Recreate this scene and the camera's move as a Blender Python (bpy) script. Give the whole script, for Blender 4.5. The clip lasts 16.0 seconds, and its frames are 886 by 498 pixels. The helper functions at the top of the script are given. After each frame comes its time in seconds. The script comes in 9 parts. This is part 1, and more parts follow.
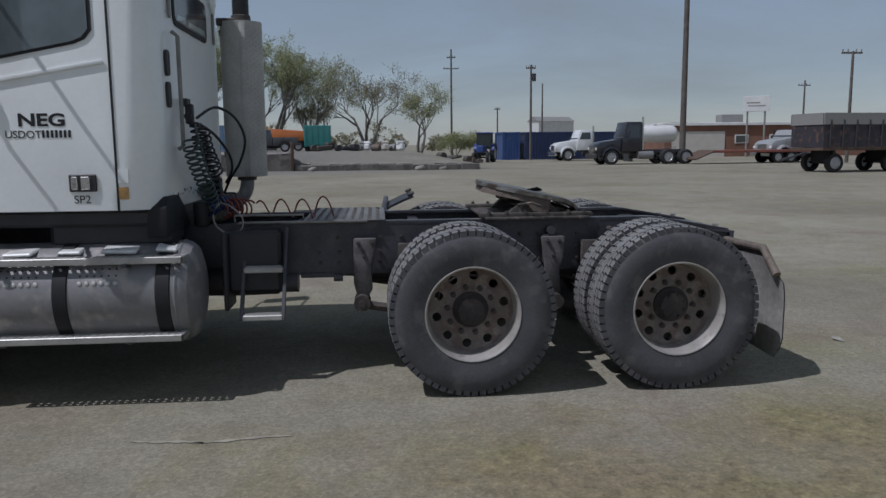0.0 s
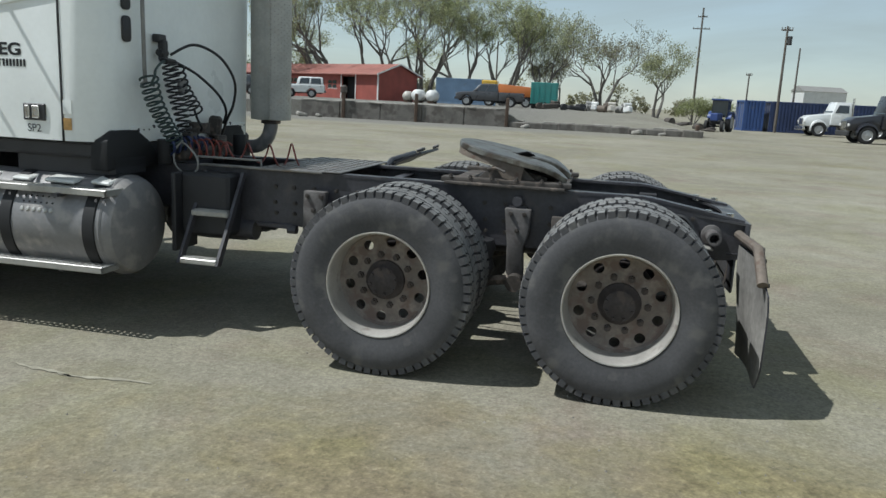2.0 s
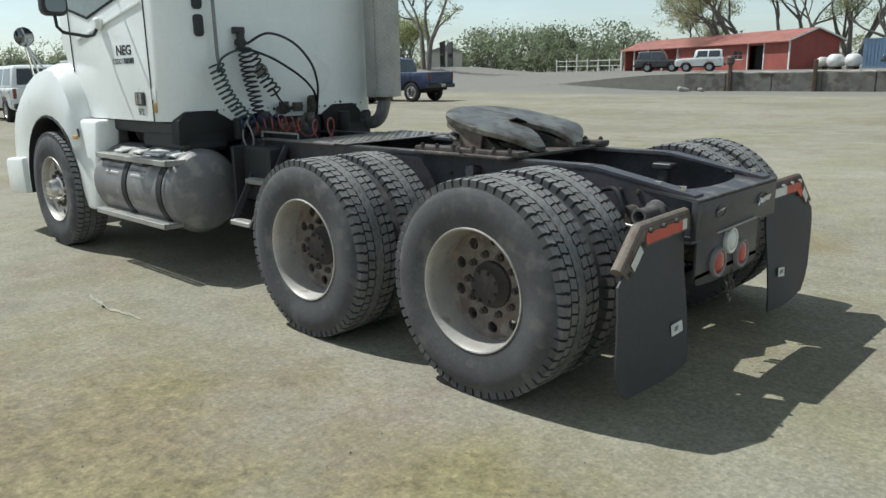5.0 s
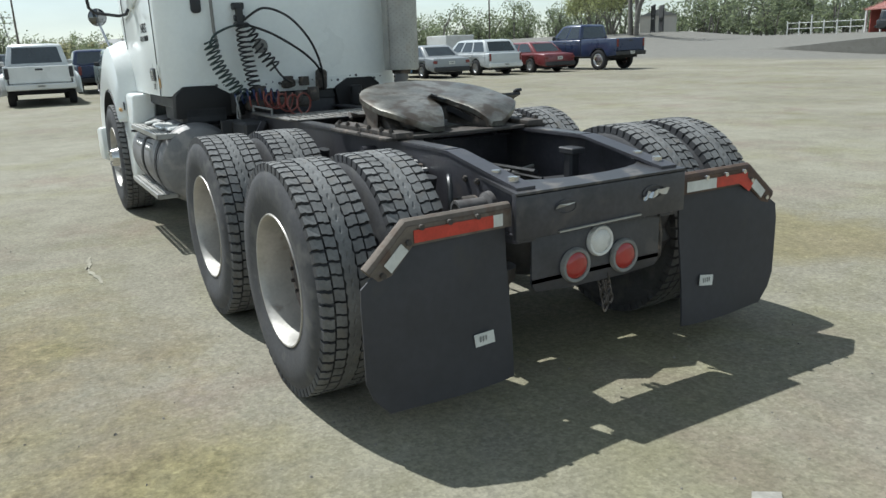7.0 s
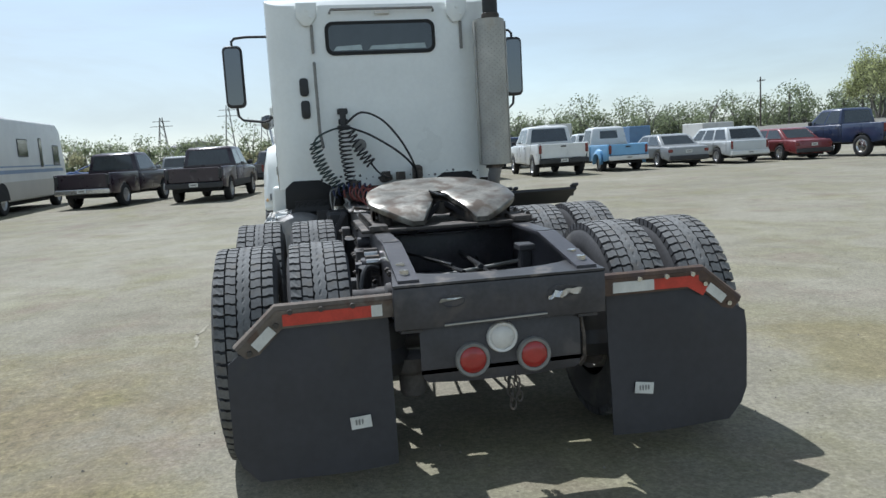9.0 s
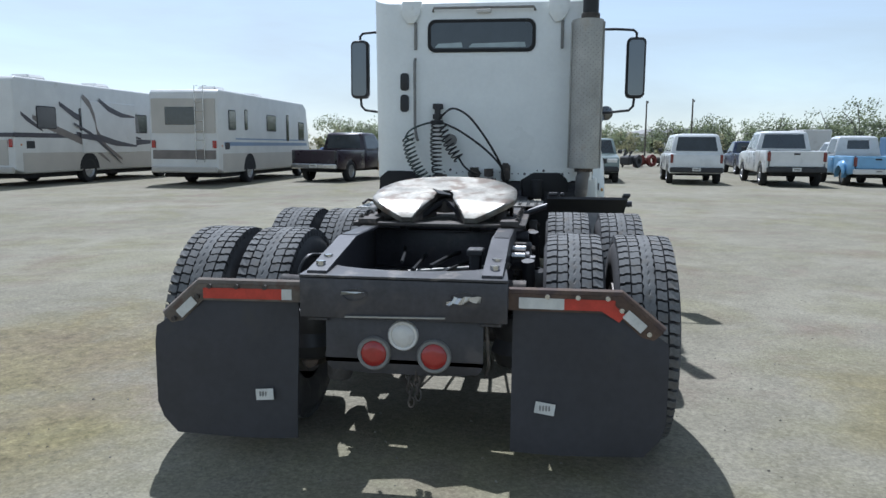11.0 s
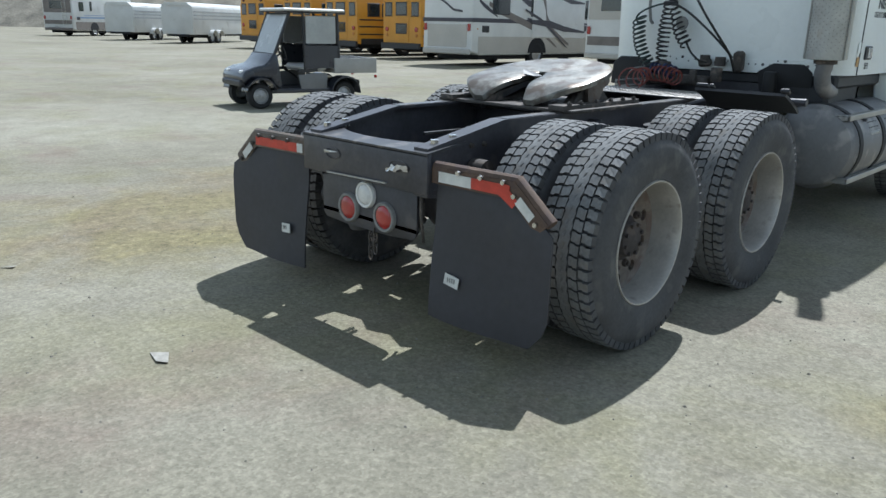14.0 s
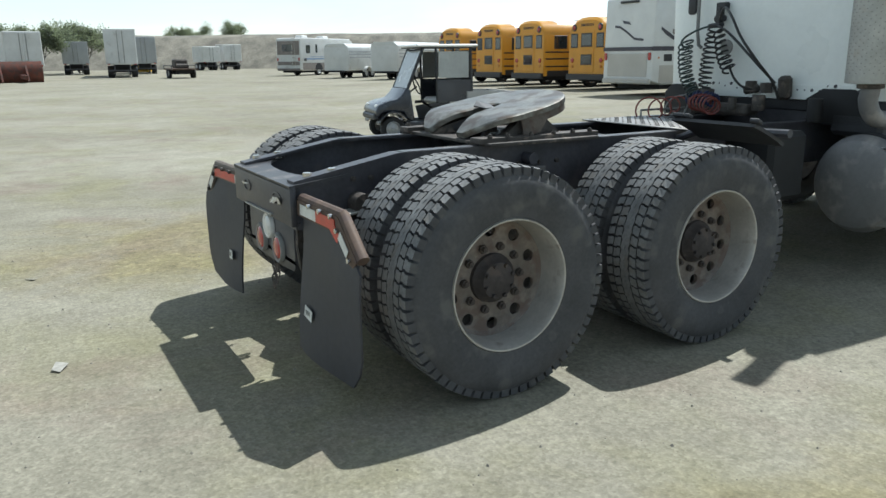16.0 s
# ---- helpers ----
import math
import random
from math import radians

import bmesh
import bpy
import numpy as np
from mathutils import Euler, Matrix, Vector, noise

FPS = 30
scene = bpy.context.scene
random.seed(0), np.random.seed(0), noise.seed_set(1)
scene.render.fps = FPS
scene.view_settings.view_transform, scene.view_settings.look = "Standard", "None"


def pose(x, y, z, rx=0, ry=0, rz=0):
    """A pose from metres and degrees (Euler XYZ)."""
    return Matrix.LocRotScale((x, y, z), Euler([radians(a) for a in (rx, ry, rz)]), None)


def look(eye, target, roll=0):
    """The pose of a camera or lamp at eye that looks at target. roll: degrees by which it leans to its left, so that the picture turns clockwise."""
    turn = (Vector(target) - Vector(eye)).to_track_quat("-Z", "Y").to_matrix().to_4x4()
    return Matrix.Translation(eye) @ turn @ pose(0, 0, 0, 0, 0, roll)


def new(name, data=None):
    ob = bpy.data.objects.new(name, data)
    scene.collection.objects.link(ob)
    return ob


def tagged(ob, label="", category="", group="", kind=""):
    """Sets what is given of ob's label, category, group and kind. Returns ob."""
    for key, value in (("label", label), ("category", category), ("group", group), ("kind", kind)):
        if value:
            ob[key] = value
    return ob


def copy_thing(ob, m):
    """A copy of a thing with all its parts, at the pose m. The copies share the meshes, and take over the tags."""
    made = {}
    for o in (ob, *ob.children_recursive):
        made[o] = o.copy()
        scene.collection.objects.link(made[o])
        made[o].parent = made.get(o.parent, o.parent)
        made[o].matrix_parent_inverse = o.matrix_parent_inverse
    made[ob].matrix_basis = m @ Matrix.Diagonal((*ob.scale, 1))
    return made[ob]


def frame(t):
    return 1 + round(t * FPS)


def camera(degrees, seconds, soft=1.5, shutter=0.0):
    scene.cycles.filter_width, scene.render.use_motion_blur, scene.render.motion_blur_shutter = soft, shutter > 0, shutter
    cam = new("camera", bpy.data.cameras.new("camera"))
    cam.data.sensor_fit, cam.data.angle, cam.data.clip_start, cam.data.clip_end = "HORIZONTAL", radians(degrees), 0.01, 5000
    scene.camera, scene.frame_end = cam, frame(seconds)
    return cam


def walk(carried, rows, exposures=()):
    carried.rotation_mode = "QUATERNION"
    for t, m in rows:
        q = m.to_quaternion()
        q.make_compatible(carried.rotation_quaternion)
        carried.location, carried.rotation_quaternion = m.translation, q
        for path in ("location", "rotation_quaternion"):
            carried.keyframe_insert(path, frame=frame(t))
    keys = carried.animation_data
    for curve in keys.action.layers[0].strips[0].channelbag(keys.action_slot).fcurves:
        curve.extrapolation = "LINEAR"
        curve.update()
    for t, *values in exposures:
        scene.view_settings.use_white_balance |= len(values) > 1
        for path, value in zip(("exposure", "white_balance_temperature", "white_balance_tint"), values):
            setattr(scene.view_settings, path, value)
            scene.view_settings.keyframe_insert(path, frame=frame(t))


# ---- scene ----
cam = camera(60.6, 16.0)
PATH = [
    (0, (0.043, 0.159, 1.501), (0.213, 2.133, 1.228), -0.52),
    (0.5, (0.486, 0.297, 1.491), (0.487, 2.264, 1.126), -1.04),
    (1, (0.888, 0.489, 1.488), (0.816, 2.455, 1.127), 3.57),
    (1.5, (1.338, 0.632, 1.488), (1.127, 2.585, 1.113), 2.19),
    (2, (1.781, 0.774, 1.493), (1.351, 2.688, 1.104), 2.8),
    (2.5, (2.22, 0.941, 1.491), (1.618, 2.81, 1.108), 1.13),
    (3, (2.694, 1.076, 1.496), (1.871, 2.853, 1.094), 0.45),
    (3.5, (3.038, 1.272, 1.472), (2.084, 2.965, 1.0), 3.63),
    (3.7, (3.182, 1.35, 1.473), (2.176, 3.013, 1.002), 3.19),
    (5.8, (4.357, 2.718, 1.455), (2.875, 3.96, 0.945), -0.1),
    (6, (4.418, 2.884, 1.455), (2.956, 4.132, 0.902), 2.0),
    (6.5, (4.622, 3.25, 1.443), (3.038, 4.377, 0.974), -0.7),
    (7, (4.866, 3.601, 1.443), (3.186, 4.553, 0.923), -2.2),
    (7.5, (5.064, 3.93, 1.459), (3.288, 4.775, 1.096), -1.0),
    (8, (5.304, 4.246, 1.469), (3.443, 4.934, 1.22), -0.3),
    (8.2, (5.355, 4.373, 1.436), (3.457, 4.98, 1.262), -3.31),
    (8.5, (5.452, 4.574, 1.435), (3.542, 5.109, 1.177), -1.91),
    (9, (5.546, 4.936, 1.43), (3.594, 5.28, 1.164), -3.29),
    (9.2, (5.606, 5.098, 1.434), (3.643, 5.363, 1.156), -2.39),
    (11.3, (5.673, 6.808, 1.453), (3.749, 6.403, 1.086), 0.4),
    (11.4, (5.657, 6.944, 1.465), (3.75, 6.5, 1.056), 0.5),
    (11.5, (5.66, 6.95, 1.457), (3.763, 6.461, 1.058), 0.1),
    (12, (5.666, 7.344, 1.467), (3.885, 6.552, 1.02), -0.1),
    (12.5, (5.505, 7.678, 1.433), (3.814, 6.747, 0.909), -4.0),
    (13, (5.29, 7.969, 1.452), (3.642, 6.926, 1.011), -3.3),
    (13.5, (5.132, 8.257, 1.461), (3.614, 7.048, 0.978), -1.99),
    (14, (4.879, 8.489, 1.422), (3.486, 7.169, 0.858), 1.35),
    (14.3, (4.712, 8.651, 1.44), (3.222, 7.371, 1.064), 7.64),
    (14.5, (4.577, 8.724, 1.441), (3.063, 7.494, 1.0), 8.91),
    (15, (4.256, 8.964, 1.431), (3.057, 7.459, 0.887), 3.25),
    (15.5, (3.926, 9.177, 1.424), (2.792, 7.617, 0.895), 1.88),
    (16, (3.617, 9.389, 1.434), (2.646, 7.711, 0.944), -0.57),
]
EXPOSURES = [(0.0, -0.54, 5850, 18), (0.5, -0.46, 5880, 18), (1.5, 0.06, 6100, 11), (2.5, 0.28, 6200, 5), (3.5, 0.38, 6350, 6), (6.0, 0.46, 6150, 6), (8.0, 0.54, 6100, 8), (9.0, 0.42, 5900, 10), (11.5, 0.39, 5650, 12), (12.5, 0.49, 5700, 10), (14.5, 0.69, 5800, 8), (16.0, 0.71, 6050, 6)]
walk(cam, [(t, look(eye, target, roll)) for t, eye, target, roll in PATH], EXPOSURES)

# ---- world, sun, exposure ----
SUN_DIR = Vector((-0.58, -0.22, 1.0)).normalized()
world = bpy.data.worlds.new("sky")
scene.world = world
world.use_nodes = True
wn, wl = world.node_tree.nodes, world.node_tree.links
for n in list(wn):
    wn.remove(n)
w_out = wn.new("ShaderNodeOutputWorld")
w_bg = wn.new("ShaderNodeBackground")
w_bg.inputs["Strength"].default_value = 0.16
w_sky = wn.new("ShaderNodeTexSky")
w_sky.sky_type = "NISHITA"
w_sky.sun_disc = False
w_sky.sun_elevation = math.asin(SUN_DIR.z)
w_sky.sun_rotation = math.atan2(SUN_DIR.x, SUN_DIR.y)
w_sky.air_density, w_sky.dust_density, w_sky.ozone_density = 1.0, 0.3, 1.6
w_co = wn.new("ShaderNodeTexCoord")
w_map = wn.new("ShaderNodeMapping")
w_map.inputs["Scale"].default_value = (1.6, 1.1, 6.5)
w_map.inputs["Rotation"].default_value = (0.05, 0.12, 0.6)
w_noise = wn.new("ShaderNodeTexNoise")
w_noise.inputs["Scale"].default_value = 1.3
w_noise.inputs["Detail"].default_value = 7.0
w_noise.inputs["Roughness"].default_value = 0.58
w_noise.inputs["Distortion"].default_value = 0.5
w_ramp = wn.new("ShaderNodeValToRGB")
w_ramp.color_ramp.elements[0].position, w_ramp.color_ramp.elements[1].position = 0.36, 0.72
w_ramp.color_ramp.elements[0].color = (0.64, 0.64, 0.64, 1)
w_ramp.color_ramp.elements[1].color = (0.88, 0.88, 0.88, 1)
w_mix = wn.new("ShaderNodeMixRGB")
wl.new(w_co.outputs["Generated"], w_map.inputs["Vector"])
wl.new(w_map.outputs["Vector"], w_noise.inputs["Vector"])
wl.new(w_noise.outputs["Fac"], w_ramp.inputs["Fac"])
wl.new(w_ramp.outputs["Color"], w_mix.inputs["Fac"])
wl.new(w_sky.outputs["Color"], w_mix.inputs["Color1"])
# thin cloud: whiter and brighter to the sun and the south
w_dot = wn.new("ShaderNodeVectorMath")
w_dot.operation = "DOT_PRODUCT"
w_dot.inputs[1].default_value = Vector((SUN_DIR.x * 0.55, SUN_DIR.y - 0.62, 0.0)).normalized()
wl.new(w_co.outputs["Generated"], w_dot.inputs[0])
w_side = wn.new("ShaderNodeMapRange")
w_side.inputs["From Min"].default_value, w_side.inputs["From Max"].default_value = -0.8, 0.9
wl.new(w_dot.outputs["Value"], w_side.inputs["Value"])
w_cloud = wn.new("ShaderNodeMixRGB")
w_cloud.inputs["Color1"].default_value = (1.95, 2.22, 2.17, 1)
w_cloud.inputs["Color2"].default_value = (3.1, 3.34, 3.28, 1)
wl.new(w_side.outputs["Result"], w_cloud.inputs["Fac"])
wl.new(w_cloud.outputs["Color"], w_mix.inputs["Color2"])
w_xyz = wn.new("ShaderNodeSeparateXYZ")
wl.new(w_co.outputs["Generated"], w_xyz.inputs["Vector"])
w_high = wn.new("ShaderNodeMapRange")
w_high.interpolation_type = "SMOOTHSTEP"
w_high.inputs["From Min"].default_value, w_high.inputs["From Max"].default_value = 0.38, 0.85
w_high.inputs["To Min"].default_value, w_high.inputs["To Max"].default_value = 1.0, 0.60
wl.new(w_xyz.outputs["Z"], w_high.inputs["Value"])
w_dim = wn.new("ShaderNodeMixRGB")
w_dim.blend_type = "MULTIPLY"
w_dim.inputs["Fac"].default_value = 1.0
wl.new(w_mix.outputs["Color"], w_dim.inputs["Color1"])
wl.new(w_high.outputs["Result"], w_dim.inputs["Color2"])
wl.new(w_dim.outputs["Color"], w_bg.inputs["Color"])
wl.new(w_bg.outputs["Background"], w_out.inputs["Surface"])

sun_data = bpy.data.lights.new("sun", "SUN")
sun_data.energy, sun_data.angle, sun_data.color = 3.75, radians(0.6), (1.0, 0.985, 0.95)
sun = new("sun", sun_data)
sun.matrix_world = look(SUN_DIR * 60, (0, 0, 0))


# ---- materials ----
def mat(name, base, rough=0.6, metal=0.0, var=0.15, scale=6.0, fine=60.0, bump=0.1, tint=None, spec=0.5, coat=0.0, dist=0.003, rust=None, rustat=0.62, objvar=0.0):
    """A painted, bare or earthen surface: two scales of colour noise, a fine relief, optional stains of a second colour."""
    m = bpy.data.materials.new(name)
    m.use_nodes = True
    nt = m.node_tree
    b = nt.nodes["Principled BSDF"]
    b.inputs["Roughness"].default_value = rough
    b.inputs["Metallic"].default_value = metal
    b.inputs["Specular IOR Level"].default_value = spec
    b.inputs["Coat Weight"].default_value = coat
    co = nt.nodes.new("ShaderNodeTexCoord")
    n1 = nt.nodes.new("ShaderNodeTexNoise")
    n1.inputs["Scale"].default_value, n1.inputs["Detail"].default_value = scale, 5.0
    n2 = nt.nodes.new("ShaderNodeTexNoise")
    n2.inputs["Scale"].default_value, n2.inputs["Detail"].default_value = fine, 3.0
    nt.links.new(co.outputs["Object"], n1.inputs["Vector"])
    nt.links.new(co.outputs["Object"], n2.inputs["Vector"])
    r = nt.nodes.new("ShaderNodeValToRGB")
    r.color_ramp.elements[0].position, r.color_ramp.elements[1].position = 0.3, 0.7
    lo = tint if tint else tuple(c * (1 - var) for c in base)
    hi = tuple(min(1, c * (1 + var * 0.6)) for c in base)
    r.color_ramp.elements[0].color, r.color_ramp.elements[1].color = (*lo, 1), (*hi, 1)
    nt.links.new(n1.outputs["Fac"], r.inputs["Fac"])
    last = r.outputs["Color"]
    mx = nt.nodes.new("ShaderNodeMixRGB")
    mx.blend_type = "MULTIPLY"
    mx.inputs["Fac"].default_value = var * 1.5 if var < 0.6 else 0.9
    nt.links.new(last, mx.inputs["Color1"])
    nt.links.new(n2.outputs["Fac"], mx.inputs["Color2"])
    last = mx.outputs["Color"]
    if rust:
        n3 = nt.nodes.new("ShaderNodeTexNoise")
        n3.inputs["Scale"].default_value, n3.inputs["Detail"].default_value = scale * 1.7, 8.0
        r3 = nt.nodes.new("ShaderNodeValToRGB")
        r3.color_ramp.elements[0].position, r3.color_ramp.elements[1].position = rustat - 0.06, rustat + 0.06
        nt.links.new(co.outputs["Object"], n3.inputs["Vector"])
        nt.links.new(n3.outputs["Fac"], r3.inputs["Fac"])
        m3 = nt.nodes.new("ShaderNodeMixRGB")
        m3.inputs["Color2"].default_value = (*rust, 1)
        nt.links.new(r3.outputs["Color"], m3.inputs["Fac"])
        nt.links.new(last, m3.inputs["Color1"])
        last = m3.outputs["Color"]
    if objvar:
        oi = nt.nodes.new("ShaderNodeObjectInfo")
        hs = nt.nodes.new("ShaderNodeHueSaturation")
        mp = nt.nodes.new("ShaderNodeMapRange")
        mp.inputs["To Min"].default_value, mp.inputs["To Max"].default_value = 1 - objvar, 1 + objvar
        nt.links.new(oi.outputs["Random"], mp.inputs["Value"])
        nt.links.new(mp.outputs["Result"], hs.inputs["Value"])
        nt.links.new(last, hs.inputs["Color"])
        last = hs.outputs["Color"]
    nt.links.new(last, b.inputs["Base Color"])
    rr = nt.nodes.new("ShaderNodeMapRange")
    rr.inputs["To Min"].default_value, rr.inputs["To Max"].default_value = max(0.02, rough - 0.12), min(1, rough + 0.12)
    nt.links.new(n1.outputs["Fac"], rr.inputs["Value"])
    nt.links.new(rr.outputs["Result"], b.inputs["Roughness"])
    if bump:
        bp = nt.nodes.new("ShaderNodeBump")
        bp.inputs["Strength"].default_value, bp.inputs["Distance"].default_value = bump, dist
        nt.links.new(n2.outputs["Fac"], bp.inputs["Height"])
        nt.links.new(bp.outputs["Normal"], b.inputs["Normal"])
    return m


def glow_free_glass(name, tint, rough=0.06):
    m = mat(name, tint, rough, 0.0, 0.3, 1.5, 9.0, 0.0, spec=0.7, coat=0.4)
    return m


def ground_material():
    m = bpy.data.materials.new("packed_gravel")
    m.use_nodes = True
    nt = m.node_tree
    b = nt.nodes["Principled BSDF"]
    b.inputs["Roughness"].default_value = 0.95
    b.inputs["Specular IOR Level"].default_value = 0.2
    co = nt.nodes.new("ShaderNodeTexCoord")

    def noise_at(scale, detail, rough=0.55, dist=0.0, stretch=None):
        n = nt.nodes.new("ShaderNodeTexNoise")
        n.inputs["Scale"].default_value, n.inputs["Detail"].default_value = scale, detail
        n.inputs["Roughness"].default_value, n.inputs["Distortion"].default_value = rough, dist
        src = co.outputs["Object"]
        if stretch:
            mp = nt.nodes.new("ShaderNodeMapping")
            mp.inputs["Scale"].default_value = stretch
            mp.inputs["Rotation"].default_value = (0, 0, 0.5)
            nt.links.new(src, mp.inputs["Vector"])
            src = mp.outputs["Vector"]
        nt.links.new(src, n.inputs["Vector"])
        return n.outputs["Fac"]

    def ramp(fac, p0, c0, p1, c1):
        r = nt.nodes.new("ShaderNodeValToRGB")
        r.color_ramp.elements[0].position, r.color_ramp.elements[1].position = p0, p1
        r.color_ramp.elements[0].color, r.color_ramp.elements[1].color = (*c0, 1), (*c1, 1)
        nt.links.new(fac, r.inputs["Fac"])
        return r.outputs["Color"]

    def mix(fac, a, c, kind="MIX"):
        x = nt.nodes.new("ShaderNodeMixRGB")
        x.blend_type = kind
        for sock, v in ((x.inputs["Fac"], fac), (x.inputs["Color1"], a), (x.inputs["Color2"], c)):
            if isinstance(v, (int, float)):
                sock.default_value = v
            elif isinstance(v, tuple):
                sock.default_value = (*v, 1)
            else:
                nt.links.new(v, sock)
        return x.outputs["Color"]

    patches = noise_at(0.22, 6, 0.6, 0.4)
    base = ramp(patches, 0.35, GROUND_A, 0.68, GROUND_B)
    green = noise_at(0.55, 6, 0.65, 0.6)
    base = mix(ramp(green, 0.47, (0, 0, 0), 0.66, (0.85, 0.85, 0.85)), base, GROUND_GREEN)
    red = noise_at(0.8, 6, 0.65, 0.3)
    base = mix(ramp(red, 0.52, (0, 0, 0), 0.70, (0.75, 0.75, 0.75)), base, GROUND_RED)
    tracks = noise_at(0.5, 5, 0.6, 0.5, (0.12, 0.55, 1.0))
    base = mix(ramp(tracks, 0.45, (0, 0, 0), 0.70, (0.42, 0.42, 0.42)), base, GROUND_PALE)
    def zone_at(cx, cy, rx, ry, top):
        zm = nt.nodes.new("ShaderNodeMapping")
        zm.inputs["Location"].default_value = (-cx / rx, -cy / ry, 0)
        zm.inputs["Scale"].default_value = (1 / rx, 1 / ry, 0)
        nt.links.new(co.outputs["Object"], zm.inputs["Vector"])
        zl = nt.nodes.new("ShaderNodeVectorMath")
        zl.operation = "LENGTH"
        nt.links.new(zm.outputs["Vector"], zl.inputs[0])
        zn = nt.nodes.new("ShaderNodeMath")
        zn.operation = "MULTIPLY_ADD"
        nt.links.new(noise_at(0.9, 6, 0.65, 0.4), zn.inputs[0])
        zn.inputs[1].default_value = 1.1
        nt.links.new(zl.outputs["Value"], zn.inputs[2])
        return ramp(zn.outputs["Value"], 0.72, (top, top, top), 1.75, (0, 0, 0))

    # zones of darker brown and olive dirt colour on either side of the truck
    zone = zone_at(1.6, 3.0, 6.5, 3.0, 0.85)
    zone_b = zone_at(1.2, 8.6, 2.6, 1.9, 0.8)
    dirt = mix(ramp(noise_at(0.75, 7, 0.65, 0.5), 0.38, (0, 0, 0), 0.62, (0.95, 0.95, 0.95)), DIRT_BROWN, DIRT_OLIVE)
    clump = noise_at(11.0, 6, 0.7, 0.4)
    dirt = mix(0.9, dirt, ramp(clump, 0.34, (0.62, 0.60, 0.56), 0.68, (1.38, 1.36, 1.25)), "MULTIPLY")
    base = mix(zone, base, dirt)
    base = mix(zone_b, base, mix(0.5, dirt, DIRT_OLIVE))
    crumbs = noise_at(19.0, 5, 0.75, 0.2)
    base = mix(0.36, base, ramp(crumbs, 0.36, (0.72, 0.72, 0.70), 0.66, (1.30, 1.29, 1.27)), "MULTIPLY")
    # grey crushed stone on the ramp and the raised yard
    xyz = nt.nodes.new("ShaderNodeSeparateXYZ")
    nt.links.new(co.outputs["Object"], xyz.inputs["Vector"])

    def span(sock, a0, a1):
        q = nt.nodes.new("ShaderNodeMapRange")
        q.interpolation_type = "SMOOTHSTEP"
        q.inputs["From Min"].default_value, q.inputs["From Max"].default_value = a0, a1
        nt.links.new(sock, q.inputs["Value"])
        return q.outputs["Result"]

    stone = nt.nodes.new("ShaderNodeMath")
    stone.operation = "MULTIPLY"
    nt.links.new(span(xyz.outputs["X"], 14.0, -8.0), stone.inputs[0])
    nt.links.new(span(xyz.outputs["Y"], 38.0, 43.0), stone.inputs[1])
    base = mix(stone.outputs["Value"], base, GROUND_STONE)
    grain = noise_at(34.0, 4, 0.75)
    base = mix(0.8, base, ramp(grain, 0.3, (0.74, 0.73, 0.71), 0.68, (1.2, 1.19, 1.17)), "MULTIPLY")
    vor = nt.nodes.new("ShaderNodeTexVoronoi")
    vor.inputs["Scale"].default_value = 75.0
    nt.links.new(co.outputs["Object"], vor.inputs["Vector"])
    peb = ramp(vor.outputs["Color"], 0.1, (0.74, 0.73, 0.71), 0.95, (1.24, 1.23, 1.20))
    base = mix(0.6, base, peb, "MULTIPLY")
    blot = noise_at(2.6, 8, 0.72, 0.3)
    base = mix(0.45, base, ramp(blot, 0.34, (0.62, 0.60, 0.58), 0.64, (1.12, 1.12, 1.1)), "MULTIPLY")
    nt.links.new(base, b.inputs["Base Color"])
    bp = nt.nodes.new("ShaderNodeBump")
    bp.inputs["Strength"].default_value, bp.inputs["Distance"].default_value = 0.32, 0.010
    h = mix(0.5, grain, vor.outputs["Distance"], "ADD")
    nt.links.new(h, bp.inputs["Height"])
    nt.links.new(bp.outputs["Normal"], b.inputs["Normal"])
    return m


GROUND_A, GROUND_B = (0.212, 0.200, 0.158), (0.307, 0.292, 0.244)
GROUND_GREEN, GROUND_RED, GROUND_PALE = (0.221, 0.210, 0.135), (0.219, 0.177, 0.149), (0.330, 0.323, 0.267)
DIRT_BROWN, DIRT_OLIVE = (0.209, 0.175, 0.126), (0.216, 0.197, 0.110)
GROUND_STONE = (0.20, 0.195, 0.18)
M_ground = ground_material()
M_white = mat("white_truck_paint", (0.85, 0.87, 0.84), 0.32, var=0.06, scale=2.0, fine=30, bump=0.02, coat=0.25, rust=(0.74, 0.72, 0.68), rustat=0.76)
# frame and flap blacks raised and tinted violet: lens haze put into the colour
M_frame = mat("veil_lifted_black_paint", (0.072, 0.070, 0.080), 0.42, var=0.35, scale=5, fine=50, bump=0.15, rust=(0.075, 0.069, 0.070), rustat=0.64)
M_frametop = mat("dusty_black_steel", (0.07, 0.069, 0.074), 0.42, var=0.35, scale=6, fine=50, bump=0.15, rust=(0.16, 0.14, 0.12), rustat=0.6)
M_rubber = mat("tyre_rubber", (0.090, 0.089, 0.093), 0.82, var=0.3, scale=5, fine=70, bump=0.25, rust=(0.105, 0.102, 0.098), rustat=0.6)
M_tread = mat("dusty_tread_rubber", (0.225, 0.225, 0.22), 0.88, var=0.35, scale=9, fine=80, bump=0.3, rust=(0.16, 0.15, 0.135), rustat=0.6)
M_rim = mat("brushed_aluminium", (0.53, 0.505, 0.465), 0.45, 0.4, var=0.18, scale=7, fine=60, bump=0.1, rust=(0.32, 0.28, 0.25), rustat=0.66)
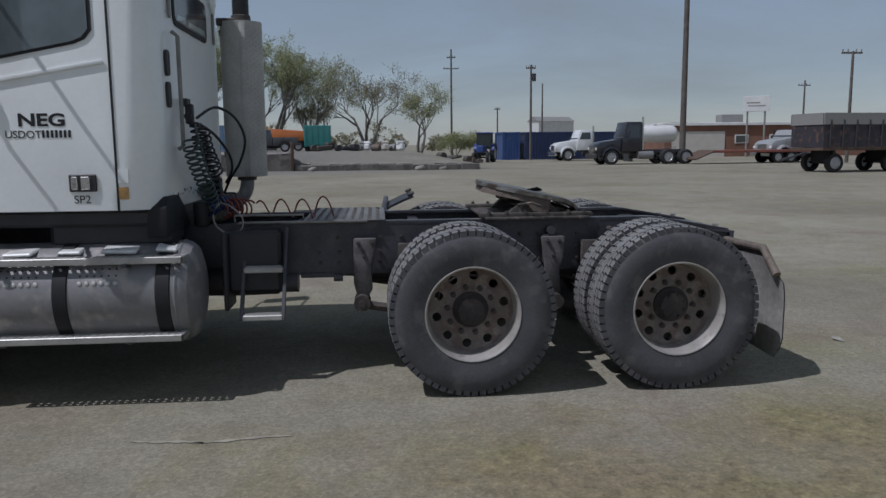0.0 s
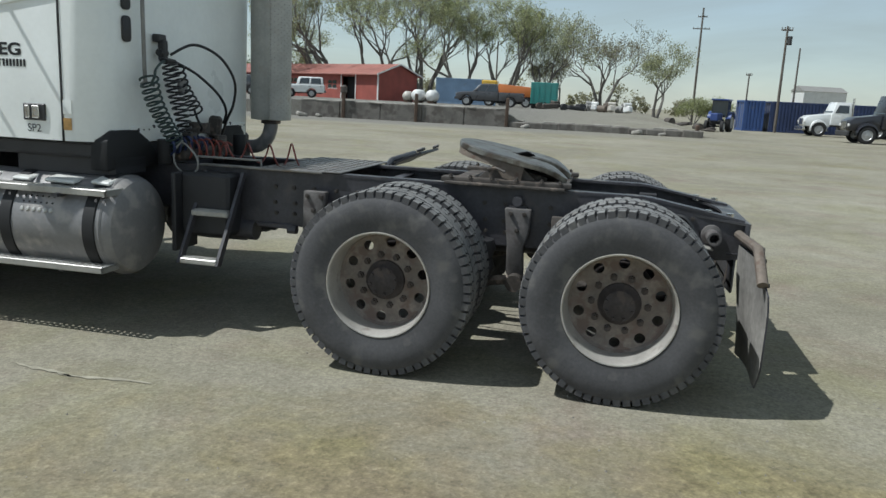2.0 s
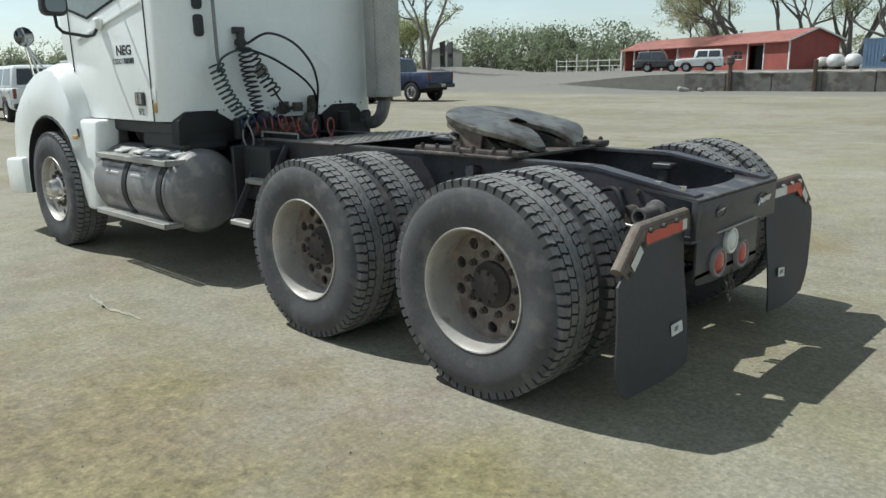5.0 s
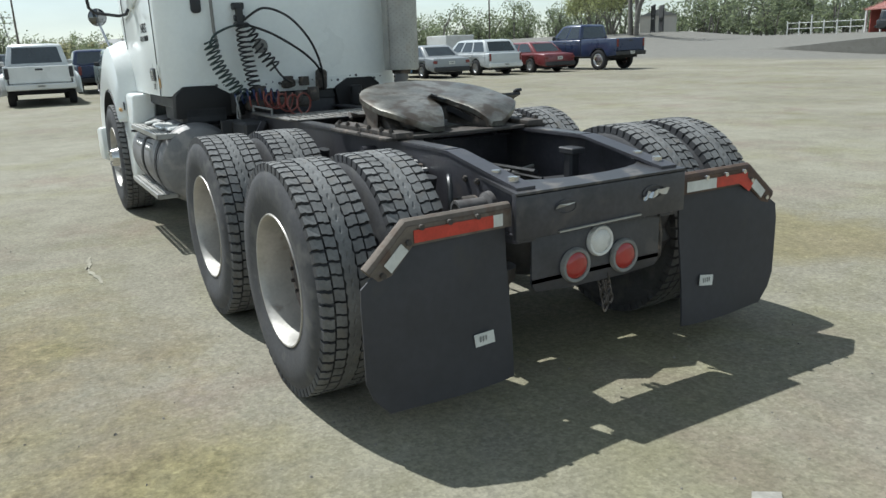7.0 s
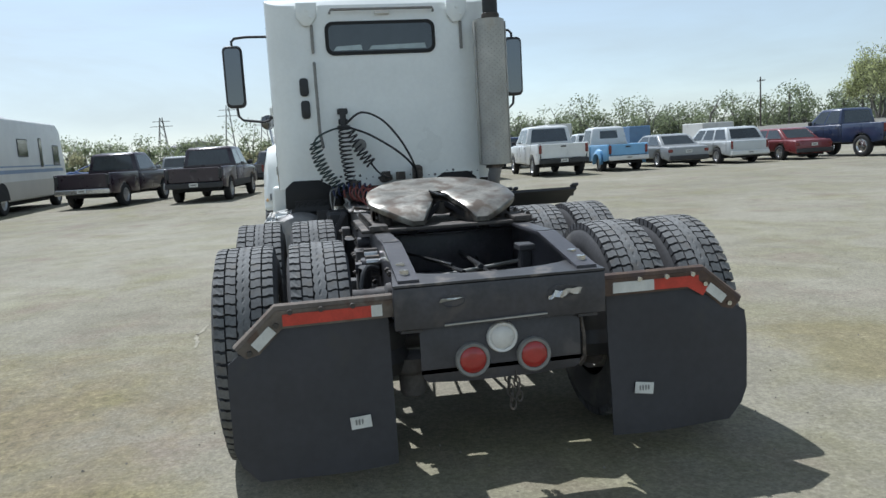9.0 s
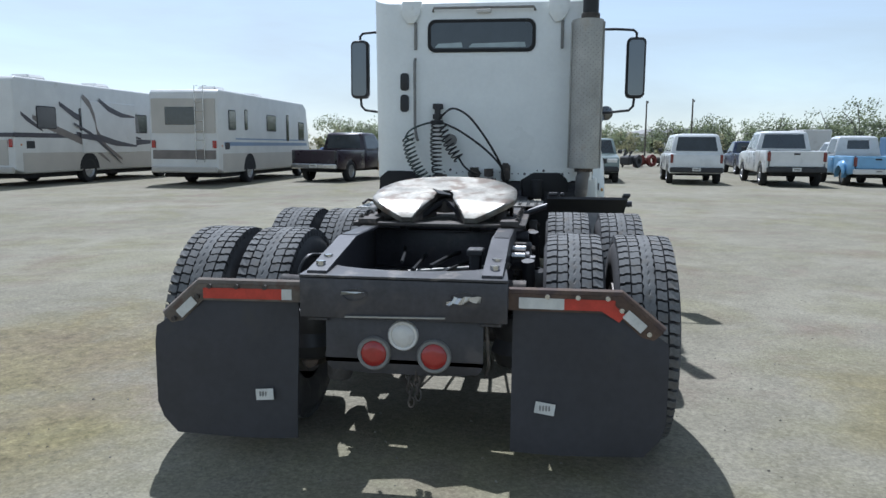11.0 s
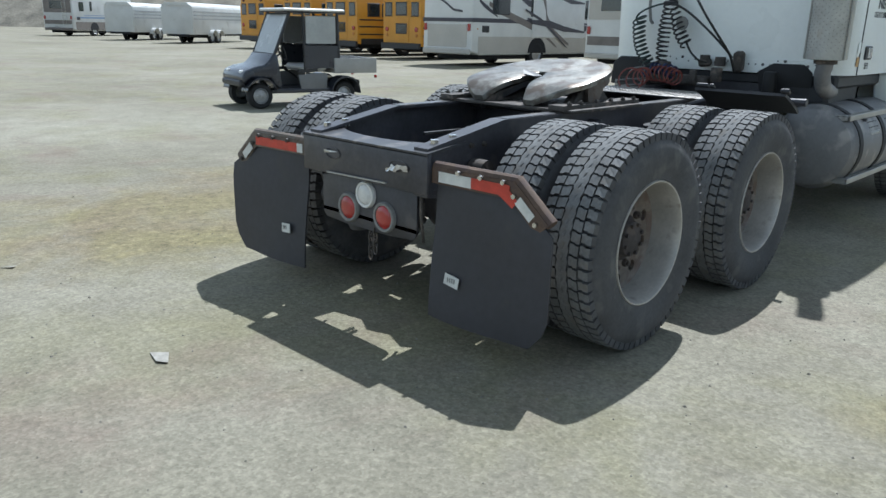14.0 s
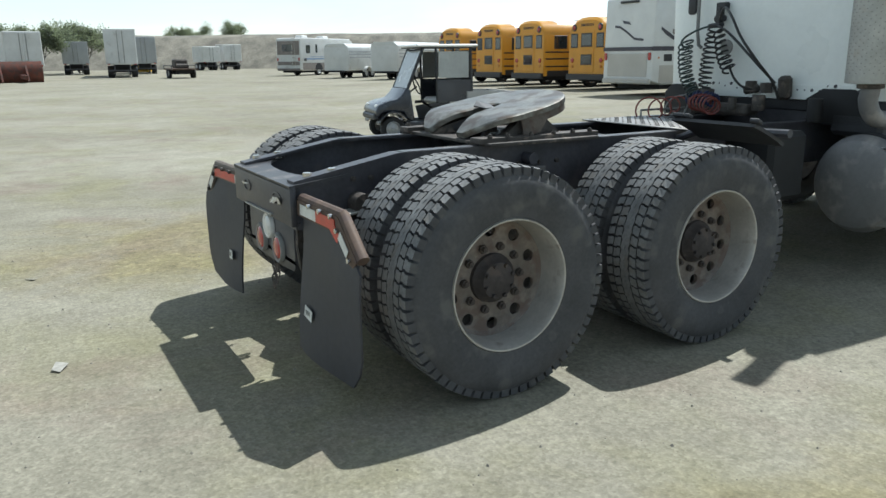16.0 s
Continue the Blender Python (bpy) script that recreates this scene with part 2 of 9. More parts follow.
M_disc = mat("dirty_aluminium", (0.31, 0.265, 0.23), 0.65, 0.25, var=0.35, scale=8, fine=60, bump=0.2, rust=(0.16, 0.12, 0.10), rustat=0.55)
M_hub = mat("rusty_hub_iron", (0.085, 0.072, 0.070), 0.75, 0.2, var=0.4, scale=10, fine=60, bump=0.3, rust=(0.10, 0.08, 0.07), rustat=0.62)
M_nut = mat("rusty_lug_nut", (0.12, 0.10, 0.09), 0.75, 0.2, var=0.4, scale=30, fine=120, bump=0.2, rust=(0.09, 0.07, 0.06), rustat=0.55)
M_tank = mat("dull_aluminium_tank", (0.25, 0.245, 0.245), 0.58, 0.4, var=0.15, scale=4, fine=40, bump=0.12, rust=(0.34, 0.32, 0.30), rustat=0.6)
M_step = mat("aluminium_step", (0.50, 0.49, 0.46), 0.45, 0.5, var=0.2, scale=6, fine=60, bump=0.2)
M_shield = mat("perforated_steel", (0.50, 0.49, 0.45), 0.5, 0.35, var=0.2, scale=5, fine=50, bump=0.15, rust=(0.40, 0.37, 0.32), rustat=0.66)
M_chrome = mat("worn_chrome", (0.66, 0.65, 0.63), 0.22, 0.95, var=0.12, scale=6, fine=40, bump=0.05)
M_pipe = mat("black_stack_pipe", (0.03, 0.03, 0.03), 0.45, 0.3, var=0.3, scale=8, fine=60, bump=0.1)
M_fifth = mat("worn_greasy_plate", (0.37, 0.355, 0.315), 0.41, 0.82, var=0.4, scale=5, fine=45, bump=0.2, rust=(0.13, 0.105, 0.085), rustat=0.54)
M_cast = mat("rusty_cast_steel", (0.115, 0.10, 0.088), 0.7, 0.25, var=0.4, scale=9, fine=60, bump=0.3, rust=(0.2, 0.16, 0.13), rustat=0.62)
M_duststeel = mat("dust_caked_steel", (0.16, 0.15, 0.145), 0.85, 0.1, var=0.35, scale=9, fine=50, bump=0.3, rust=(0.08, 0.07, 0.068), rustat=0.58)
M_foil = mat("crumpled_foil", (0.62, 0.62, 0.62), 0.3, 0.8, var=0.1, scale=30, fine=120, bump=0.1)
M_hang = mat("dusty_brown_steel", (0.20, 0.165, 0.135), 0.75, 0.15, var=0.3, scale=9, fine=60, bump=0.3, rust=(0.12, 0.08, 0.06), rustat=0.6)
M_rusty = mat("rusty_brown_steel", (0.16, 0.105, 0.075), 0.72, 0.2, var=0.35, scale=8, fine=60, bump=0.3, rust=(0.09, 0.06, 0.05), rustat=0.55)
M_flap = mat("black_mudflap_rubber", (0.05, 0.049, 0.056), 0.6, var=0.25, scale=3, fine=30, bump=0.1, rust=(0.05, 0.048, 0.046), rustat=0.68)
M_flapdust = mat("dust_caked_rubber", (0.36, 0.345, 0.32), 0.9, var=0.35, scale=4, fine=30, bump=0.2, rust=(0.18, 0.17, 0.155), rustat=0.66)
M_red = mat("red_reflective_tape", (0.62, 0.06, 0.035), 0.35, var=0.25, scale=14, fine=120, bump=0.1)
M_tape = mat("white_reflective_tape", (0.72, 0.72, 0.68), 0.35, var=0.15, scale=14, fine=120, bump=0.1)
M_lens = mat("red_lamp_lens", (0.42, 0.03, 0.025), 0.2, var=0.2, scale=20, fine=200, bump=0.1, coat=0.5)
M_tail = mat("dark_tail_lens", (0.20, 0.03, 0.025), 0.25, var=0.2, scale=20, fine=200, bump=0.05, coat=0.4)
M_lampw = mat("white_lamp_lens", (0.72, 0.71, 0.68), 0.3, var=0.1, scale=20, fine=200, bump=0.1, coat=0.4)
M_grey = mat("grey_rubber_grommet", (0.28, 0.275, 0.26), 0.7, var=0.2, scale=20, fine=120, bump=0.2)
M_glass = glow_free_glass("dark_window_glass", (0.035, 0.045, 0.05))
M_glass_sheen = glow_free_glass("sheen_window_glass", (0.16, 0.19, 0.20))
# pale colour stands for light seen through the cab
M_glass_through = glow_free_glass("through_light_glass", (0.42, 0.50, 0.50))
M_mirror = mat("mirror_face", (0.16, 0.165, 0.17), 0.04, 1.0, var=0.0, bump=0.0)
M_black = mat("black_plastic", (0.033, 0.033, 0.036), 0.5, var=0.25, scale=8, fine=80, bump=0.1)
M_seal = mat("black_rubber_seal", (0.012, 0.012, 0.013), 0.7, var=0.2, scale=10, fine=80, bump=0.1)
M_text = mat("black_vinyl", (0.012, 0.012, 0.013), 0.5, var=0.1, scale=10, fine=80, bump=0.0)
M_sticker = mat("yellow_sticker", (0.62, 0.36, 0.12), 0.5, var=0.25, scale=30, fine=120, bump=0.0)
M_hose_g = mat("dark_green_hose", (0.03, 0.055, 0.05), 0.4, var=0.2, scale=20, fine=100, bump=0.05)
M_hose_k = mat("black_hose", (0.016, 0.016, 0.017), 0.42, var=0.2, scale=20, fine=100, bump=0.05)
M_hose_b = mat("blue_hose", (0.02, 0.035, 0.11), 0.42, var=0.2, scale=20, fine=100, bump=0.05)
M_hose_r = mat("red_hose", (0.24, 0.055, 0.04), 0.45, var=0.2, scale=20, fine=100, bump=0.05)
M_deck = mat("diamond_deck_plate", (0.33, 0.315, 0.295), 0.45, 0.6, var=0.3, scale=9, fine=90, bump=0.4, rust=(0.2, 0.17, 0.14), rustat=0.62)


# ---- shape helpers ----
class Shape:
    """Collects vertices and faces of one mesh."""

    def __init__(self):
        self.v, self.f = [], []

    def add(self, verts, faces):
        o = len(self.v)
        self.v += [tuple(p) for p in verts]
        self.f += [tuple(i + o for i in q) for q in faces]
        return self

    def box(self, c, s, rot=None, ch=0.0):
        hx, hy, hz = (k / 2 for k in s)
        c = Vector(c)
        rm = Euler([radians(a) for a in rot]).to_matrix() if rot else Matrix.Identity(3)
        ch = min(ch, hx * 0.9, hy * 0.9, hz * 0.9)
        if ch <= 0:
            vs = [c + rm @ Vector((x * hx, y * hy, z * hz)) for x in (-1, 1) for y in (-1, 1) for z in (-1, 1)]
            return self.add(vs, [(0, 1, 3, 2), (4, 6, 7, 5), (0, 4, 5, 1), (2, 3, 7, 6), (0, 2, 6, 4), (1, 5, 7, 3)])
        vs, key = [], {}
        for x in (-1, 1):
            for y in (-1, 1):
                for z in (-1, 1):
                    for a in range(3):
                        p = [x * (hx - ch), y * (hy - ch), z * (hz - ch)]
                        p[a] = (x * hx, y * hy, z * hz)[a]
                        key[(x, y, z, a)] = len(vs)
                        vs.append(c + rm @ Vector(p))
        fs = []
        for a in range(3):
            b, d = [i for i in range(3) if i != a]
            for s_ in (-1, 1):
                loop = []
                for u, w in ((-1, -1), (1, -1), (1, 1), (-1, 1)):
                    k = [0, 0, 0]
                    k[a], k[b], k[d] = s_, u, w
                    loop.append(key[(*k, a)])
                fs.append(tuple(loop))
            for u in (-1, 1):
                for w in (-1, 1):
                    ends = []
                    for s_ in (-1, 1):
                        k = [0, 0, 0]
                        k[a], k[b], k[d] = s_, u, w
                        ends.append((key[(*k, b)], key[(*k, d)]))
                    fs.append((ends[0][0], ends[0][1], ends[1][1], ends[1][0]))
        for x in (-1, 1):
            for y in (-1, 1):
                for z in (-1, 1):
                    fs.append(tuple(key[(x, y, z, a)] for a in range(3)))
        return self.add(vs, fs)

    def tube(self, pts, r, n=8, close=False, caps=True):
        pts = [Vector(p) for p in pts]
        k = len(pts)
        rs = r if isinstance(r, (list, tuple)) else [r] * k
        up, vs, fs = None, [], []
        for i, p in enumerate(pts):
            if close:
                d = pts[(i + 1) % k] - pts[i - 1]
            else:
                d = pts[min(i + 1, k - 1)] - pts[max(i - 1, 0)]
            d = d.normalized() if d.length > 1e-9 else Vector((0, 0, 1))
            if up is None:
                up = d.orthogonal().normalized()
            up = (up - d * up.dot(d))
            up = up.normalized() if up.length > 1e-6 else d.orthogonal().normalized()
            side = d.cross(up)
            for j in range(n):
                a = 2 * math.pi * j / n
                vs.append(p + (up * math.cos(a) + side * math.sin(a)) * rs[i])
        for i in range(k if close else k - 1):
            for j in range(n):
                a, b = i * n + j, i * n + (j + 1) % n
                c, d = ((i + 1) % k) * n + (j + 1) % n, ((i + 1) % k) * n + j
                fs.append((a, b, c, d))
        if caps and not close:
            fs.append(tuple(reversed(range(n))))
            fs.append(tuple((k - 1) * n + j for j in range(n)))
        return self.add(vs, fs)

    def cyl(self, p0, p1, r, r1=None, n=16):
        return self.tube([p0, p1], [r, r if r1 is None else r1], n)

    def lathe(self, profile, origin, axis="y", n=40, flip=1):
        """profile: (radius, distance along the axis) from outside in; flip turns the distance round."""
        vs, fs, o = [], [], Vector(origin)
        for j in range(n):
            a = 2 * math.pi * j / n
            ca, sa = math.cos(a), math.sin(a)
            for r, h in profile:
                h *= flip
                vs.append(o + Vector({"y": (r * ca, h, r * sa), "x": (h, r * ca, r * sa), "z": (r * ca, r * sa, h)}[axis]))
        k = len(profile)
        for j in range(n):
            for i in range(k - 1):
                fs.append((j * k + i, j * k + i + 1, ((j + 1) % n) * k + i + 1, ((j + 1) % n) * k + i))
        return self.add(vs, fs)

    def prism(self, loop, off):
        """A polygon pushed along off."""
        off, n = Vector(off), len(loop)
        a = [Vector(p) for p in loop]
        vs = a + [p + off for p in a]
        fs = [tuple(range(n)), tuple(reversed(range(n, 2 * n)))]
        fs += [(i, n + i, n + (i + 1) % n, (i + 1) % n) for i in range(n)]
        return self.add(vs, fs)

    def loft(self, loops, caps=True):
        n = len(loops[0])
        vs = [p for l in loops for p in l]
        fs = []
        for k in range(len(loops) - 1):
            for i in range(n):
                j = (i + 1) % n
                fs.append((k * n + i, k * n + j, (k + 1) * n + j, (k + 1) * n + i))
        if caps:
            fs += [tuple(reversed(range(n))), tuple((len(loops) - 1) * n + i for i in range(n))]
        return self.add(vs, fs)

    def quad(self, *p):
        return self.add(p, [tuple(range(len(p)))])


def mesh_of(name, s, material, bevel=0.0, smooth=35, seg=2, weld=False):
    me = bpy.data.meshes.new(name)
    me.from_pydata(s.v, [], s.f)
    bm = bmesh.new()
    bm.from_mesh(me)
    if weld:
        bmesh.ops.remove_doubles(bm, verts=bm.verts, dist=0.0002)
    bmesh.ops.recalc_face_normals(bm, faces=bm.faces)
    if bevel:
        es = [e for e in bm.edges if len(e.link_faces) == 2 and e.calc_face_angle() > radians(32)]
        bmesh.ops.bevel(bm, geom=es, offset=bevel, segments=seg, affect="EDGES", profile=0.5, clamp_overlap=True)
    bm.to_mesh(me)
    bm.free()
    if smooth:
        for p in me.polygons:
            p.use_smooth = True
        me.set_sharp_from_angle(angle=radians(smooth))
    for m in material if isinstance(material, (list, tuple)) else [material]:
        me.materials.append(m)
    return me


def part(name, s, material, parent=None, label="", bevel=0.0, smooth=35, seg=2, at=None, weld=False):
    ob = new(name, mesh_of(name, s, material, bevel, smooth, seg, weld=weld))
    if parent is not None:
        ob.parent = parent
    if at is not None:
        ob.matrix_basis = at
    if label:
        tagged(ob, label)
    return ob


def thing(name, label, category, m, group="", kind=""):
    e = new(name)
    e.empty_display_size = 0.2
    e.matrix_basis = m
    return tagged(e, label, category, group, kind)


def arc(cx, cz, r, a0, a1, n):
    return [(cx + r * math.cos(radians(a0 + (a1 - a0) * i / n)), cz + r * math.sin(radians(a0 + (a1 - a0) * i / n))) for i in range(n + 1)]


def round_rect(w, h, r, n=4):
    pts = []
    for cx, cy, a in ((w / 2 - r, h / 2 - r, 0), (-w / 2 + r, h / 2 - r, 90), (-w / 2 + r, -h / 2 + r, 180), (w / 2 - r, -h / 2 + r, 270)):
        pts += arc(cx, cy, r, a, a + 90, n)
    return pts


def curve(pts, k=8):
    """Catmull-Rom through the points."""
    P = [Vector(p) for p in pts]
    out = []
    for i in range(len(P) - 1):
        a, b, c, d = P[max(i - 1, 0)], P[i], P[i + 1], P[min(i + 2, len(P) - 1)]
        for j in range(k):
            t = j / k
            out.append(0.5 * ((2 * b) + (c - a) * t + (2 * a - 5 * b + 4 * c - d) * t * t + (3 * b - a - 3 * c + d) * t ** 3))
    return out + [P[-1]]


def letters(name, text, size, m, material, parent, label="", bold=0.0, wide=1.0):
    """Raised lettering as a mesh; the text runs along local x, its top towards local y."""
    cu = bpy.data.curves.new(name, "FONT")
    cu.body, cu.size, cu.extrude, cu.offset = text, size, 0.0006, bold
    cu.align_x = "CENTER"
    tmp = new(name + "_curve", cu)
    dg = bpy.context.evaluated_depsgraph_get()
    me = bpy.data.meshes.new_from_object(tmp.evaluated_get(dg))
    bpy.data.objects.remove(tmp)
    bpy.data.curves.remove(cu)
    me.materials.clear()
    me.materials.append(material)
    ob = new(name, me)
    ob.parent = parent
    ob.matrix_basis = m @ Matrix.Diagonal((wide, 1, 1, 1))
    if label:
        tagged(ob, label)
    return ob

# ---- ground ----
def smooth01(a, b, v):
    t = max(0.0, min(1.0, (v - a) / (b - a)))
    return t * t * (3 - 2 * t)


DOCK_Y = 46.6


def ground_z(x, y):
    """The yard is level; a raised yard lies north of the loading wall, reached by a ramp at its west end."""
    west = smooth01(-120, -70, x)
    rise = 0.85 * smooth01(-43, -49, x) * smooth01(44, 54, y) * (1 - smooth01(62, 74, y))
    top = (1.0 + rise) * (1 - 0.6 * smooth01(120, 260, y))
    low = smooth01(-5.06, -4.66, x)
    behind = (1.0 - low * 0.68 * (1 - smooth01(DOCK_Y, 60, y))) if y > DOCK_Y else 0.0
    ramp = smooth01(36, 60, y)
    k = smooth01(-18.9, -29.4, x)
    side = 1 - smooth01(2.1, 8.6, x)
    return top * side * west * ((1 - k) * behind + k * ramp)


def make_ground():
    xs = [-4000, -1500, -600, -300, -200, -150, -120] + list(range(-100, -40, 5)) + [-40 + 1.5 * i for i in range(45)] + list(range(28, 80, 6)) + [100, 150, 250, 500, 1500, 4000]
    ys = [-4000, -1500, -600, -300, -150, -100] + list(range(-80, 36, 8)) + [36 + i for i in range(10)] + [DOCK_Y - 0.01, DOCK_Y + 0.01] + [48 + 1.5 * i for i in range(22)] + [85, 92, 100, 120, 150, 200, 260, 400, 800, 1800, 4000]
    s = Shape()
    n = len(ys)
    s.v = [(x, y, ground_z(x, y)) for x in xs for y in ys]
    s.f = [(i * n + j, (i + 1) * n + j, (i + 1) * n + j + 1, i * n + j + 1) for i in range(len(xs) - 1) for j in range(n - 1)]
    g = part("ground", s, M_ground, smooth=60)
    tagged(g, "packed tan gravel yard with faint green and reddish patches", "ground", kind="structure")


make_ground()

# ---- the semi truck ----
CL = 5.705
truck = thing("semi_truck", "white day-cab semi tractor with bare fifth wheel, parked on gravel", "semi truck", pose(0, CL, -0.013))


def tyre_shape(tread_only):
    s = Shape()
    if not tread_only:
        prof = [(0.281, 0.018), (0.292, 0.004), (0.33, -0.002), (0.36, -0.010), (0.40, -0.012), (0.44, -0.008), (0.468, 0.003), (0.482, 0.014), (0.492, 0.028),
                (0.495, 0.05), (0.495, 0.22), (0.492, 0.242), (0.482, 0.256), (0.44, 0.278), (0.36, 0.278), (0.296, 0.252)]
        s.lathe(prof, (0, 0, 0), "y", 56)
        return s
    # two rows of small blocks on either shoulder, a siped rib between them
    rnd = random.Random(4)
    N = 62
    pitch = 2 * math.pi / N
    rows = [(0.006, 0.054, 0.0, 1), (0.058, 0.104, 0.06, 1), (0.166, 0.212, 0.46, -1), (0.216, 0.264, 0.52, -1)]
    for y0, y1, ph, turn in rows:
        outer = y0 < 0.02 or y1 > 0.25
        for i in range(N):
            gap = (0.19 if outer else 0.10) + 0.05 * rnd.random()
            a0, a1 = pitch * (i + ph + gap / 2), pitch * (i + ph + 1 - gap / 2)
            zig, ym = 0.06 * pitch * turn, (y0 + y1) / 2
            r0, r1 = 0.484, 0.5165 - rnd.random() * 0.0025
            ring = [(a0 + zig, y0), (a1 + zig, y0), (a1 + zig * 0.8, ym - 0.004), (a1 - zig, ym + 0.004), (a1 - zig, y1), (a0 - zig, y1), (a0 - zig, ym + 0.004), (a0 + zig * 0.8, ym - 0.004)]
            vs = []
            for r, ins in ((r0, 0), (r1, 0.0015)):
                for q, (an, y) in enumerate(ring):
                    edge = outer and ((y == y0 and y0 < 0.02) or (y == y1 and y1 > 0.25))
                    rr = r - ((0.012 if r == r0 else 0.005) if edge else 0)
                    da = (ins / 0.5) * (1 if q in (0, 5, 6, 7) else -1)
                    yy = y + (ins if y == y0 else -ins if y == y1 else 0)
                    vs.append((rr * math.cos(an + da), yy, rr * math.sin(an + da)))
            s.add(vs, [tuple(range(8, 16))] + [(k, (k + 1) % 8, 8 + (k + 1) % 8, 8 + k) for k in range(8)])
    # centre rib: a band with wavering edges and short sipes
    M = N * 3
    vs, fs = [], []
    for i in range(M):
        a = 2 * math.pi * i / M
        w = (0.0, 0.004, -0.003)[i % 3]
        dip = 0.006 if i % 3 == 1 else 0.0
        for r, y in ((0.496, 0.107 + w), (0.516, 0.109 + w), (0.516, 0.128), (0.516 - dip, 0.135), (0.516, 0.142), (0.516, 0.161 + w), (0.496, 0.163 + w)):
            vs.append((r * math.cos(a), y, r * math.sin(a)))
    for i in range(M):
        k = (i + 1) % M
        fs += [(i * 7 + q, i * 7 + q + 1, k * 7 + q + 1, k * 7 + q) for q in range(6)]
    s.add(vs, fs)
    return s


def disc_shape(depth, holes=True):
    """A wheel disc with ten hand holes, standing depth behind the outer face."""
    s = Shape()
    n, d = 10, depth
    s.lathe([(0.261, d - 0.014), (0.245, d)], (0, 0, 0), "y", 40)
    s.lathe([(0.165, d), (0.09, d - 0.004)], (0, 0, 0), "y", 40)
    for i in range(n):
        am = 2 * math.pi * i / n
        hw = math.pi / n
        outer = [(0.245, -hw), (0.245, -hw / 2), (0.245, 0), (0.245, hw / 2), (0.245, hw), (0.205, hw), (0.165, hw), (0.165, hw / 2), (0.165, 0), (0.165, -hw / 2), (0.165, -hw), (0.205, -hw)]
        vs = []
        for r, a in outer:
            vs.append((r * math.cos(am + a), d, r * math.sin(am + a)))
        ctr = (0.211 * math.cos(am), 0.211 * math.sin(am))
        ring = []
        for r, a in outer:
            px, pz = r * math.cos(am + a) - ctr[0], r * math.sin(am + a) - ctr[1]
            q = math.hypot(px, pz)
            ring.append((ctr[0] + px / q * 0.0285, ctr[1] + pz / q * 0.0285))
        vs += [(x, d + 0.002, z) for x, z in ring]
        vs += [(x, d + 0.022, z) for x, z in ring]
        k = len(outer)
        fs = []
        for j in range(k):
            m = (j + 1) % k
            fs += [(j, m, k + m, k + j), (k + j, k + m, 2 * k + m, 2 * k + j)]
        s.add(vs, fs)
    return s


def rim_shape(front=False):
    s = Shape()
    s.lathe([(0.276, 0.03), (0.287, 0.022), (0.290, 0.008), (0.286, 0.0), (0.280, 0.001), (0.275, 0.012), (0.270, 0.04), (0.266, 0.10), (0.261, 0.155), (0.259, 0.27)], (0, 0, 0), "y", 48)
    return s


def hub_shape(depth, out):
    s = Shape()
    s.lathe([(0.112, depth), (0.108, depth - 0.02), (0.095, depth - 0.03), (0.088, depth - out * 0.7), (0.08, depth - out), (0.03, depth - out - 0.012), (0.0, depth - out - 0.012)], (0, 0, 0), "y", 24)
    for i in range(8):
        a = 2 * math.pi * i / 8
        s.cyl((0.07 * math.cos(a), depth - out + 0.002, 0.07 * math.sin(a)), (0.07 * math.cos(a), depth - out - 0.016, 0.07 * math.sin(a)), 0.009, n=6)
    return s


def nut_shape():
    s = Shape()
    s.cyl((0, 0.005, 0), (0, -0.020, 0), 0.019, n=6)
    s.cyl((0, -0.018, 0), (0, -0.032, 0), 0.011, n=8)
    return s


def fit_rubber(s):
    """Draw the outer rubber in to a radius fitted to the camera's view."""
    out = []
    for x, y, z in s.v:
        r = math.hypot(x, z)
        k = (0.40 + (r - 0.40) * 0.895) / r if r > 0.40 else 1.0
        out.append((x * k, y, z * k))
    s.v = out
    return s


ME_tyre = mesh_of("tyre", fit_rubber(tyre_shape(False)), M_rubber, smooth=40)
ME_tread = mesh_of("tread", fit_rubber(tyre_shape(True)), M_tread, smooth=0)
ME_tread.materials.append(M_rubber)
for pg in ME_tread.polygons:
    c, nv = pg.center, pg.normal
    if (c.x * nv.x + c.z * nv.z) / math.hypot(c.x, c.z) < 0.8:
        pg.material_index = 1
ME_rim = mesh_of("wheel", rim_shape(), M_rim, smooth=40)
ME_disc = mesh_of("disc", disc_shape(0.16), M_disc, smooth=30, weld=True)
ME_hub = mesh_of("hub", hub_shape(0.16, 0.062), M_hub, smooth=35)
ME_nut = mesh_of("lug_nut", nut_shape(), M_nut, smooth=30)
ME_fdisc = mesh_of("disc", disc_shape(0.07), M_rim, smooth=30, weld=True)
ME_fhub = mesh_of("hub", hub_shape(0.06, 0.10), M_chrome, smooth=35)
ME_drum = mesh_of("brake_drum", Shape().lathe([(0.0, 0.205), (0.165, 0.205), (0.185, 0.22), (0.185, 0.4), (0.0, 0.4)], (0, 0, 0), "y", 24), M_hub, smooth=35)


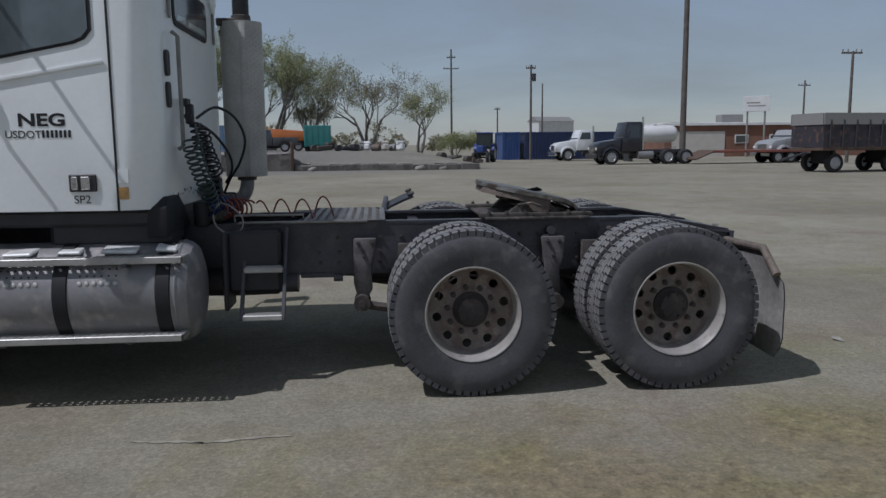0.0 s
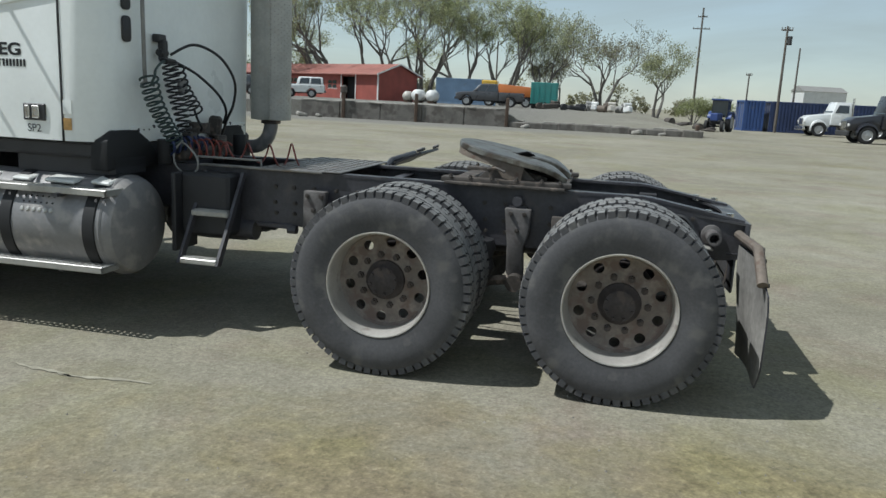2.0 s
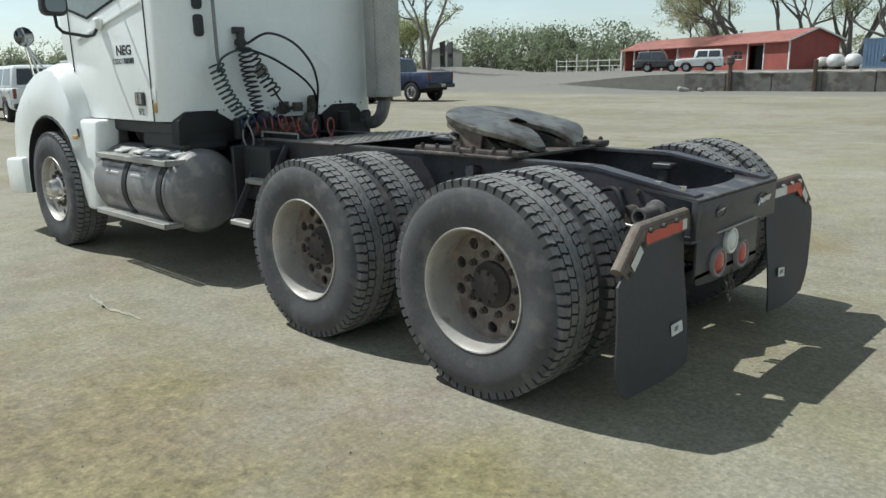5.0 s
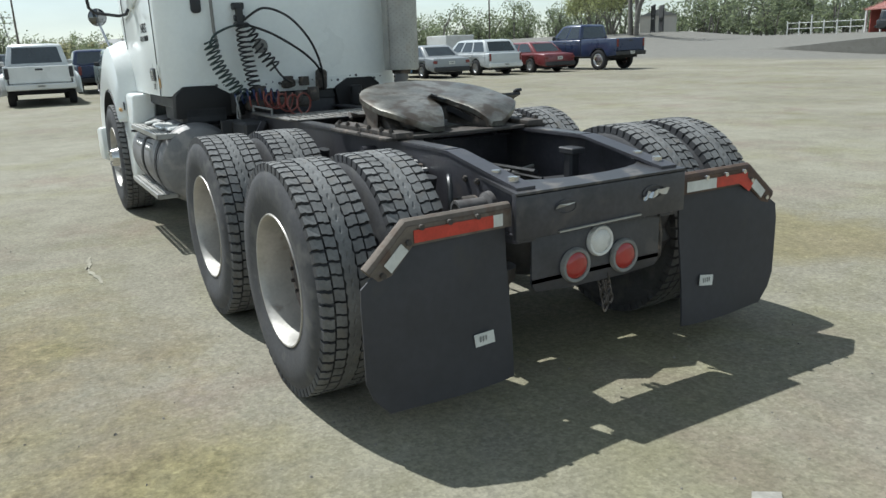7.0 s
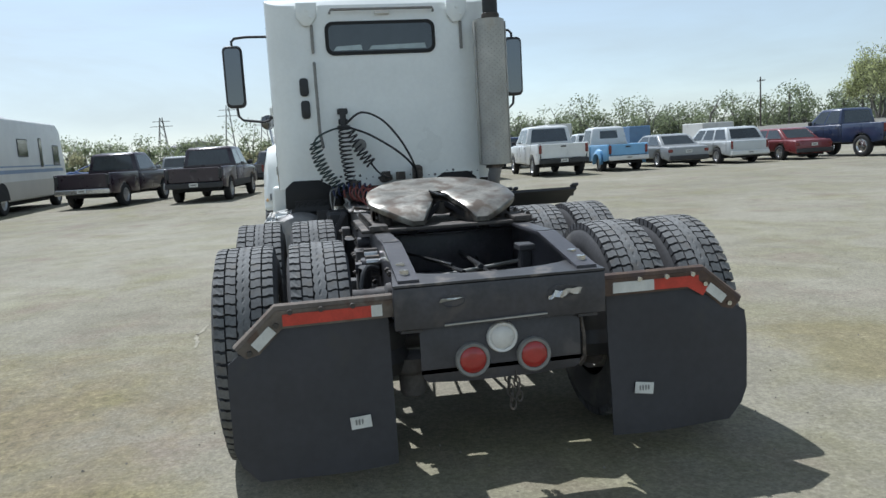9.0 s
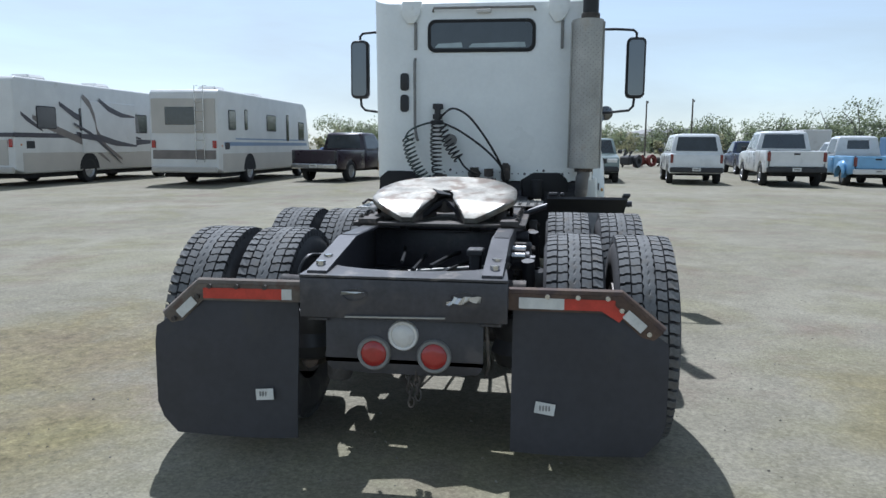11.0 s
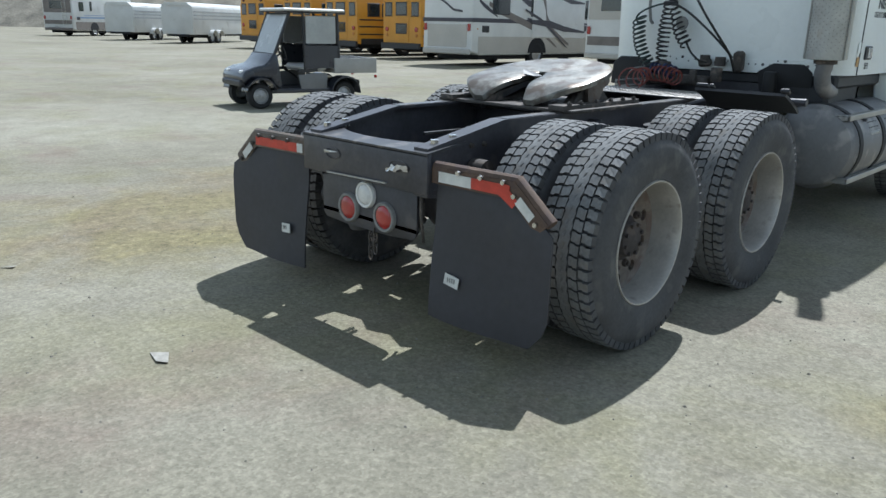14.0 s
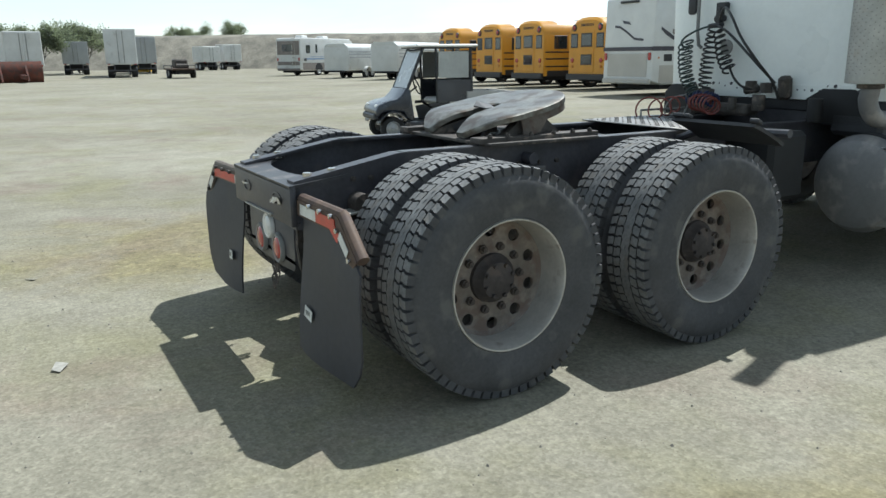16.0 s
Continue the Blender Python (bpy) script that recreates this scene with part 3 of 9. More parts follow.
def wheel(x, yf, z, side, kind, spin):
    """side: -1 left, +1 right. yf: the outer face. kind: outer, inner or front."""
    w = new("wheel", ME_rim)
    w.parent = truck
    w.matrix_basis = pose(x, yf, z, 0, spin, 180 if side > 0 else 0)
    kids = [("tyre", ME_tyre, "worn black truck tyre"), ("tread", ME_tread, "")]
    if kind == "outer":
        kids += [("disc", ME_disc, ""), ("hub", ME_hub, "rusty dark hub"), ("brake_drum", ME_drum, "")]
    if kind == "front":
        kids += [("disc", ME_fdisc, ""), ("hub", ME_fhub, "chrome hub cap")]
    for nm, me, lab in kids:
        k = new(nm, me)
        k.parent = w
        if lab:
            tagged(k, lab)
    if kind != "inner":
        for i in range(10):
            a = 2 * math.pi * (i + 0.5) / 10
            k = new("lug_nut", ME_nut)
            k.parent = w
            k.matrix_basis = pose(0.1425 * math.cos(a), 0.16 if kind == "outer" else 0.065, 0.1425 * math.sin(a))
    return w


AX1, AX2, AXF, WZ = 0.595, 1.85, -3.1, 0.517
for ax, sp in ((AX1, 12), (AX2, -20)):
    for side in (-1, 1):
        wheel(ax, side * 1.205, WZ, side, "outer", sp * side)
        wheel(ax, side * 0.875, WZ, side, "inner", sp * side + 17)
for side in (-1, 1):
    wheel(AXF, side * 1.20, WZ, side, "front", 25)


# frame rails: web, flanges, splice plates and bolts
def rail(side):
    s = Shape()
    y = side * 0.425
    web = [(-3.9, 0.72), (-3.9, 0.99), (1.98, 0.99), (2.505, 0.897), (2.505, 0.70), (2.2, 0.66), (-0.6, 0.66), (-1.0, 0.72)]
    s.prism([(x, y, z) for x, z in web], (0, -side * 0.012, 0))
    top = [(-3.9, 0.99), (1.98, 0.99), (2.505, 0.897)]
    for i in range(2):
        (x0, z0), (x1, z1) = top[i], top[i + 1]
        s.prism([(x0, y + side * 0.004, z0), (x1, y + side * 0.004, z1), (x1, y - side * 0.085, z1), (x0, y - side * 0.085, z0)], (0, 0, 0.014))
    bot = [(-1.0, 0.72), (-0.6, 0.66), (2.2, 0.66), (2.505, 0.70)]
    for i in range(3):
        (x0, z0), (x1, z1) = bot[i], bot[i + 1]
        s.prism([(x0, y + side * 0.002, z0), (x1, y + side * 0.002, z1), (x1, y - side * 0.085, z1), (x0, y - side * 0.085, z0)], (0, 0, -0.012))
    return s


ME_bolt = mesh_of("bolt", Shape().cyl((0, 0, 0), (0, 0, 0.013), 0.014, n=6).cyl((0, 0, 0.013), (0, 0, 0.02), 0.008, n=6), M_cast, smooth=30)


def bolt(m, parent, me=None):
    o = new("bolt", me or ME_bolt)
    o.parent = parent
    o.matrix_basis = m
    return o


for side in (-1, 1):
    part("frame_rail", rail(side), M_frame, truck, "black painted steel frame rail")
    rnd = random.Random(8 + side)
    pts = [(x + rnd.uniform(-0.01, 0.01), z) for x in (-0.35, -0.22, -0.08, 0.06, 0.2, 1.02, 1.14, 1.26, 1.42, 2.12, 2.22) for z in (0.90, 0.80, 0.73)]
    for x, z in pts:
        bolt(pose(x, side * 0.424, z, -90 if side > 0 else 90), truck)
    # bare strip of worn paint along the top flange
    part("flange_wear", Shape().box((0.55, side * 0.385, 1.0055), (2.8, 0.075, 0.003)), M_frametop, truck)

for x in (-0.55, 0.28, 1.22):
    s = Shape().box((x, 0, 0.84), (0.012, 0.83, 0.24)).box((x + 0.03, 0, 0.955), (0.07, 0.83, 0.012)).box((x + 0.03, 0, 0.725), (0.07, 0.83, 0.012))
    part("crossmember", s, M_frame, truck, bevel=0.003)

# rear closing crossmember with a scooped top plate
s = Shape()
top = [(2.535, -0.455), (2.535, 0.455), (2.235, 0.425)] + [(2.235 + 0.19 * math.cos(radians(a)) ** 0.7, 0.40 * math.sin(radians(a))) for a in range(80, -81, -16)] + [(2.235, -0.425)]
s.prism([(x, y, 0.885 + (2.505 - x) * 0.10) for x, y in top], (0, 0, 0.014))
part("rear_crossmember", s, M_frametop, truck, "black rear crossmember plate")
s = Shape().box((2.52, 0, 0.80), (0.03, 0.91, 0.185)).box((2.475, 0, 0.715), (0.11, 0.86, 0.014))
part("rear_plate", s, M_frame, truck, bevel=0.006)
ME_cbolt = mesh_of("bolt", Shape().cyl((0, 0, 0), (0, 0, 0.012), 0.03, n=14).cyl((0, 0, 0.012), (0, 0, 0.036), 0.021, n=6), M_chrome, smooth=30)
for y in (-0.39, 0.39):
    for x in (2.305, 2.425):
        bolt(pose(x, y, 0.898 + (2.505 - x) * 0.1), truck, ME_cbolt)
for y, w in ((-0.21, 0.13), (0.27, 0.15)):
    s = Shape().lathe([(0.055, 0.0), (0.056, 0.003), (0.046, 0.004), (0.044, 0.001)], (0, 0, 0), "x", 20)
    s.v = [(2.536 + px, y + py * w / 0.12, 0.815 + pz * 0.55) for px, py, pz in s.v]
    part("tow_eye", s, M_frame, truck, "pressed dark tow eye rim")
s = Shape()
rnd = random.Random(3)
prev = None
for k in range(10):
    y0, z0 = 0.195 + k * 0.016, 0.80 + rnd.uniform(-0.008, 0.008) + 0.0014 * k
    edge = [(2.541 + rnd.uniform(0, 0.012), y0, z0 - rnd.uniform(0.006, 0.018)), (2.541 + rnd.uniform(0, 0.012), y0 + rnd.uniform(-0.006, 0.006), z0 + rnd.uniform(0.004, 0.016))]
    if prev:
        s.quad(prev[0], edge[0], edge[1], prev[1])
    prev = edge
part("torn_foil", s, M_foil, truck, "crumpled silvery tape scrap", smooth=0)
part("torn_foil", Shape().quad((2.541, -0.268, 0.812), (2.552, -0.262, 0.83), (2.541, -0.165, 0.828), (2.546, -0.20, 0.822)), M_foil, truck, smooth=0)
# pale strip paints the highlight along the plate's lower lip
part("lip_highlight", Shape().box((2.538, -0.03, 0.7215), (0.016, 0.44, 0.006), (1.2, 0, 0)), M_shield, truck, "pale strip painting a highlight on the lower edge")
part("cast_boss", Shape().lathe([(0.0, 0.0), (0.05, 0.0), (0.06, 0.02), (0.06, 0.10), (0.085, 0.12), (0.09, 0.18), (0.0, 0.19)], (2.24, -0.36, 0.345), "z", 18), M_duststeel, truck, "dusty round spring seat")

# lamp panel below, with two red lamps and one white
s = Shape()
pan = [(-0.35, 0.70), (0.35, 0.70), (0.35, 0.50)] + [(0.35 - 0.05 + 0.05 * math.cos(radians(a)), 0.51 + 0.05 * math.sin(radians(a)) - 0.0) for a in (0, -30, -60)] + [(0.16, 0.455), (-0.16, 0.455)] + [(-0.30 + 0.05 * math.cos(radians(a)), 0.51 + 0.05 * math.sin(radians(a))) for a in (-120, -150, -180)] + [(-0.35, 0.50)]
s.prism([(2.48, y, z) for y, z in pan], (0.012, 0, 0))
part("lamp_panel", s, M_frame, truck, "dark steel lamp panel", bevel=0.003)


def lamp(y, z, r, ring, lens, label):
    base = part("tail_lamp" if lens is M_lens else "work_lamp", Shape().lathe([(r * 1.35, 0.0), (r * 1.36, 0.012), (r * 1.25, 0.022), (r * 1.05, 0.020), (r, 0.012)], (2.492, y, z), "x", 28), ring, truck, label)
    part("lens", Shape().lathe([(r * 1.04, 0.014), (r * 0.9, 0.021), (r * 0.5, 0.026), (0, 0.027)], (2.492, y, z), "x", 28), lens, base)


lamp(-0.131, 0.548, 0.056, M_grey, M_lens, "round red tail lamp in a grey grommet")
lamp(0.137, 0.545, 0.056, M_grey, M_lens, "round red tail lamp in a grey grommet")
lamp(0.0, 0.634, 0.050, M_lampw, M_lampw, "round white work lamp")

# chain, hose ends and pintle bits under the panel
for strand, (cy, n_links) in enumerate(((0.02, 5), (0.055, 4))):
    s = Shape()
    for k in range(n_links):
        ctr = Vector((2.485 + 0.004 * k, cy + 0.004 * k, 0.455 - 0.030 * k))
        pts = []
        for j in range(10):
            a = 2 * math.pi * j / 10
            u, w = 0.013 * math.cos(a), 0.025 * math.sin(a)
            pts.append(ctr + (Vector((u, 0, w)) if (k + strand) % 2 else Vector((0, u, w))))
        s.tube(pts, 0.0045, 5, close=True)
    part("chain", s, M_cast, truck, "short dull hanging chain")
for y, x in ((0.36, 2.475), (-0.16, 2.475)):
    s = Shape().tube([(x, y, 0.70), (x + 0.01, y + 0.01, 0.60), (x, y + 0.015, 0.50), (x - 0.02, y, 0.46)], 0.008, 6)
    part("safety_cable", s, M_cast, truck)


# mudflap hangers, tapes and flaps
def hanger(side):
    s = Shape()
    ys, ye, yt = side * 0.455, side * 0.925, side * (1.085 if side < 0 else 1.10)
    lean = 0.04 if side < 0 else 0.0

    def back(y):
        return lean * (abs(y) - 0.455) / 0.65
    s.tube([(2.475, ys, 0.835), (2.475 + back(ye), ye, 0.838), (2.475 + back(yt), yt, 0.69)], 0.026, 10)
    s.prism([(2.498 + back(y), y, z) for y, z in ((ys, 0.835), (ye, 0.838), (yt, 0.69), (yt - side * 0.055, 0.64), (ye - side * 0.02, 0.765), (ys, 0.765))], (0.006, 0, 0))
    h = part("mudflap_hanger", s, M_rusty if side > 0 else M_hang, truck, "bent rusty steel mudflap hanger", bevel=0.0)
    ya = side * (0.50 if side < 0 else 0.50)
    yb = side * 0.90
    n = 3
    if side < 0:
        spans = [(ya, ya + side * 0.045, M_tape), (ya + side * 0.045, yb, M_red)]
    else:
        spans = [(ya, ya + side * 0.19, M_tape), (ya + side * 0.19, yb, M_red)]
    for y0, y1, m in spans:
        part("reflective_tape", Shape().prism([(2.506 + back(y0), y0, 0.775), (2.506 + back(y1), y1, 0.775), (2.506 + back(y1), y1, 0.822), (2.506 + back(y0), y0, 0.822)], (0.002, 0, 0)), m, h, "red reflective strip" if m is M_red else "white reflective strip")
    d = Vector((back(yt) - back(ye), yt - ye, 0.69 - 0.838)).normalized()
    nrm = Vector((0, -side * abs(d.z), -abs(d.y)))
    a = Vector((2.507 + back(ye), ye, 0.838)) + d * 0.06 + nrm * 0.02
    part("reflective_tape", Shape().prism([a, a + d * 0.10, a + d * 0.10 + nrm * 0.042, a + nrm * 0.042], (0.002, 0, 0)), M_tape, h, "white reflective strip")
    if side > 0:
        a = Vector((2.506, ye, 0.838)) - Vector((0, 0.02, 0.016)) + nrm * 0.02
        part("reflective_tape", Shape().prism([a, a + d * 0.07, a + d * 0.07 + nrm * 0.042, a + nrm * 0.042 + Vector((0, -0.02, 0))], (0.0025, 0, 0)), M_red, h, "red reflective strip")
    me = mesh_of("bolt", Shape().cyl((0, 0, 0), (0, 0, 0.014), 0.011, n=8), M_chrome if side > 0 else M_cast, smooth=30)
    for f in (0.35, 0.62, 0.88):
        bolt(pose(2.505 + back(ys + (ye - ys) * f), ys + (ye - ys) * f, 0.83, 0, 90, 0), h, me)
    for f in (0.1, 0.85):
        p = Vector((2.505 + back(ye), ye, 0.81)) + d * 0.2 * f + nrm * 0.02
        bolt(pose(p.x, p.y, p.z, 0, 90, 0), h, me)
    # flap: a hanging sheet, slightly bowed
    g = Shape()
    rows = 9
    zs = [0.785 - (0.785 - 0.15) * i / rows for i in range(rows + 1)]

    def span(z):
        hi = 1.128
        if z > 0.64:
            hi = 0.92 + (0.785 - z) / 0.145 * (hi - 0.92)
        if z < 0.25:
            hi -= (0.25 - z) / 0.10 * 0.09
        return 0.475, hi
    vs, cols = [], 6
    for k, z in enumerate(zs):
        lo, hi = span(z)
        for c in range(cols + 1):
            u = c / cols
            bow = (0.018 * math.sin(u * math.pi) + 0.012 * math.sin(4 * u + 6 * z)) * min(1.0, (0.785 - z) / 0.2) + (0.785 - z) * 0.06
            vs.append((2.487 + bow + back(lo + (hi - lo) * u), side * (lo + (hi - lo) * u), z))
    m = len(vs)
    vs += [(x - 0.009, y, z) for x, y, z in vs]
    fs, w = [], cols + 1
    for k in range(rows):
        for c in range(cols):
            a = k * w + c
            fs += [(a, a + 1, a + w + 1, a + w), (m + a, m + a + w, m + a + w + 1, m + a + 1)]
    ring = [c for c in range(w)] + [k * w + cols for k in range(1, rows + 1)] + [rows * w + c for c in range(cols - 1, -1, -1)] + [k * w for k in range(rows - 1, 0, -1)]
    for i in range(len(ring)):
        a, b = ring[i], ring[(i + 1) % len(ring)]
        fs.append((a, b, m + b, m + a))
    g.add(vs, fs)
    f = part("mudflap", g, M_flap, truck, "black rubber mudflap with a small white label")
    f.data.materials.append(M_flapdust)
    for pg in f.data.polygons:
        if pg.normal.x < -0.5:
            pg.material_index = 1
    yt2 = -0.62 if side < 0 else 0.62
    part("label_tag", Shape().box((2.538 + back(yt2), yt2, 0.35), (0.003, 0.085, 0.05), (6 if side < 0 else -8, -4, -6 if side < 0 else 0)), M_tape, f, "small white label")
    b = Shape()
    for k in range(4):
        b.box((2.540 + back(yt2 - 0.02 + 0.013 * k), yt2 - 0.02 + 0.013 * k, 0.352), (0.002, 0.007, 0.022))
    part("label_bars", b, M_grey, f)


hanger(-1)
hanger(1)

# axles, differentials, suspension
for ax in (AX1, AX2):
    s = Shape().cyl((ax, -0.86, WZ), (ax, 0.86, WZ), 0.065, n=14)
    s.lathe([(0.0, -0.20), (0.10, -0.19), (0.17, -0.12), (0.20, 0.0), (0.17, 0.12), (0.10, 0.19), (0.0, 0.20)], (ax, 0.05, WZ), "y", 20)
    s.cyl((ax - 0.32, 0.05, WZ + 0.06), (ax, 0.05, WZ + 0.02), 0.075, 0.13, n=14)
    part("drive_axle", s, M_frame, truck, "greasy black drive axle")
    for side in (-1, 1):
        part("axle_hanger", Shape().prism([(ax - 0.42, side * 0.47, 0.86), (ax - 0.27, side * 0.47, 0.86), (ax - 0.30, side * 0.47, 0.44), (ax - 0.36, side * 0.47, 0.42), (ax - 0.42, side * 0.47, 0.47)], (0, side * 0.05, 0)), M_cast, truck, bevel=0.006)
        part("trailing_arm", Shape().tube([(ax - 0.36, side * 0.50, 0.48), (ax - 0.10, side * 0.50, 0.42), (ax + 0.2, side * 0.50, 0.40), (ax + 0.42, side * 0.50, 0.44)], 0.045, 8), M_cast, truck)
        part("air_spring", Shape().lathe([(0.06, 0.44), (0.11, 0.46), (0.135, 0.52), (0.115, 0.58), (0.135, 0.64), (0.12, 0.69), (0.07, 0.70)], (ax + 0.38, side * 0.50, 0), "z", 18), M_black, truck, "black rubber air spring")
        part("shock_absorber", Shape().cyl((ax + 0.13, side * 0.52, 0.90), (ax + 0.05, side * 0.54, 0.55), 0.032, n=12).cyl((ax + 0.05, side * 0.54, 0.60), (ax + 0.01, side * 0.55, 0.44), 0.022, n=10), M_black, truck)
        part("brake_chamber", Shape().lathe([(0.0, -0.12), (0.07, -0.12), (0.082, -0.06), (0.088, 0.0), (0.082, 0.05), (0.075, 0.12), (0, 0.13)], (ax + 0.23, side * 0.66, 0.62), "x", 16), M_black, truck)
for side in (-1, 1):
    # stubs, bosses and hose fittings that show between the wheels
    if side < 0:
        part("rail_bracket", Shape().lathe([(0.024, 0.60), (0.027, 0.605), (0.038, 0.605), (0.040, 0.60), (0.038, 0.585), (0.036, 0.47), (0.055, 0.46), (0.058, 0.44), (0.0, 0.44)], (2.33, 0, 0.82), "y", 18, flip=side).lathe([(0.027, 0.605), (0.024, 0.60), (0.024, 0.5), (0.0, 0.5)], (2.33, 0, 0.82), "y", 18, flip=side), M_duststeel, truck, "dusty open tube stub")
    part("rail_shelf", Shape().box((2.27, side * 0.48, 0.755), (0.14, 0.10, 0.012), (0, 6, 0), 0.003), M_shield, truck)
    part("rail_boss", Shape().cyl((2.20, side * 0.43, 0.79), (2.20, side * 0.52, 0.79), 0.05, n=14), M_cast, truck)
    part("rail_bracket", Shape().cyl((1.22, side * 0.43, 0.93), (1.22, side * 0.50, 0.93), 0.03, n=12).box((1.22, side * 0.45, 0.80), (0.10, 0.04, 0.2)), M_frame, truck)
    part("pivot_bushing", Shape().cyl((1.72, side * 0.43, 0.86), (1.72, side * 0.52, 0.86), 0.05, n=14).cyl((1.72, side * 0.5, 0.86), (1.72, side * 0.55, 0.86), 0.03, n=10), M_frame, truck)
    for k in range(4):
        x = 1.64 + 0.05 * k
        part("hose_fitting", Shape().cyl((x, side * 0.43, 0.93 - 0.012 * k), (x, side * 0.50, 0.93 - 0.012 * k), 0.017, n=8), M_chrome if k % 2 else M_cast, truck)
for y, z, r in ((0.1, 0.86, 0.013), (-0.12, 0.84, 0.011), (0.2, 0.82, 0.010), (-0.26, 0.88, 0.009)):
    part("air_line", Shape().tube([(-0.6, y, z), (0.2, y * 0.8, z - 0.03), (0.9, y * 1.2, z - 0.05), (1.5, y * 0.7, z - 0.02), (2.0, y * 0.4, z)], r, 6), M_hose_k, truck)
part("torque_rod", Shape().tube([(1.76, -0.12, 0.79), (1.53, 0.37, 0.80)], 0.010, 8), M_shield, truck)
part("hose_loop", Shape().tube(curve([(2.05, -0.47, 0.90), (2.16, -0.53, 0.92), (2.22, -0.56, 0.84), (2.20, -0.56, 0.72), (2.12, -0.53, 0.66), (2.02, -0.50, 0.70)]), 0.012, 8), M_hose_k, truck)
# added plate with an invented outline; it blocks sun falling through the open bay
part("bay_light_blocker", Shape().prism([(1.80, -0.395, 0.74), (1.83, -0.1, 0.74), (1.88, 0.06, 0.74), (1.80, 0.2, 0.74), (1.84, 0.395, 0.74), (2.13, 0.395, 0.74), (2.22, 0.26, 0.74), (2.16, 0.12, 0.74), (2.20, 0.0, 0.74), (2.13, -0.12, 0.74), (2.18, -0.395, 0.74)], (0, 0, 0.05)), M_black, truck, bevel=0.006)
part("air_valve", Shape().box((1.99, 0.264, 0.86), (0.06, 0.06, 0.15), None, 0.01).box((1.99, 0.264, 0.94), (0.11, 0.08, 0.03), None, 0.005), M_black, truck)
part("drive_shaft", Shape().cyl((-2.2, 0, 0.72), (AX1 - 0.3, 0.05, 0.585), 0.055, n=14).cyl((AX1 + 0.2, 0.05, 0.56), (AX2 - 0.3, 0.05, 0.575), 0.05, n=14), M_frame, truck)
for y in (-0.22, 0.22):
    part("air_reservoir", Shape().lathe([(0.0, -0.32), (0.08, -0.31), (0.115, -0.27), (0.12, 0.0), (0.115, 0.27), (0.08, 0.31), (0.0, 0.32)], (-0.93, y, 0.60), "x", 18), M_frame, truck)


for side in (-1, 1):
    lead = [(-0.12, 0.90), (0.03, 0.90), (0.02, 0.80), (-0.005, 0.72), (0.0, 0.56), (-0.03, 0.50), (-0.10, 0.50), (-0.125, 0.60)]
    part("spring_hanger", Shape().prism([(x, side * 0.47, z) for x, z in lead], (0, side * 0.06, 0)), M_duststeel, truck, "dusty grey steel spring hanger", bevel=0.01)
    part("spring_eye", Shape().cyl((-0.07, side * 0.44, 0.475), (-0.07, side * 0.60, 0.475), 0.055, n=18).cyl((-0.07, side * 0.43, 0.475), (-0.07, side * 0.62, 0.475), 0.022, n=10), M_cast, truck)
    part("leaf_spring", Shape().tube(curve([(-0.07, side * 0.52, 0.455), (0.25, side * 0.52, 0.41), (0.62, side * 0.52, 0.40), (0.98, side * 0.52, 0.43), (1.2, side * 0.52, 0.46)], 4), 0.034, 6), M_cast, truck)
    mid = [(1.15, 0.89), (1.31, 0.89), (1.30, 0.74), (1.275, 0.66), (1.285, 0.50), (1.22, 0.44), (1.18, 0.50), (1.175, 0.68)]
    part("spring_hanger", Shape().prism([(x, side * 0.47, z) for x, z in mid], (0, side * 0.05, 0)), M_duststeel, truck, "dusty grey steel spring hanger", bevel=0.01)
    part("spring_eye", Shape().cyl((1.24, side * 0.44, 0.455), (1.24, side * 0.60, 0.455), 0.05, n=18), M_cast, truck)
    for bx, bz in ((-0.09, 0.87), (0.0, 0.87), (-0.05, 0.78), (1.19, 0.86), (1.27, 0.86), (1.23, 0.76)):
        bolt(pose(bx, side * (0.53 if bx < 1 else 0.52), bz, -90 if side > 0 else 90), truck)

# fifth wheel: tilted plate with skirt, saddles and base plate
fw = part("fifth_wheel_base", Shape().box((1.13, 0, 1.013), (0.72, 0.98, 0.018)).box((1.13, -0.40, 1.03), (0.78, 0.10, 0.03)).box((1.13, 0.40, 1.03), (0.78, 0.10, 0.03)), M_cast, truck, "rusty fifth wheel base plate", bevel=0.004)
TILT5 = pose(1.155, 0, 1.178, 0, 11.5, 0)
HW5 = 0.425


def half_width(x):
    """Half width of the plate at x: a round front, straight sides, rear horns drawn in."""
    if x < -0.02:
        return HW5 * math.sqrt(max(0.0, 1 - ((x + 0.02) / 0.37) ** 2)) ** 0.85
    if x < 0.08:
        return HW5
    return HW5 - 0.235 * ((x - 0.08) / 0.275) ** 2.3


def slot(x):
    if x < -0.05:
        return 0.0
    if x < 0.06:
        return 0.05 * math.sqrt(max(0.0, 1 - ((0.06 - x) / 0.11) ** 2))
    return 0.05 + 0.10 * ((x - 0.06) / 0.29) ** 1.5


def drop(x):
    """The horns' ramps fall away at the rear."""
    return -1.3 * max(0.0, x - 0.17) ** 1.8


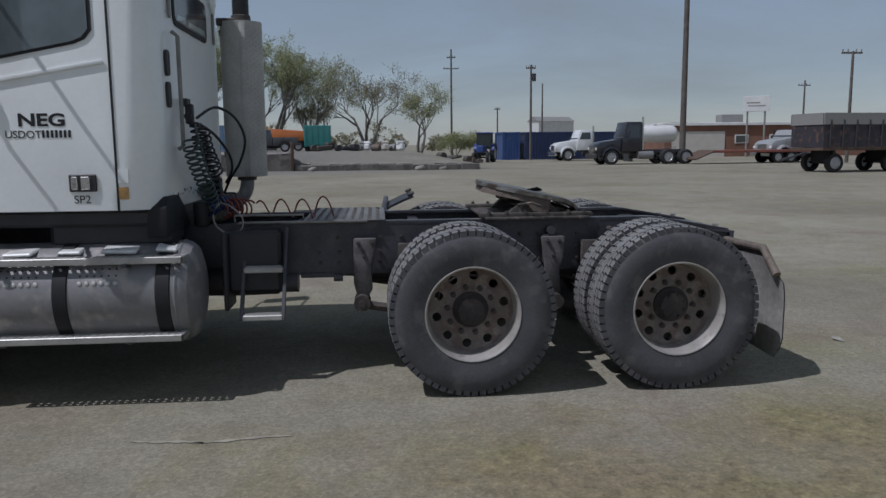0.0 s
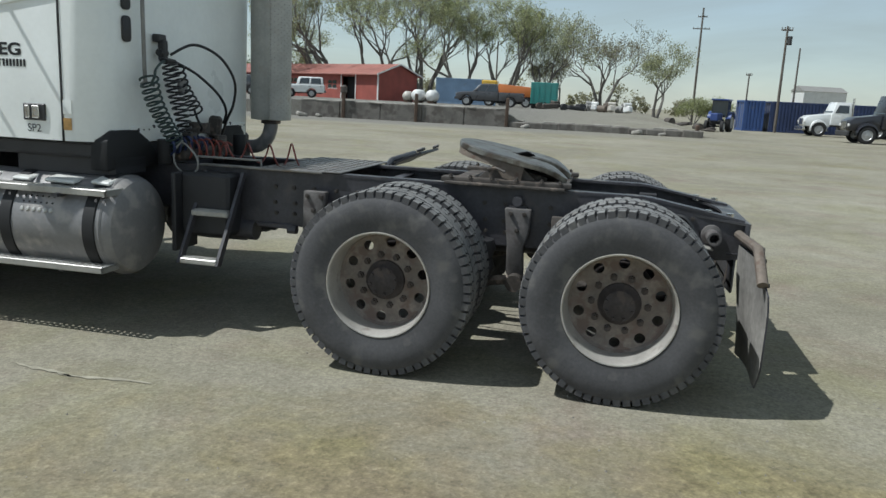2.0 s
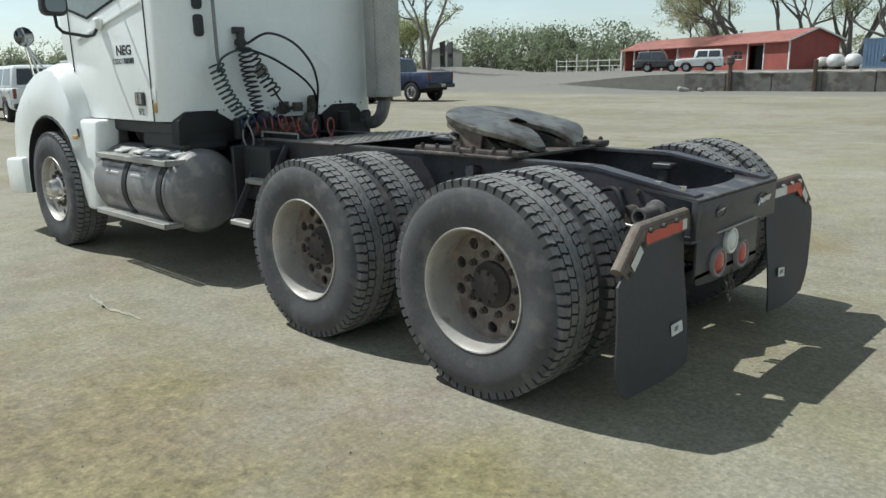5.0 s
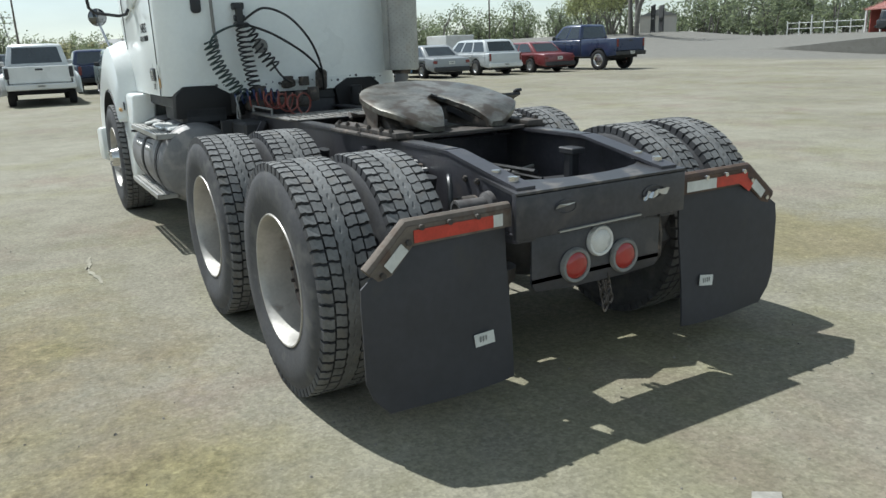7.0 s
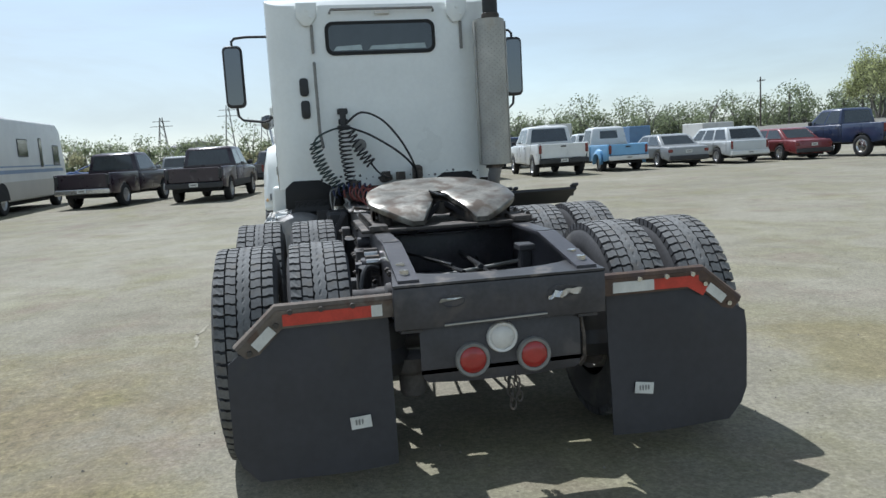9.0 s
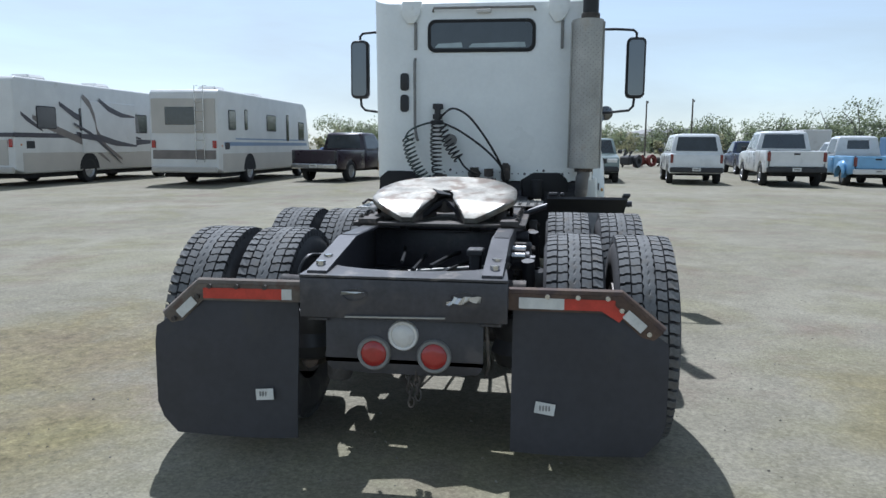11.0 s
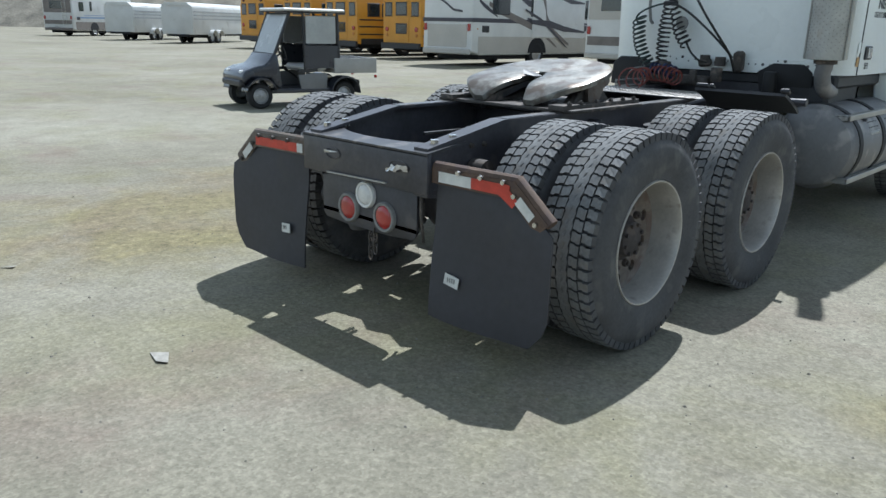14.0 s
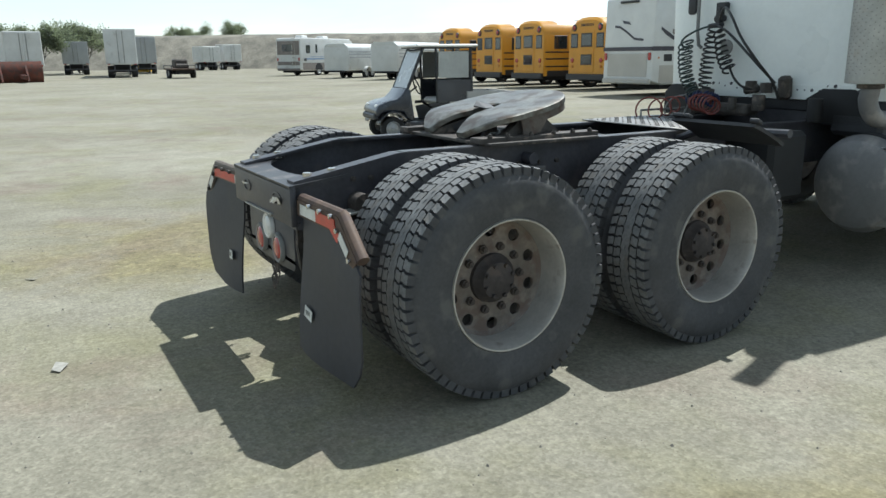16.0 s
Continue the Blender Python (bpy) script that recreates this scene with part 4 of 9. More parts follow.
def plate_shape():
    s = Shape()
    xs = [-0.3895, -0.386, -0.38, -0.37, -0.35, -0.325, -0.29, -0.25, -0.20, -0.14, -0.09, -0.05, -0.045, -0.03, -0.01, 0.02, 0.05, 0.08, 0.11, 0.14, 0.17, 0.20, 0.225, 0.245, 0.265, 0.285, 0.30, 0.315, 0.328, 0.338, 0.345]
    for sg in (-1, 1):
        top = []
        for x in xs:
            w, q = half_width(x), slot(x)
            top.append([(x, sg * (q + (w - q) * t), drop(x) - (0.006 if t == 1 or (t == 0 and q > 0) else 0)) for t in (0, 0.04, 0.2, 0.4, 0.6, 0.8, 0.96, 1)])
        n = len(top[0])
        vs = [p for r_ in top for p in r_] + [(x, y, z - 0.026) for r_ in top for x, y, z in r_]
        m = len(vs) // 2
        fs = []
        for k in range(len(xs) - 1):
            for u in range(n - 1):
                p = k * n + u
                fs += [(p, p + 1, p + n + 1, p + n), (m + p, m + p + n, m + p + n + 1, m + p + 1)]
            for u in (0, n - 1):
                p = k * n + u
                fs.append((p, p + n, m + p + n, m + p))
        for k in (0, len(xs) - 1):
            for u in range(n - 1):
                p = k * n + u
                fs.append((p, p + 1, m + p + 1, m + p))
        s.add(vs, fs)
    return s


part("top_plate", plate_shape(), M_fifth, fw, "worn greasy steel top plate with V slot", at=TILT5, smooth=30, weld=True)
s = Shape()
rim5 = [(x, half_width(x) * 0.955) for x in (0.09, 0.05, -0.02, -0.08, -0.14, -0.2, -0.25, -0.29, -0.32, -0.345, -0.36)]
rim5 = [(x, y) for x, y in rim5] + [(x, -y) for x, y in reversed(rim5)]
for i in range(len(rim5) - 1):
    (x0, y0), (x1, y1) = rim5[i], rim5[i + 1]
    k = 0.95
    e0, e1 = (-0.13 if -0.08 < x0 < 0.2 else -0.075), (-0.13 if -0.08 < x1 < 0.2 else -0.075)
    z0, z1 = drop(x0) - 0.022, drop(x1) - 0.022
    s.add([(x0, y0, z0), (x1, y1, z1), (x1, y1, min(z1 - 0.03, e1)), (x0, y0, min(z0 - 0.03, e0)), (x0 * k, y0 * k, z0), (x1 * k, y1 * k, z1), (x1 * k, y1 * k, min(z1 - 0.03, e1)), (x0 * k, y0 * k, min(z0 - 0.03, e0))],
          [(0, 1, 2, 3), (5, 4, 7, 6), (3, 2, 6, 7)])
part("skirt", s, M_hang, fw, at=TILT5, weld=True)
for sg in (-1, 1):
    part("lock_arm", Shape().prism([(0.06, sg * 0.0, -0.03), (0.11, sg * 0.03, -0.028), (0.31, sg * 0.19, -0.115), (0.28, sg * 0.23, -0.12), (0.05, sg * 0.06, -0.05)], (0, 0, -0.03)), M_black, fw, at=TILT5)
    part("slot_web", Shape().prism([(0.03, sg * 0.055, -0.035), (0.33, sg * 0.145, drop(0.33) - 0.024), (0.33, sg * 0.145, drop(0.33) - 0.045), (0.03, sg * 0.055, -0.14)], (0, sg * 0.014, 0)), M_cast, fw, at=TILT5)
part("torn_liner", Shape().prism([(-0.02, -0.05, 0.004), (0.05, -0.07, 0.035), (0.10, -0.03, 0.02), (0.06, 0.03, 0.0), (0.0, 0.03, -0.01)], (0, 0, -0.006)), M_black, fw, "torn black slot liner", at=TILT5)
s = Shape().lathe([(0.085, 0.0), (0.085, -0.07), (0.05, -0.07)], (0.0, 0.0, -0.035), "z", 18).box((-0.1, 0.0, -0.08), (0.22, 0.24, 0.05), None, 0.008).box((0.12, -0.2, -0.085), (0.16, 0.2, 0.03), (0, 0, 25), 0.006)
part("lock_jaw", s, M_cast, fw, at=TILT5)
for side in (-1, 1):
    s = Shape().prism([(0.92, side * 0.30, 1.02), (1.34, side * 0.30, 1.02), (1.21, side * 0.30, 1.13), (1.05, side * 0.30, 1.13)], (0, side * 0.07, 0)).cyl((1.13, side * 0.27, 1.10), (1.13, side * 0.40, 1.10), 0.035, n=12)
    part("saddle", s, M_cast, fw, bevel=0.006)
for x in (0.80, 0.92, 1.05, 1.2, 1.35, 1.46):
    for y in (-0.445, 0.445):
        bolt(pose(x, y, 1.044), fw)
part("release_handle", Shape().tube([(1.0, -0.18, 1.09), (1.02, -0.42, 1.10), (1.08, -0.50, 1.12), (1.14, -0.515, 1.10)], 0.009, 6), M_cast, fw)

# deck plate, steps bracket and black box behind the tank
part("deck_plate", Shape().box((-0.18, 0.06, 1.016), (0.55, 1.02, 0.008)).box((-0.45, -0.44, 1.01), (0.85, 0.05, 0.014)), M_deck, truck, "dull diamond-pattern deck plate", bevel=0.003)
s = Shape()
for i in range(9):
    for j in range(16):
        s.box((-0.42 + i * 0.058, -0.41 + j * 0.062, 1.022), (0.03, 0.008, 0.004), (0, 0, 45 if (i + j) % 2 else -45))
tagged(part("deck_lug", s, M_deck, truck, smooth=0), kind="stuff")
bx = part("battery_box", Shape().box((-0.76, -0.52, 0.77), (0.34, 0.18, 0.40), None, 0.02).box((-0.93, -0.56, 0.72), (0.03, 0.26, 0.50), None, 0.006), M_black, truck, "black battery box with two tread steps")
for z, x, y in ((0.724, -0.695, -0.625), (0.445, -0.69, -0.775)):
    part("step_tread", Shape().box((x, y, z), (0.25, 0.085, 0.036), None, 0.006).box((x, y - 0.015, z + 0.020), (0.22, 0.012, 0.008)).box((x, y + 0.015, z + 0.020), (0.22, 0.012, 0.008)), M_step, bx, "narrow ribbed aluminium step")
for xs_ in (-0.565, -0.825):
    part("step_strap", Shape().prism([(xs_, -0.455, 0.97), (xs_, -0.49, 0.98), (xs_ - 0.01, -0.82, 0.43), (xs_ - 0.01, -0.77, 0.42)], (0.02, 0, 0)), M_frame, bx)
part("label_plate", Shape().box((-0.69, -0.4405, 0.913), (0.12, 0.003, 0.04)), M_black, bx, "small maker plate")
part("label_bars", Shape().box((-0.725, -0.4425, 0.913), (0.04, 0.003, 0.03)).box((-0.67, -0.4425, 0.913), (0.04, 0.003, 0.024)), M_tape, bx)
part("drain_valve", Shape().cyl((-0.62, -0.40, 0.60), (-0.50, -0.40, 0.60), 0.07, n=14).box((-0.36, -0.43, 0.645), (0.24, 0.03, 0.03), None, 0.005).cyl((-0.26, -0.44, 0.63), (-0.20, -0.44, 0.63), 0.028, n=10), M_frame, truck)

# right side: quarter fender in front of the leading drive tyre, box below
pr = [(0.33, 1.108), (0.24, 1.072), (0.15, 1.03), (0.09, 0.995)]
s = Shape().loft([[(x, 0.60, z), (x, 1.15, z), (x + 0.010, 1.15, z - 0.016), (x + 0.010, 0.60, z - 0.016)] for x, z in pr])
part("quarter_fender", s, M_black, truck, "scuffed black plastic quarter fender", smooth=40)
for y, wy in ((0.64, 0.07), (0.70, 0.03), (1.14, 0.05)):
    part("fender_clip", Shape().box((0.315, y, 1.118), (0.05, wy, 0.022), (0, -22, 8), 0.005), M_black, truck)
# box kept near-black: the shadow it stands in is put into the colour
part("tool_box", Shape().box((-0.50, 0.60, 0.78), (0.34, 0.34, 0.42), None, 0.03), M_seal, truck, "black box behind the fuel tank, shade put into its colour")
part("fender_post", Shape().tube([(0.10, 0.40, 0.95), (0.10, 0.62, 1.03), (0.12, 1.2, 1.05)], 0.022, 8), M_frame, truck)


# fuel tanks, straps, steps
def fuel_tank(side):
    y, z, r = side * (0.84 if side < 0 else 0.90), 0.645, 0.305
    dx = -0.10 if side < 0 else -0.02
    prof = [(0.0, -0.93), (0.12, -0.935), (0.22, -0.95), (0.275, -0.97), (0.298, -1.0), (0.305, -1.03), (r, -2.22), (0.28, -2.30), (0.0, -2.32)]
    t = part("fuel_tank", Shape().lathe(prof, (dx, y, z), "x", 44), M_tank, truck, "dull aluminium cylindrical fuel tank", smooth=30)
    for x in (-1.10, -1.67):
        part("strap", Shape().lathe([(r + 0.001, x - 0.042), (r + 0.008, x - 0.037), (r + 0.008, x + 0.037), (r + 0.001, x + 0.042)], (dx, y, z), "x", 44), M_seal, t, "black rubber-lined steel strap")
    part("seam", Shape().lathe([(r, -1.02), (r + 0.006, -1.03), (r, -1.04)], (dx, y, z), "x", 44), M_tank, t)
    part("filler_cap", Shape().cyl((-1.66 + dx, y - side * 0.06, z + r - 0.02), (-1.66 + dx, y - side * 0.065, z + r + 0.05), 0.055, n=18).box((-1.66 + dx, y - side * 0.065, z + r + 0.055), (0.10, 0.03, 0.02), None, 0.004), M_black, t)
    for zz, yy, d, x0, x1 in ((0.872, side * 1.055, 0.16, -2.26, -1.075), (0.425, side * 1.10, 0.16, -2.26, -1.085)):
        x0, x1 = x0 + dx + 0.10, x1 + dx + 0.10
        g = Shape()
        xm = (x0 + x1) / 2
        for q in (-1, 1):
            g.box((xm, yy + q * (d / 2 - 0.008), zz), (x1 - x0, 0.016, 0.040), None, 0.004)
            g.box((xm + q * (x1 - x0) / 2 - q * 0.008, yy, zz), (0.016, d, 0.040), None, 0.004)
        for i in range(3):
            g.box((xm, yy - d * 0.24 + i * d * 0.24, zz + 0.012), (x1 - x0, 0.018, 0.012))
        st = part("cab_step", g, M_step, t, "long aluminium cab step with an open grating tread")
        k = Shape()
        n = int((x1 - x0) / 0.045)
        for i in range(n):
            k.box((x0 + (i + 0.5) * (x1 - x0) / n, yy, zz + 0.012), (0.022, d - 0.03, 0.011))
        tagged(part("step_grating", k, M_step, st, smooth=0), kind="stuff")
    for x in (-1.30, -2.0):
        part("step_bracket", Shape().box((x + dx, side * 1.06, 0.845), (0.03, 0.20, 0.02)).box((x + dx, side * 0.97, 0.79), (0.03, 0.03, 0.13)), M_frame, t)
        part("step_bracket", Shape().box((x + dx, side * 1.04, 0.395), (0.03, 0.20, 0.02)).box((x + dx, side * 0.94, 0.42), (0.03, 0.03, 0.10)), M_frame, t)
    # punched rows of the heat slots: small holes over larger raised lips
    for g0 in (-1.36, -1.80):
        for i in range(6):
            for h, rr in ((0.175, 0.006), (0.14, 0.006), (0.10, 0.013)):
                an = math.asin(h / r)
                px, py, pz = g0 - i * 0.040 + dx, y + side * r * math.cos(an), z + h
                if rr > 0.01:
                    part("louvre", Shape().lathe([(0.017, 0.0), (0.012, 0.007), (0.0, 0.009)], (0, 0, 0), "y", 10, flip=side), M_step, t, at=pose(px, py - side * 0.002, pz, side * math.degrees(an), 0, 0))
                else:
                    part("slot_hole", Shape().cyl((px, py - side * 0.01, pz), (px, py + side * 0.0015, pz), rr, n=8), M_seal, t)
    # pale rags lying between the upper step and the tank
    if side < 0:
        for i, (rx, w) in enumerate(((-2.02, 0.17), (-1.74, 0.13), (-1.46, 0.20), (-1.20, 0.12))):
            part("step_liner", Shape().box((rx, side * (0.99 - 0.02 * (i % 2)), 0.912 + 0.004 * i), (w, 0.13, 0.022), (8, 2 * i - 2, 4 * i - 5), 0.008), M_tape, t)


fuel_tank(-1)
fuel_tank(1)

# ---- cab ----
cab_side = [(-1.22, 1.15), (-1.22, 2.70), (-1.30, 2.76), (-1.80, 2.86), (-2.45, 2.86), (-2.62, 2.78), (-3.02, 2.02), (-3.05, 1.78), (-2.75, 1.15)]


def cab_body():
    s = Shape()
    s.prism([(x, -0.995, z) for x, z in cab_side], (0, 1.99, 0))
    return s


def cab_mesh():
    me = bpy.data.meshes.new("cab")
    c = cab_body()
    me.from_pydata(c.v, [], c.f)
    bm = bmesh.new()
    bm.from_mesh(me)
    bmesh.ops.recalc_face_normals(bm, faces=bm.faces)
    rear = [e for e in bm.edges if all(abs(v.co.x + 1.22) < 0.01 for v in e.verts) and abs(e.verts[0].co.y - e.verts[1].co.y) < 0.01]
    bmesh.ops.bevel(bm, geom=rear, offset=0.21, segments=7, affect="EDGES", profile=0.5)
    rest = [e for e in bm.edges if len(e.link_faces) == 2 and e.calc_face_angle() > radians(24) and max(v.co.z for v in e.verts) > 1.3]
    bmesh.ops.bevel(bm, geom=rest, offset=0.07, segments=3, affect="EDGES", profile=0.5, clamp_overlap=True)
    bm.to_mesh(me)
    bm.free()
    for p in me.polygons:
        p.use_smooth = True
    me.set_sharp_from_angle(angle=radians(40))
    me.materials.append(M_white)
    return me


cab = new("cab", cab_mesh())
cab.parent = truck
tagged(cab, "white painted day cab")
# back wall pressings, seams and bottom skirt
part("back_skirt", Shape().box((-1.216, 0.05, 1.19), (0.014, 1.5, 0.10), None, 0.003), M_white, cab)
s = Shape()
rnd = random.Random(11)
for i in range(26):
    y = -0.62 + i * 0.056
    zr = 1.205 + rnd.choice((0, 0.03, 0.0, 0.012))
    s.cyl((-1.215, y, zr), (-1.2065, y, zr), 0.006 if i % 3 else 0.012, n=8)
tagged(part("rivet_hole", s, M_frame, cab), kind="stuff")
for y in (-0.64, 0.66):
    part("roof_bracket", Shape().prism([(-1.205, y - 0.09, 2.72), (-1.205, y + 0.09, 2.72), (-1.205, y + 0.07, 2.60), (-1.205, y + 0.02, 2.53), (-1.205, y - 0.04, 2.53), (-1.205, y - 0.09, 2.60)], (0.018, 0, 0)).cyl((-1.21, y, 2.66), (-1.18, y, 2.66), 0.018, n=10).cyl((-1.21, y + 0.03, 2.60), (-1.18, y + 0.03, 2.60), 0.014, n=10), M_white, cab, "white roof fairing bracket", bevel=0.003)
    part("grab_strip", Shape().box((-1.208, y + 0.03, 2.42), (0.016, 0.026, 0.24), None, 0.004), M_grey, cab)
part("rear_bar", Shape().tube([(-1.20, -0.45, 2.63), (-1.17, -0.44, 2.655), (-1.17, 0.44, 2.655), (-1.20, 0.45, 2.63)], 0.012, 8), M_grey, cab)
part("rear_lamp", Shape().box((-1.20, 0.0, 2.63), (0.03, 0.13, 0.035), None, 0.006), M_lampw, cab)
rw = [(-1.2185, u * 1.0 - 0.02, 2.42 + w) for u, w in round_rect(0.96, 0.285, 0.07, 5)]
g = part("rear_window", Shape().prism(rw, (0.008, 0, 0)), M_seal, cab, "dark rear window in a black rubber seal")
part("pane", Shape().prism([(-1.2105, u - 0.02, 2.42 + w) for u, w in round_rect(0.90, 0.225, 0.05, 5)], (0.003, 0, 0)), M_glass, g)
# strips paint the light that comes through the cab from the windscreen
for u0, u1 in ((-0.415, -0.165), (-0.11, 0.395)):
    part("through_light_band", Shape().prism([(-1.207, u0 - 0.02, 2.318), (-1.207, u1 - 0.02, 2.318), (-1.207, u1 - 0.03, 2.362), (-1.207, u0 + 0.01, 2.352)], (0.001, 0, 0)), M_glass_through, g, "pale strip painting light seen through the cab")
for z in (2.02, 1.83):
    part("cab_vent", Shape().prism([(-1.221, -0.71 + u, z + w) for u, w in round_rect(0.076, 0.155, 0.028, 4)], (0.02, 0, 0)), M_black, cab, "black plastic cab vent", bevel=0.004)
part("grab_handle", Shape().tube([(-1.20, -0.61, 2.22), (-1.165, -0.61, 2.19), (-1.165, -0.605, 1.62), (-1.17, -0.59, 1.52), (-1.20, -0.585, 1.50)], 0.013, 8), M_grey, cab, "grey grab handle")

for side in (-1, 1):
    y = side * 0.997
    off = (0, side * 0.004, 0)
    # door outline as a dark recessed seam
    for xs_, z0, z1 in ((-1.455, 1.15, 2.72), (-2.84, 1.2, 2.35)):
        part("door_seam", Shape().box((xs_, y, (z0 + z1) / 2), (0.012, 0.006, z1 - z0)), M_seal, cab)
    dw = [(-1.54, 2.17), (-1.58, 2.12), (-1.64, 2.095), (-2.45, 1.93), (-2.82, 2.02), (-2.86, 2.10), (-2.54, 2.62), (-2.46, 2.66), (-1.64, 2.66), (-1.54, 2.58)]
    gf = part("door_window", Shape().prism([(x, y, z) for x, z in dw], off), M_seal, cab, "side window glass in a dark seal")
    cx, cz = -2.1, 2.3
    # left pane paler than the right: a reflection put into its colour
    part("pane", Shape().prism([(cx + (x - cx) * 0.965, y + side * 0.004, cz + (z - cz) * 0.94) for x, z in dw], (0, side * 0.003, 0)), M_glass_sheen if side < 0 else M_glass, gf)
    part("belt_line", Shape().prism([(-1.49, y, 1.985), (-1.49, y, 2.01), (-2.7, y, 1.80), (-2.7, y, 1.77)], (0, side * 0.008, 0)), M_white, cab, bevel=0.003)
    hd = part("door_handle", Shape().box((-1.645, y + side * 0.004, 1.312), (0.155, 0.012, 0.10), None, 0.01), M_black, cab, "chrome paddle in a black recess")
    part("paddle", Shape().box((-1.63, y + side * 0.012, 1.312), (0.05, 0.014, 0.075), None, 0.004).box((-1.69, y + side * 0.012, 1.312), (0.035, 0.012, 0.075), None, 0.004), M_chrome, hd)
    part("sticker", Shape().box((-1.425, y + side * 0.001, 1.25), (0.062, 0.003, 0.07)), M_sticker, cab, "small faded yellow sticker")
    part("sticker", Shape().box((-1.425, y + side * 0.001, 1.35), (0.07, 0.003, 0.08)), M_white, cab)
    # front quarter and fairing below the door
    s = Shape().prism([(-2.28, side * 1.09, 1.14), (-2.70, side * 1.10, 1.14), (-2.86, side * 1.13, 0.98), (-2.52, side * 1.15, 0.40), (-2.36, side * 1.14, 0.40)], (0, -side * 0.20, 0))
    part("step_fairing", s, M_white, truck, "white moulded step fairing", bevel=0.03, seg=3)
    part("fairing_recess", Shape().prism([(-2.62 + u, side * 1.122, 0.98 + w) for u, w in round_rect(0.10, 0.17, 0.025, 3)], (0, side * 0.012, 0)), M_black, truck)
    # mirrors
    ym, xm = side * (1.355 if side < 0 else 1.42), -2.15
    mi = part("door_mirror", Shape().prism([(xm - 0.05, ym + u, 2.22 + w) for u, w in round_rect(0.185, 0.585, 0.05, 4)], (0.10, 0, 0)), M_black, truck, "tall black mirror on bent tube arms", bevel=0.018, smooth=50, seg=2)
    part("mirror_glass", Shape().prism([(xm + 0.052, ym + u, 2.22 + w) for u, w in round_rect(0.145, 0.53, 0.035, 4)], (0.003, 0, 0)), M_mirror, mi)
    part("mirror_arm", Shape().tube([(-2.20, side * 0.99, 2.60), (-2.18, side * 1.22, 2.60), (xm, ym - side * 0.03, 2.585), (xm, ym, 2.555), (xm, ym, 2.49)], 0.013, 8), M_black, mi)
    part("mirror_arm", Shape().tube([(xm, ym, 1.95), (xm, ym - side * 0.01, 1.85), (xm, ym - side * 0.05, 1.81), (-2.17, side * 1.12, 1.785), (-2.2, side * 1.06, 1.80), (-2.2, side * 1.03, 1.85)], 0.013, 8), M_black, mi)
    part("arm_bracket", Shape().box((-2.20, side * 1.02, 1.885), (0.10, 0.06, 0.10), None, 0.02), M_white, mi)
    FM = 1.13 if side < 0 else 1.24
    sp = part("fender_mirror", Shape().lathe([(0.0, -0.04), (0.05, -0.03), (0.08, 0.0), (0.085, 0.012), (0.08, 0.018)], (-3.55, side * FM, 1.84), "x", 22), M_black, truck, "round convex fender mirror on a tripod")
    part("mirror_glass", Shape().lathe([(0.078, 0.016), (0.05, 0.024), (0.0, 0.028)], (-3.55, side * FM, 1.84), "x", 22), M_mirror, sp)
    part("tripod", Shape().tube([(-3.57, side * FM, 1.82), (-3.5, side * 1.05, 1.50)], 0.01, 6).tube([(-3.57, side * FM, 1.82), (-3.3, side * 1.08, 1.55)], 0.01, 6).tube([(-3.57, side * FM, 1.82), (-3.75, side * 1.02, 1.50)], 0.01, 6), M_chrome, sp)

# lettering on both doors; the registration number is shown as bars
for side in (-1, 1):
    y = side * 0.9967
    def put(x, z):
        return pose(x, y, z, 90, 0, 0) if side < 0 else pose(x, y, z, 90, 0, 180)
    letters("door_lettering", "NEG", 0.098, put(-1.85, 1.64), M_text, truck, "bold black letters NEG", 0.003, 1.34)
    letters("door_lettering", "USDOT", 0.060, put(-1.955 if side < 0 else -1.755, 1.572), M_text, truck, "black letters USDOT")
    bars = Shape()
    for k in range(7):
        bars.box(((-1.845 + k * 0.024) if side < 0 else (-2.025 + k * 0.024), y, 1.594), (0.014, 0.002, 0.042))
    part("number_bars", bars, M_text, truck)
    letters("door_lettering", "SP2", 0.066, put(-1.655, 1.195), M_text, truck, "black letters SP2")

# windscreen, visor and hood
ws = [(-2.64, -0.88, 2.74), (-3.035, -0.93, 2.04), (-3.035, 0.93, 2.04), (-2.64, 0.88, 2.74)]
part("windscreen", Shape().prism(ws, (-0.012, 0, 0.006)), M_glass, cab, "dark windscreen")
part("sun_visor", Shape().prism([(-2.50, -0.9, 2.875), (-2.85, -0.88, 2.76), (-2.85, 0.88, 2.76), (-2.50, 0.9, 2.875)], (0, 0, 0.015)), M_white, cab)
part("air_horn", Shape().tube([(-1.75, -0.45, 2.93), (-1.75, -0.45, 2.97), (-1.75, 0.05, 2.97), (-1.75, 0.05, 2.93)], 0.014, 8).cyl((-1.75, -0.45, 2.84), (-1.75, -0.45, 3.0), 0.018, n=8).cyl((-1.75, 0.05, 2.84), (-1.75, 0.05, 3.0), 0.018, n=8), M_grey, truck, "slim roof antenna bar")


def section(x, w, zt, zb, r, crown):
    pts = []
    for a in range(0, 91, 18):
        pts.append((x, w - r + r * math.sin(radians(a)), zt - r + r * math.cos(radians(a))))
    pts.append((x, w, zb))
    full = [(x, 0, zt + crown)] + pts + [(px, -py, pz) for px, py, pz in reversed(pts)]
    return full


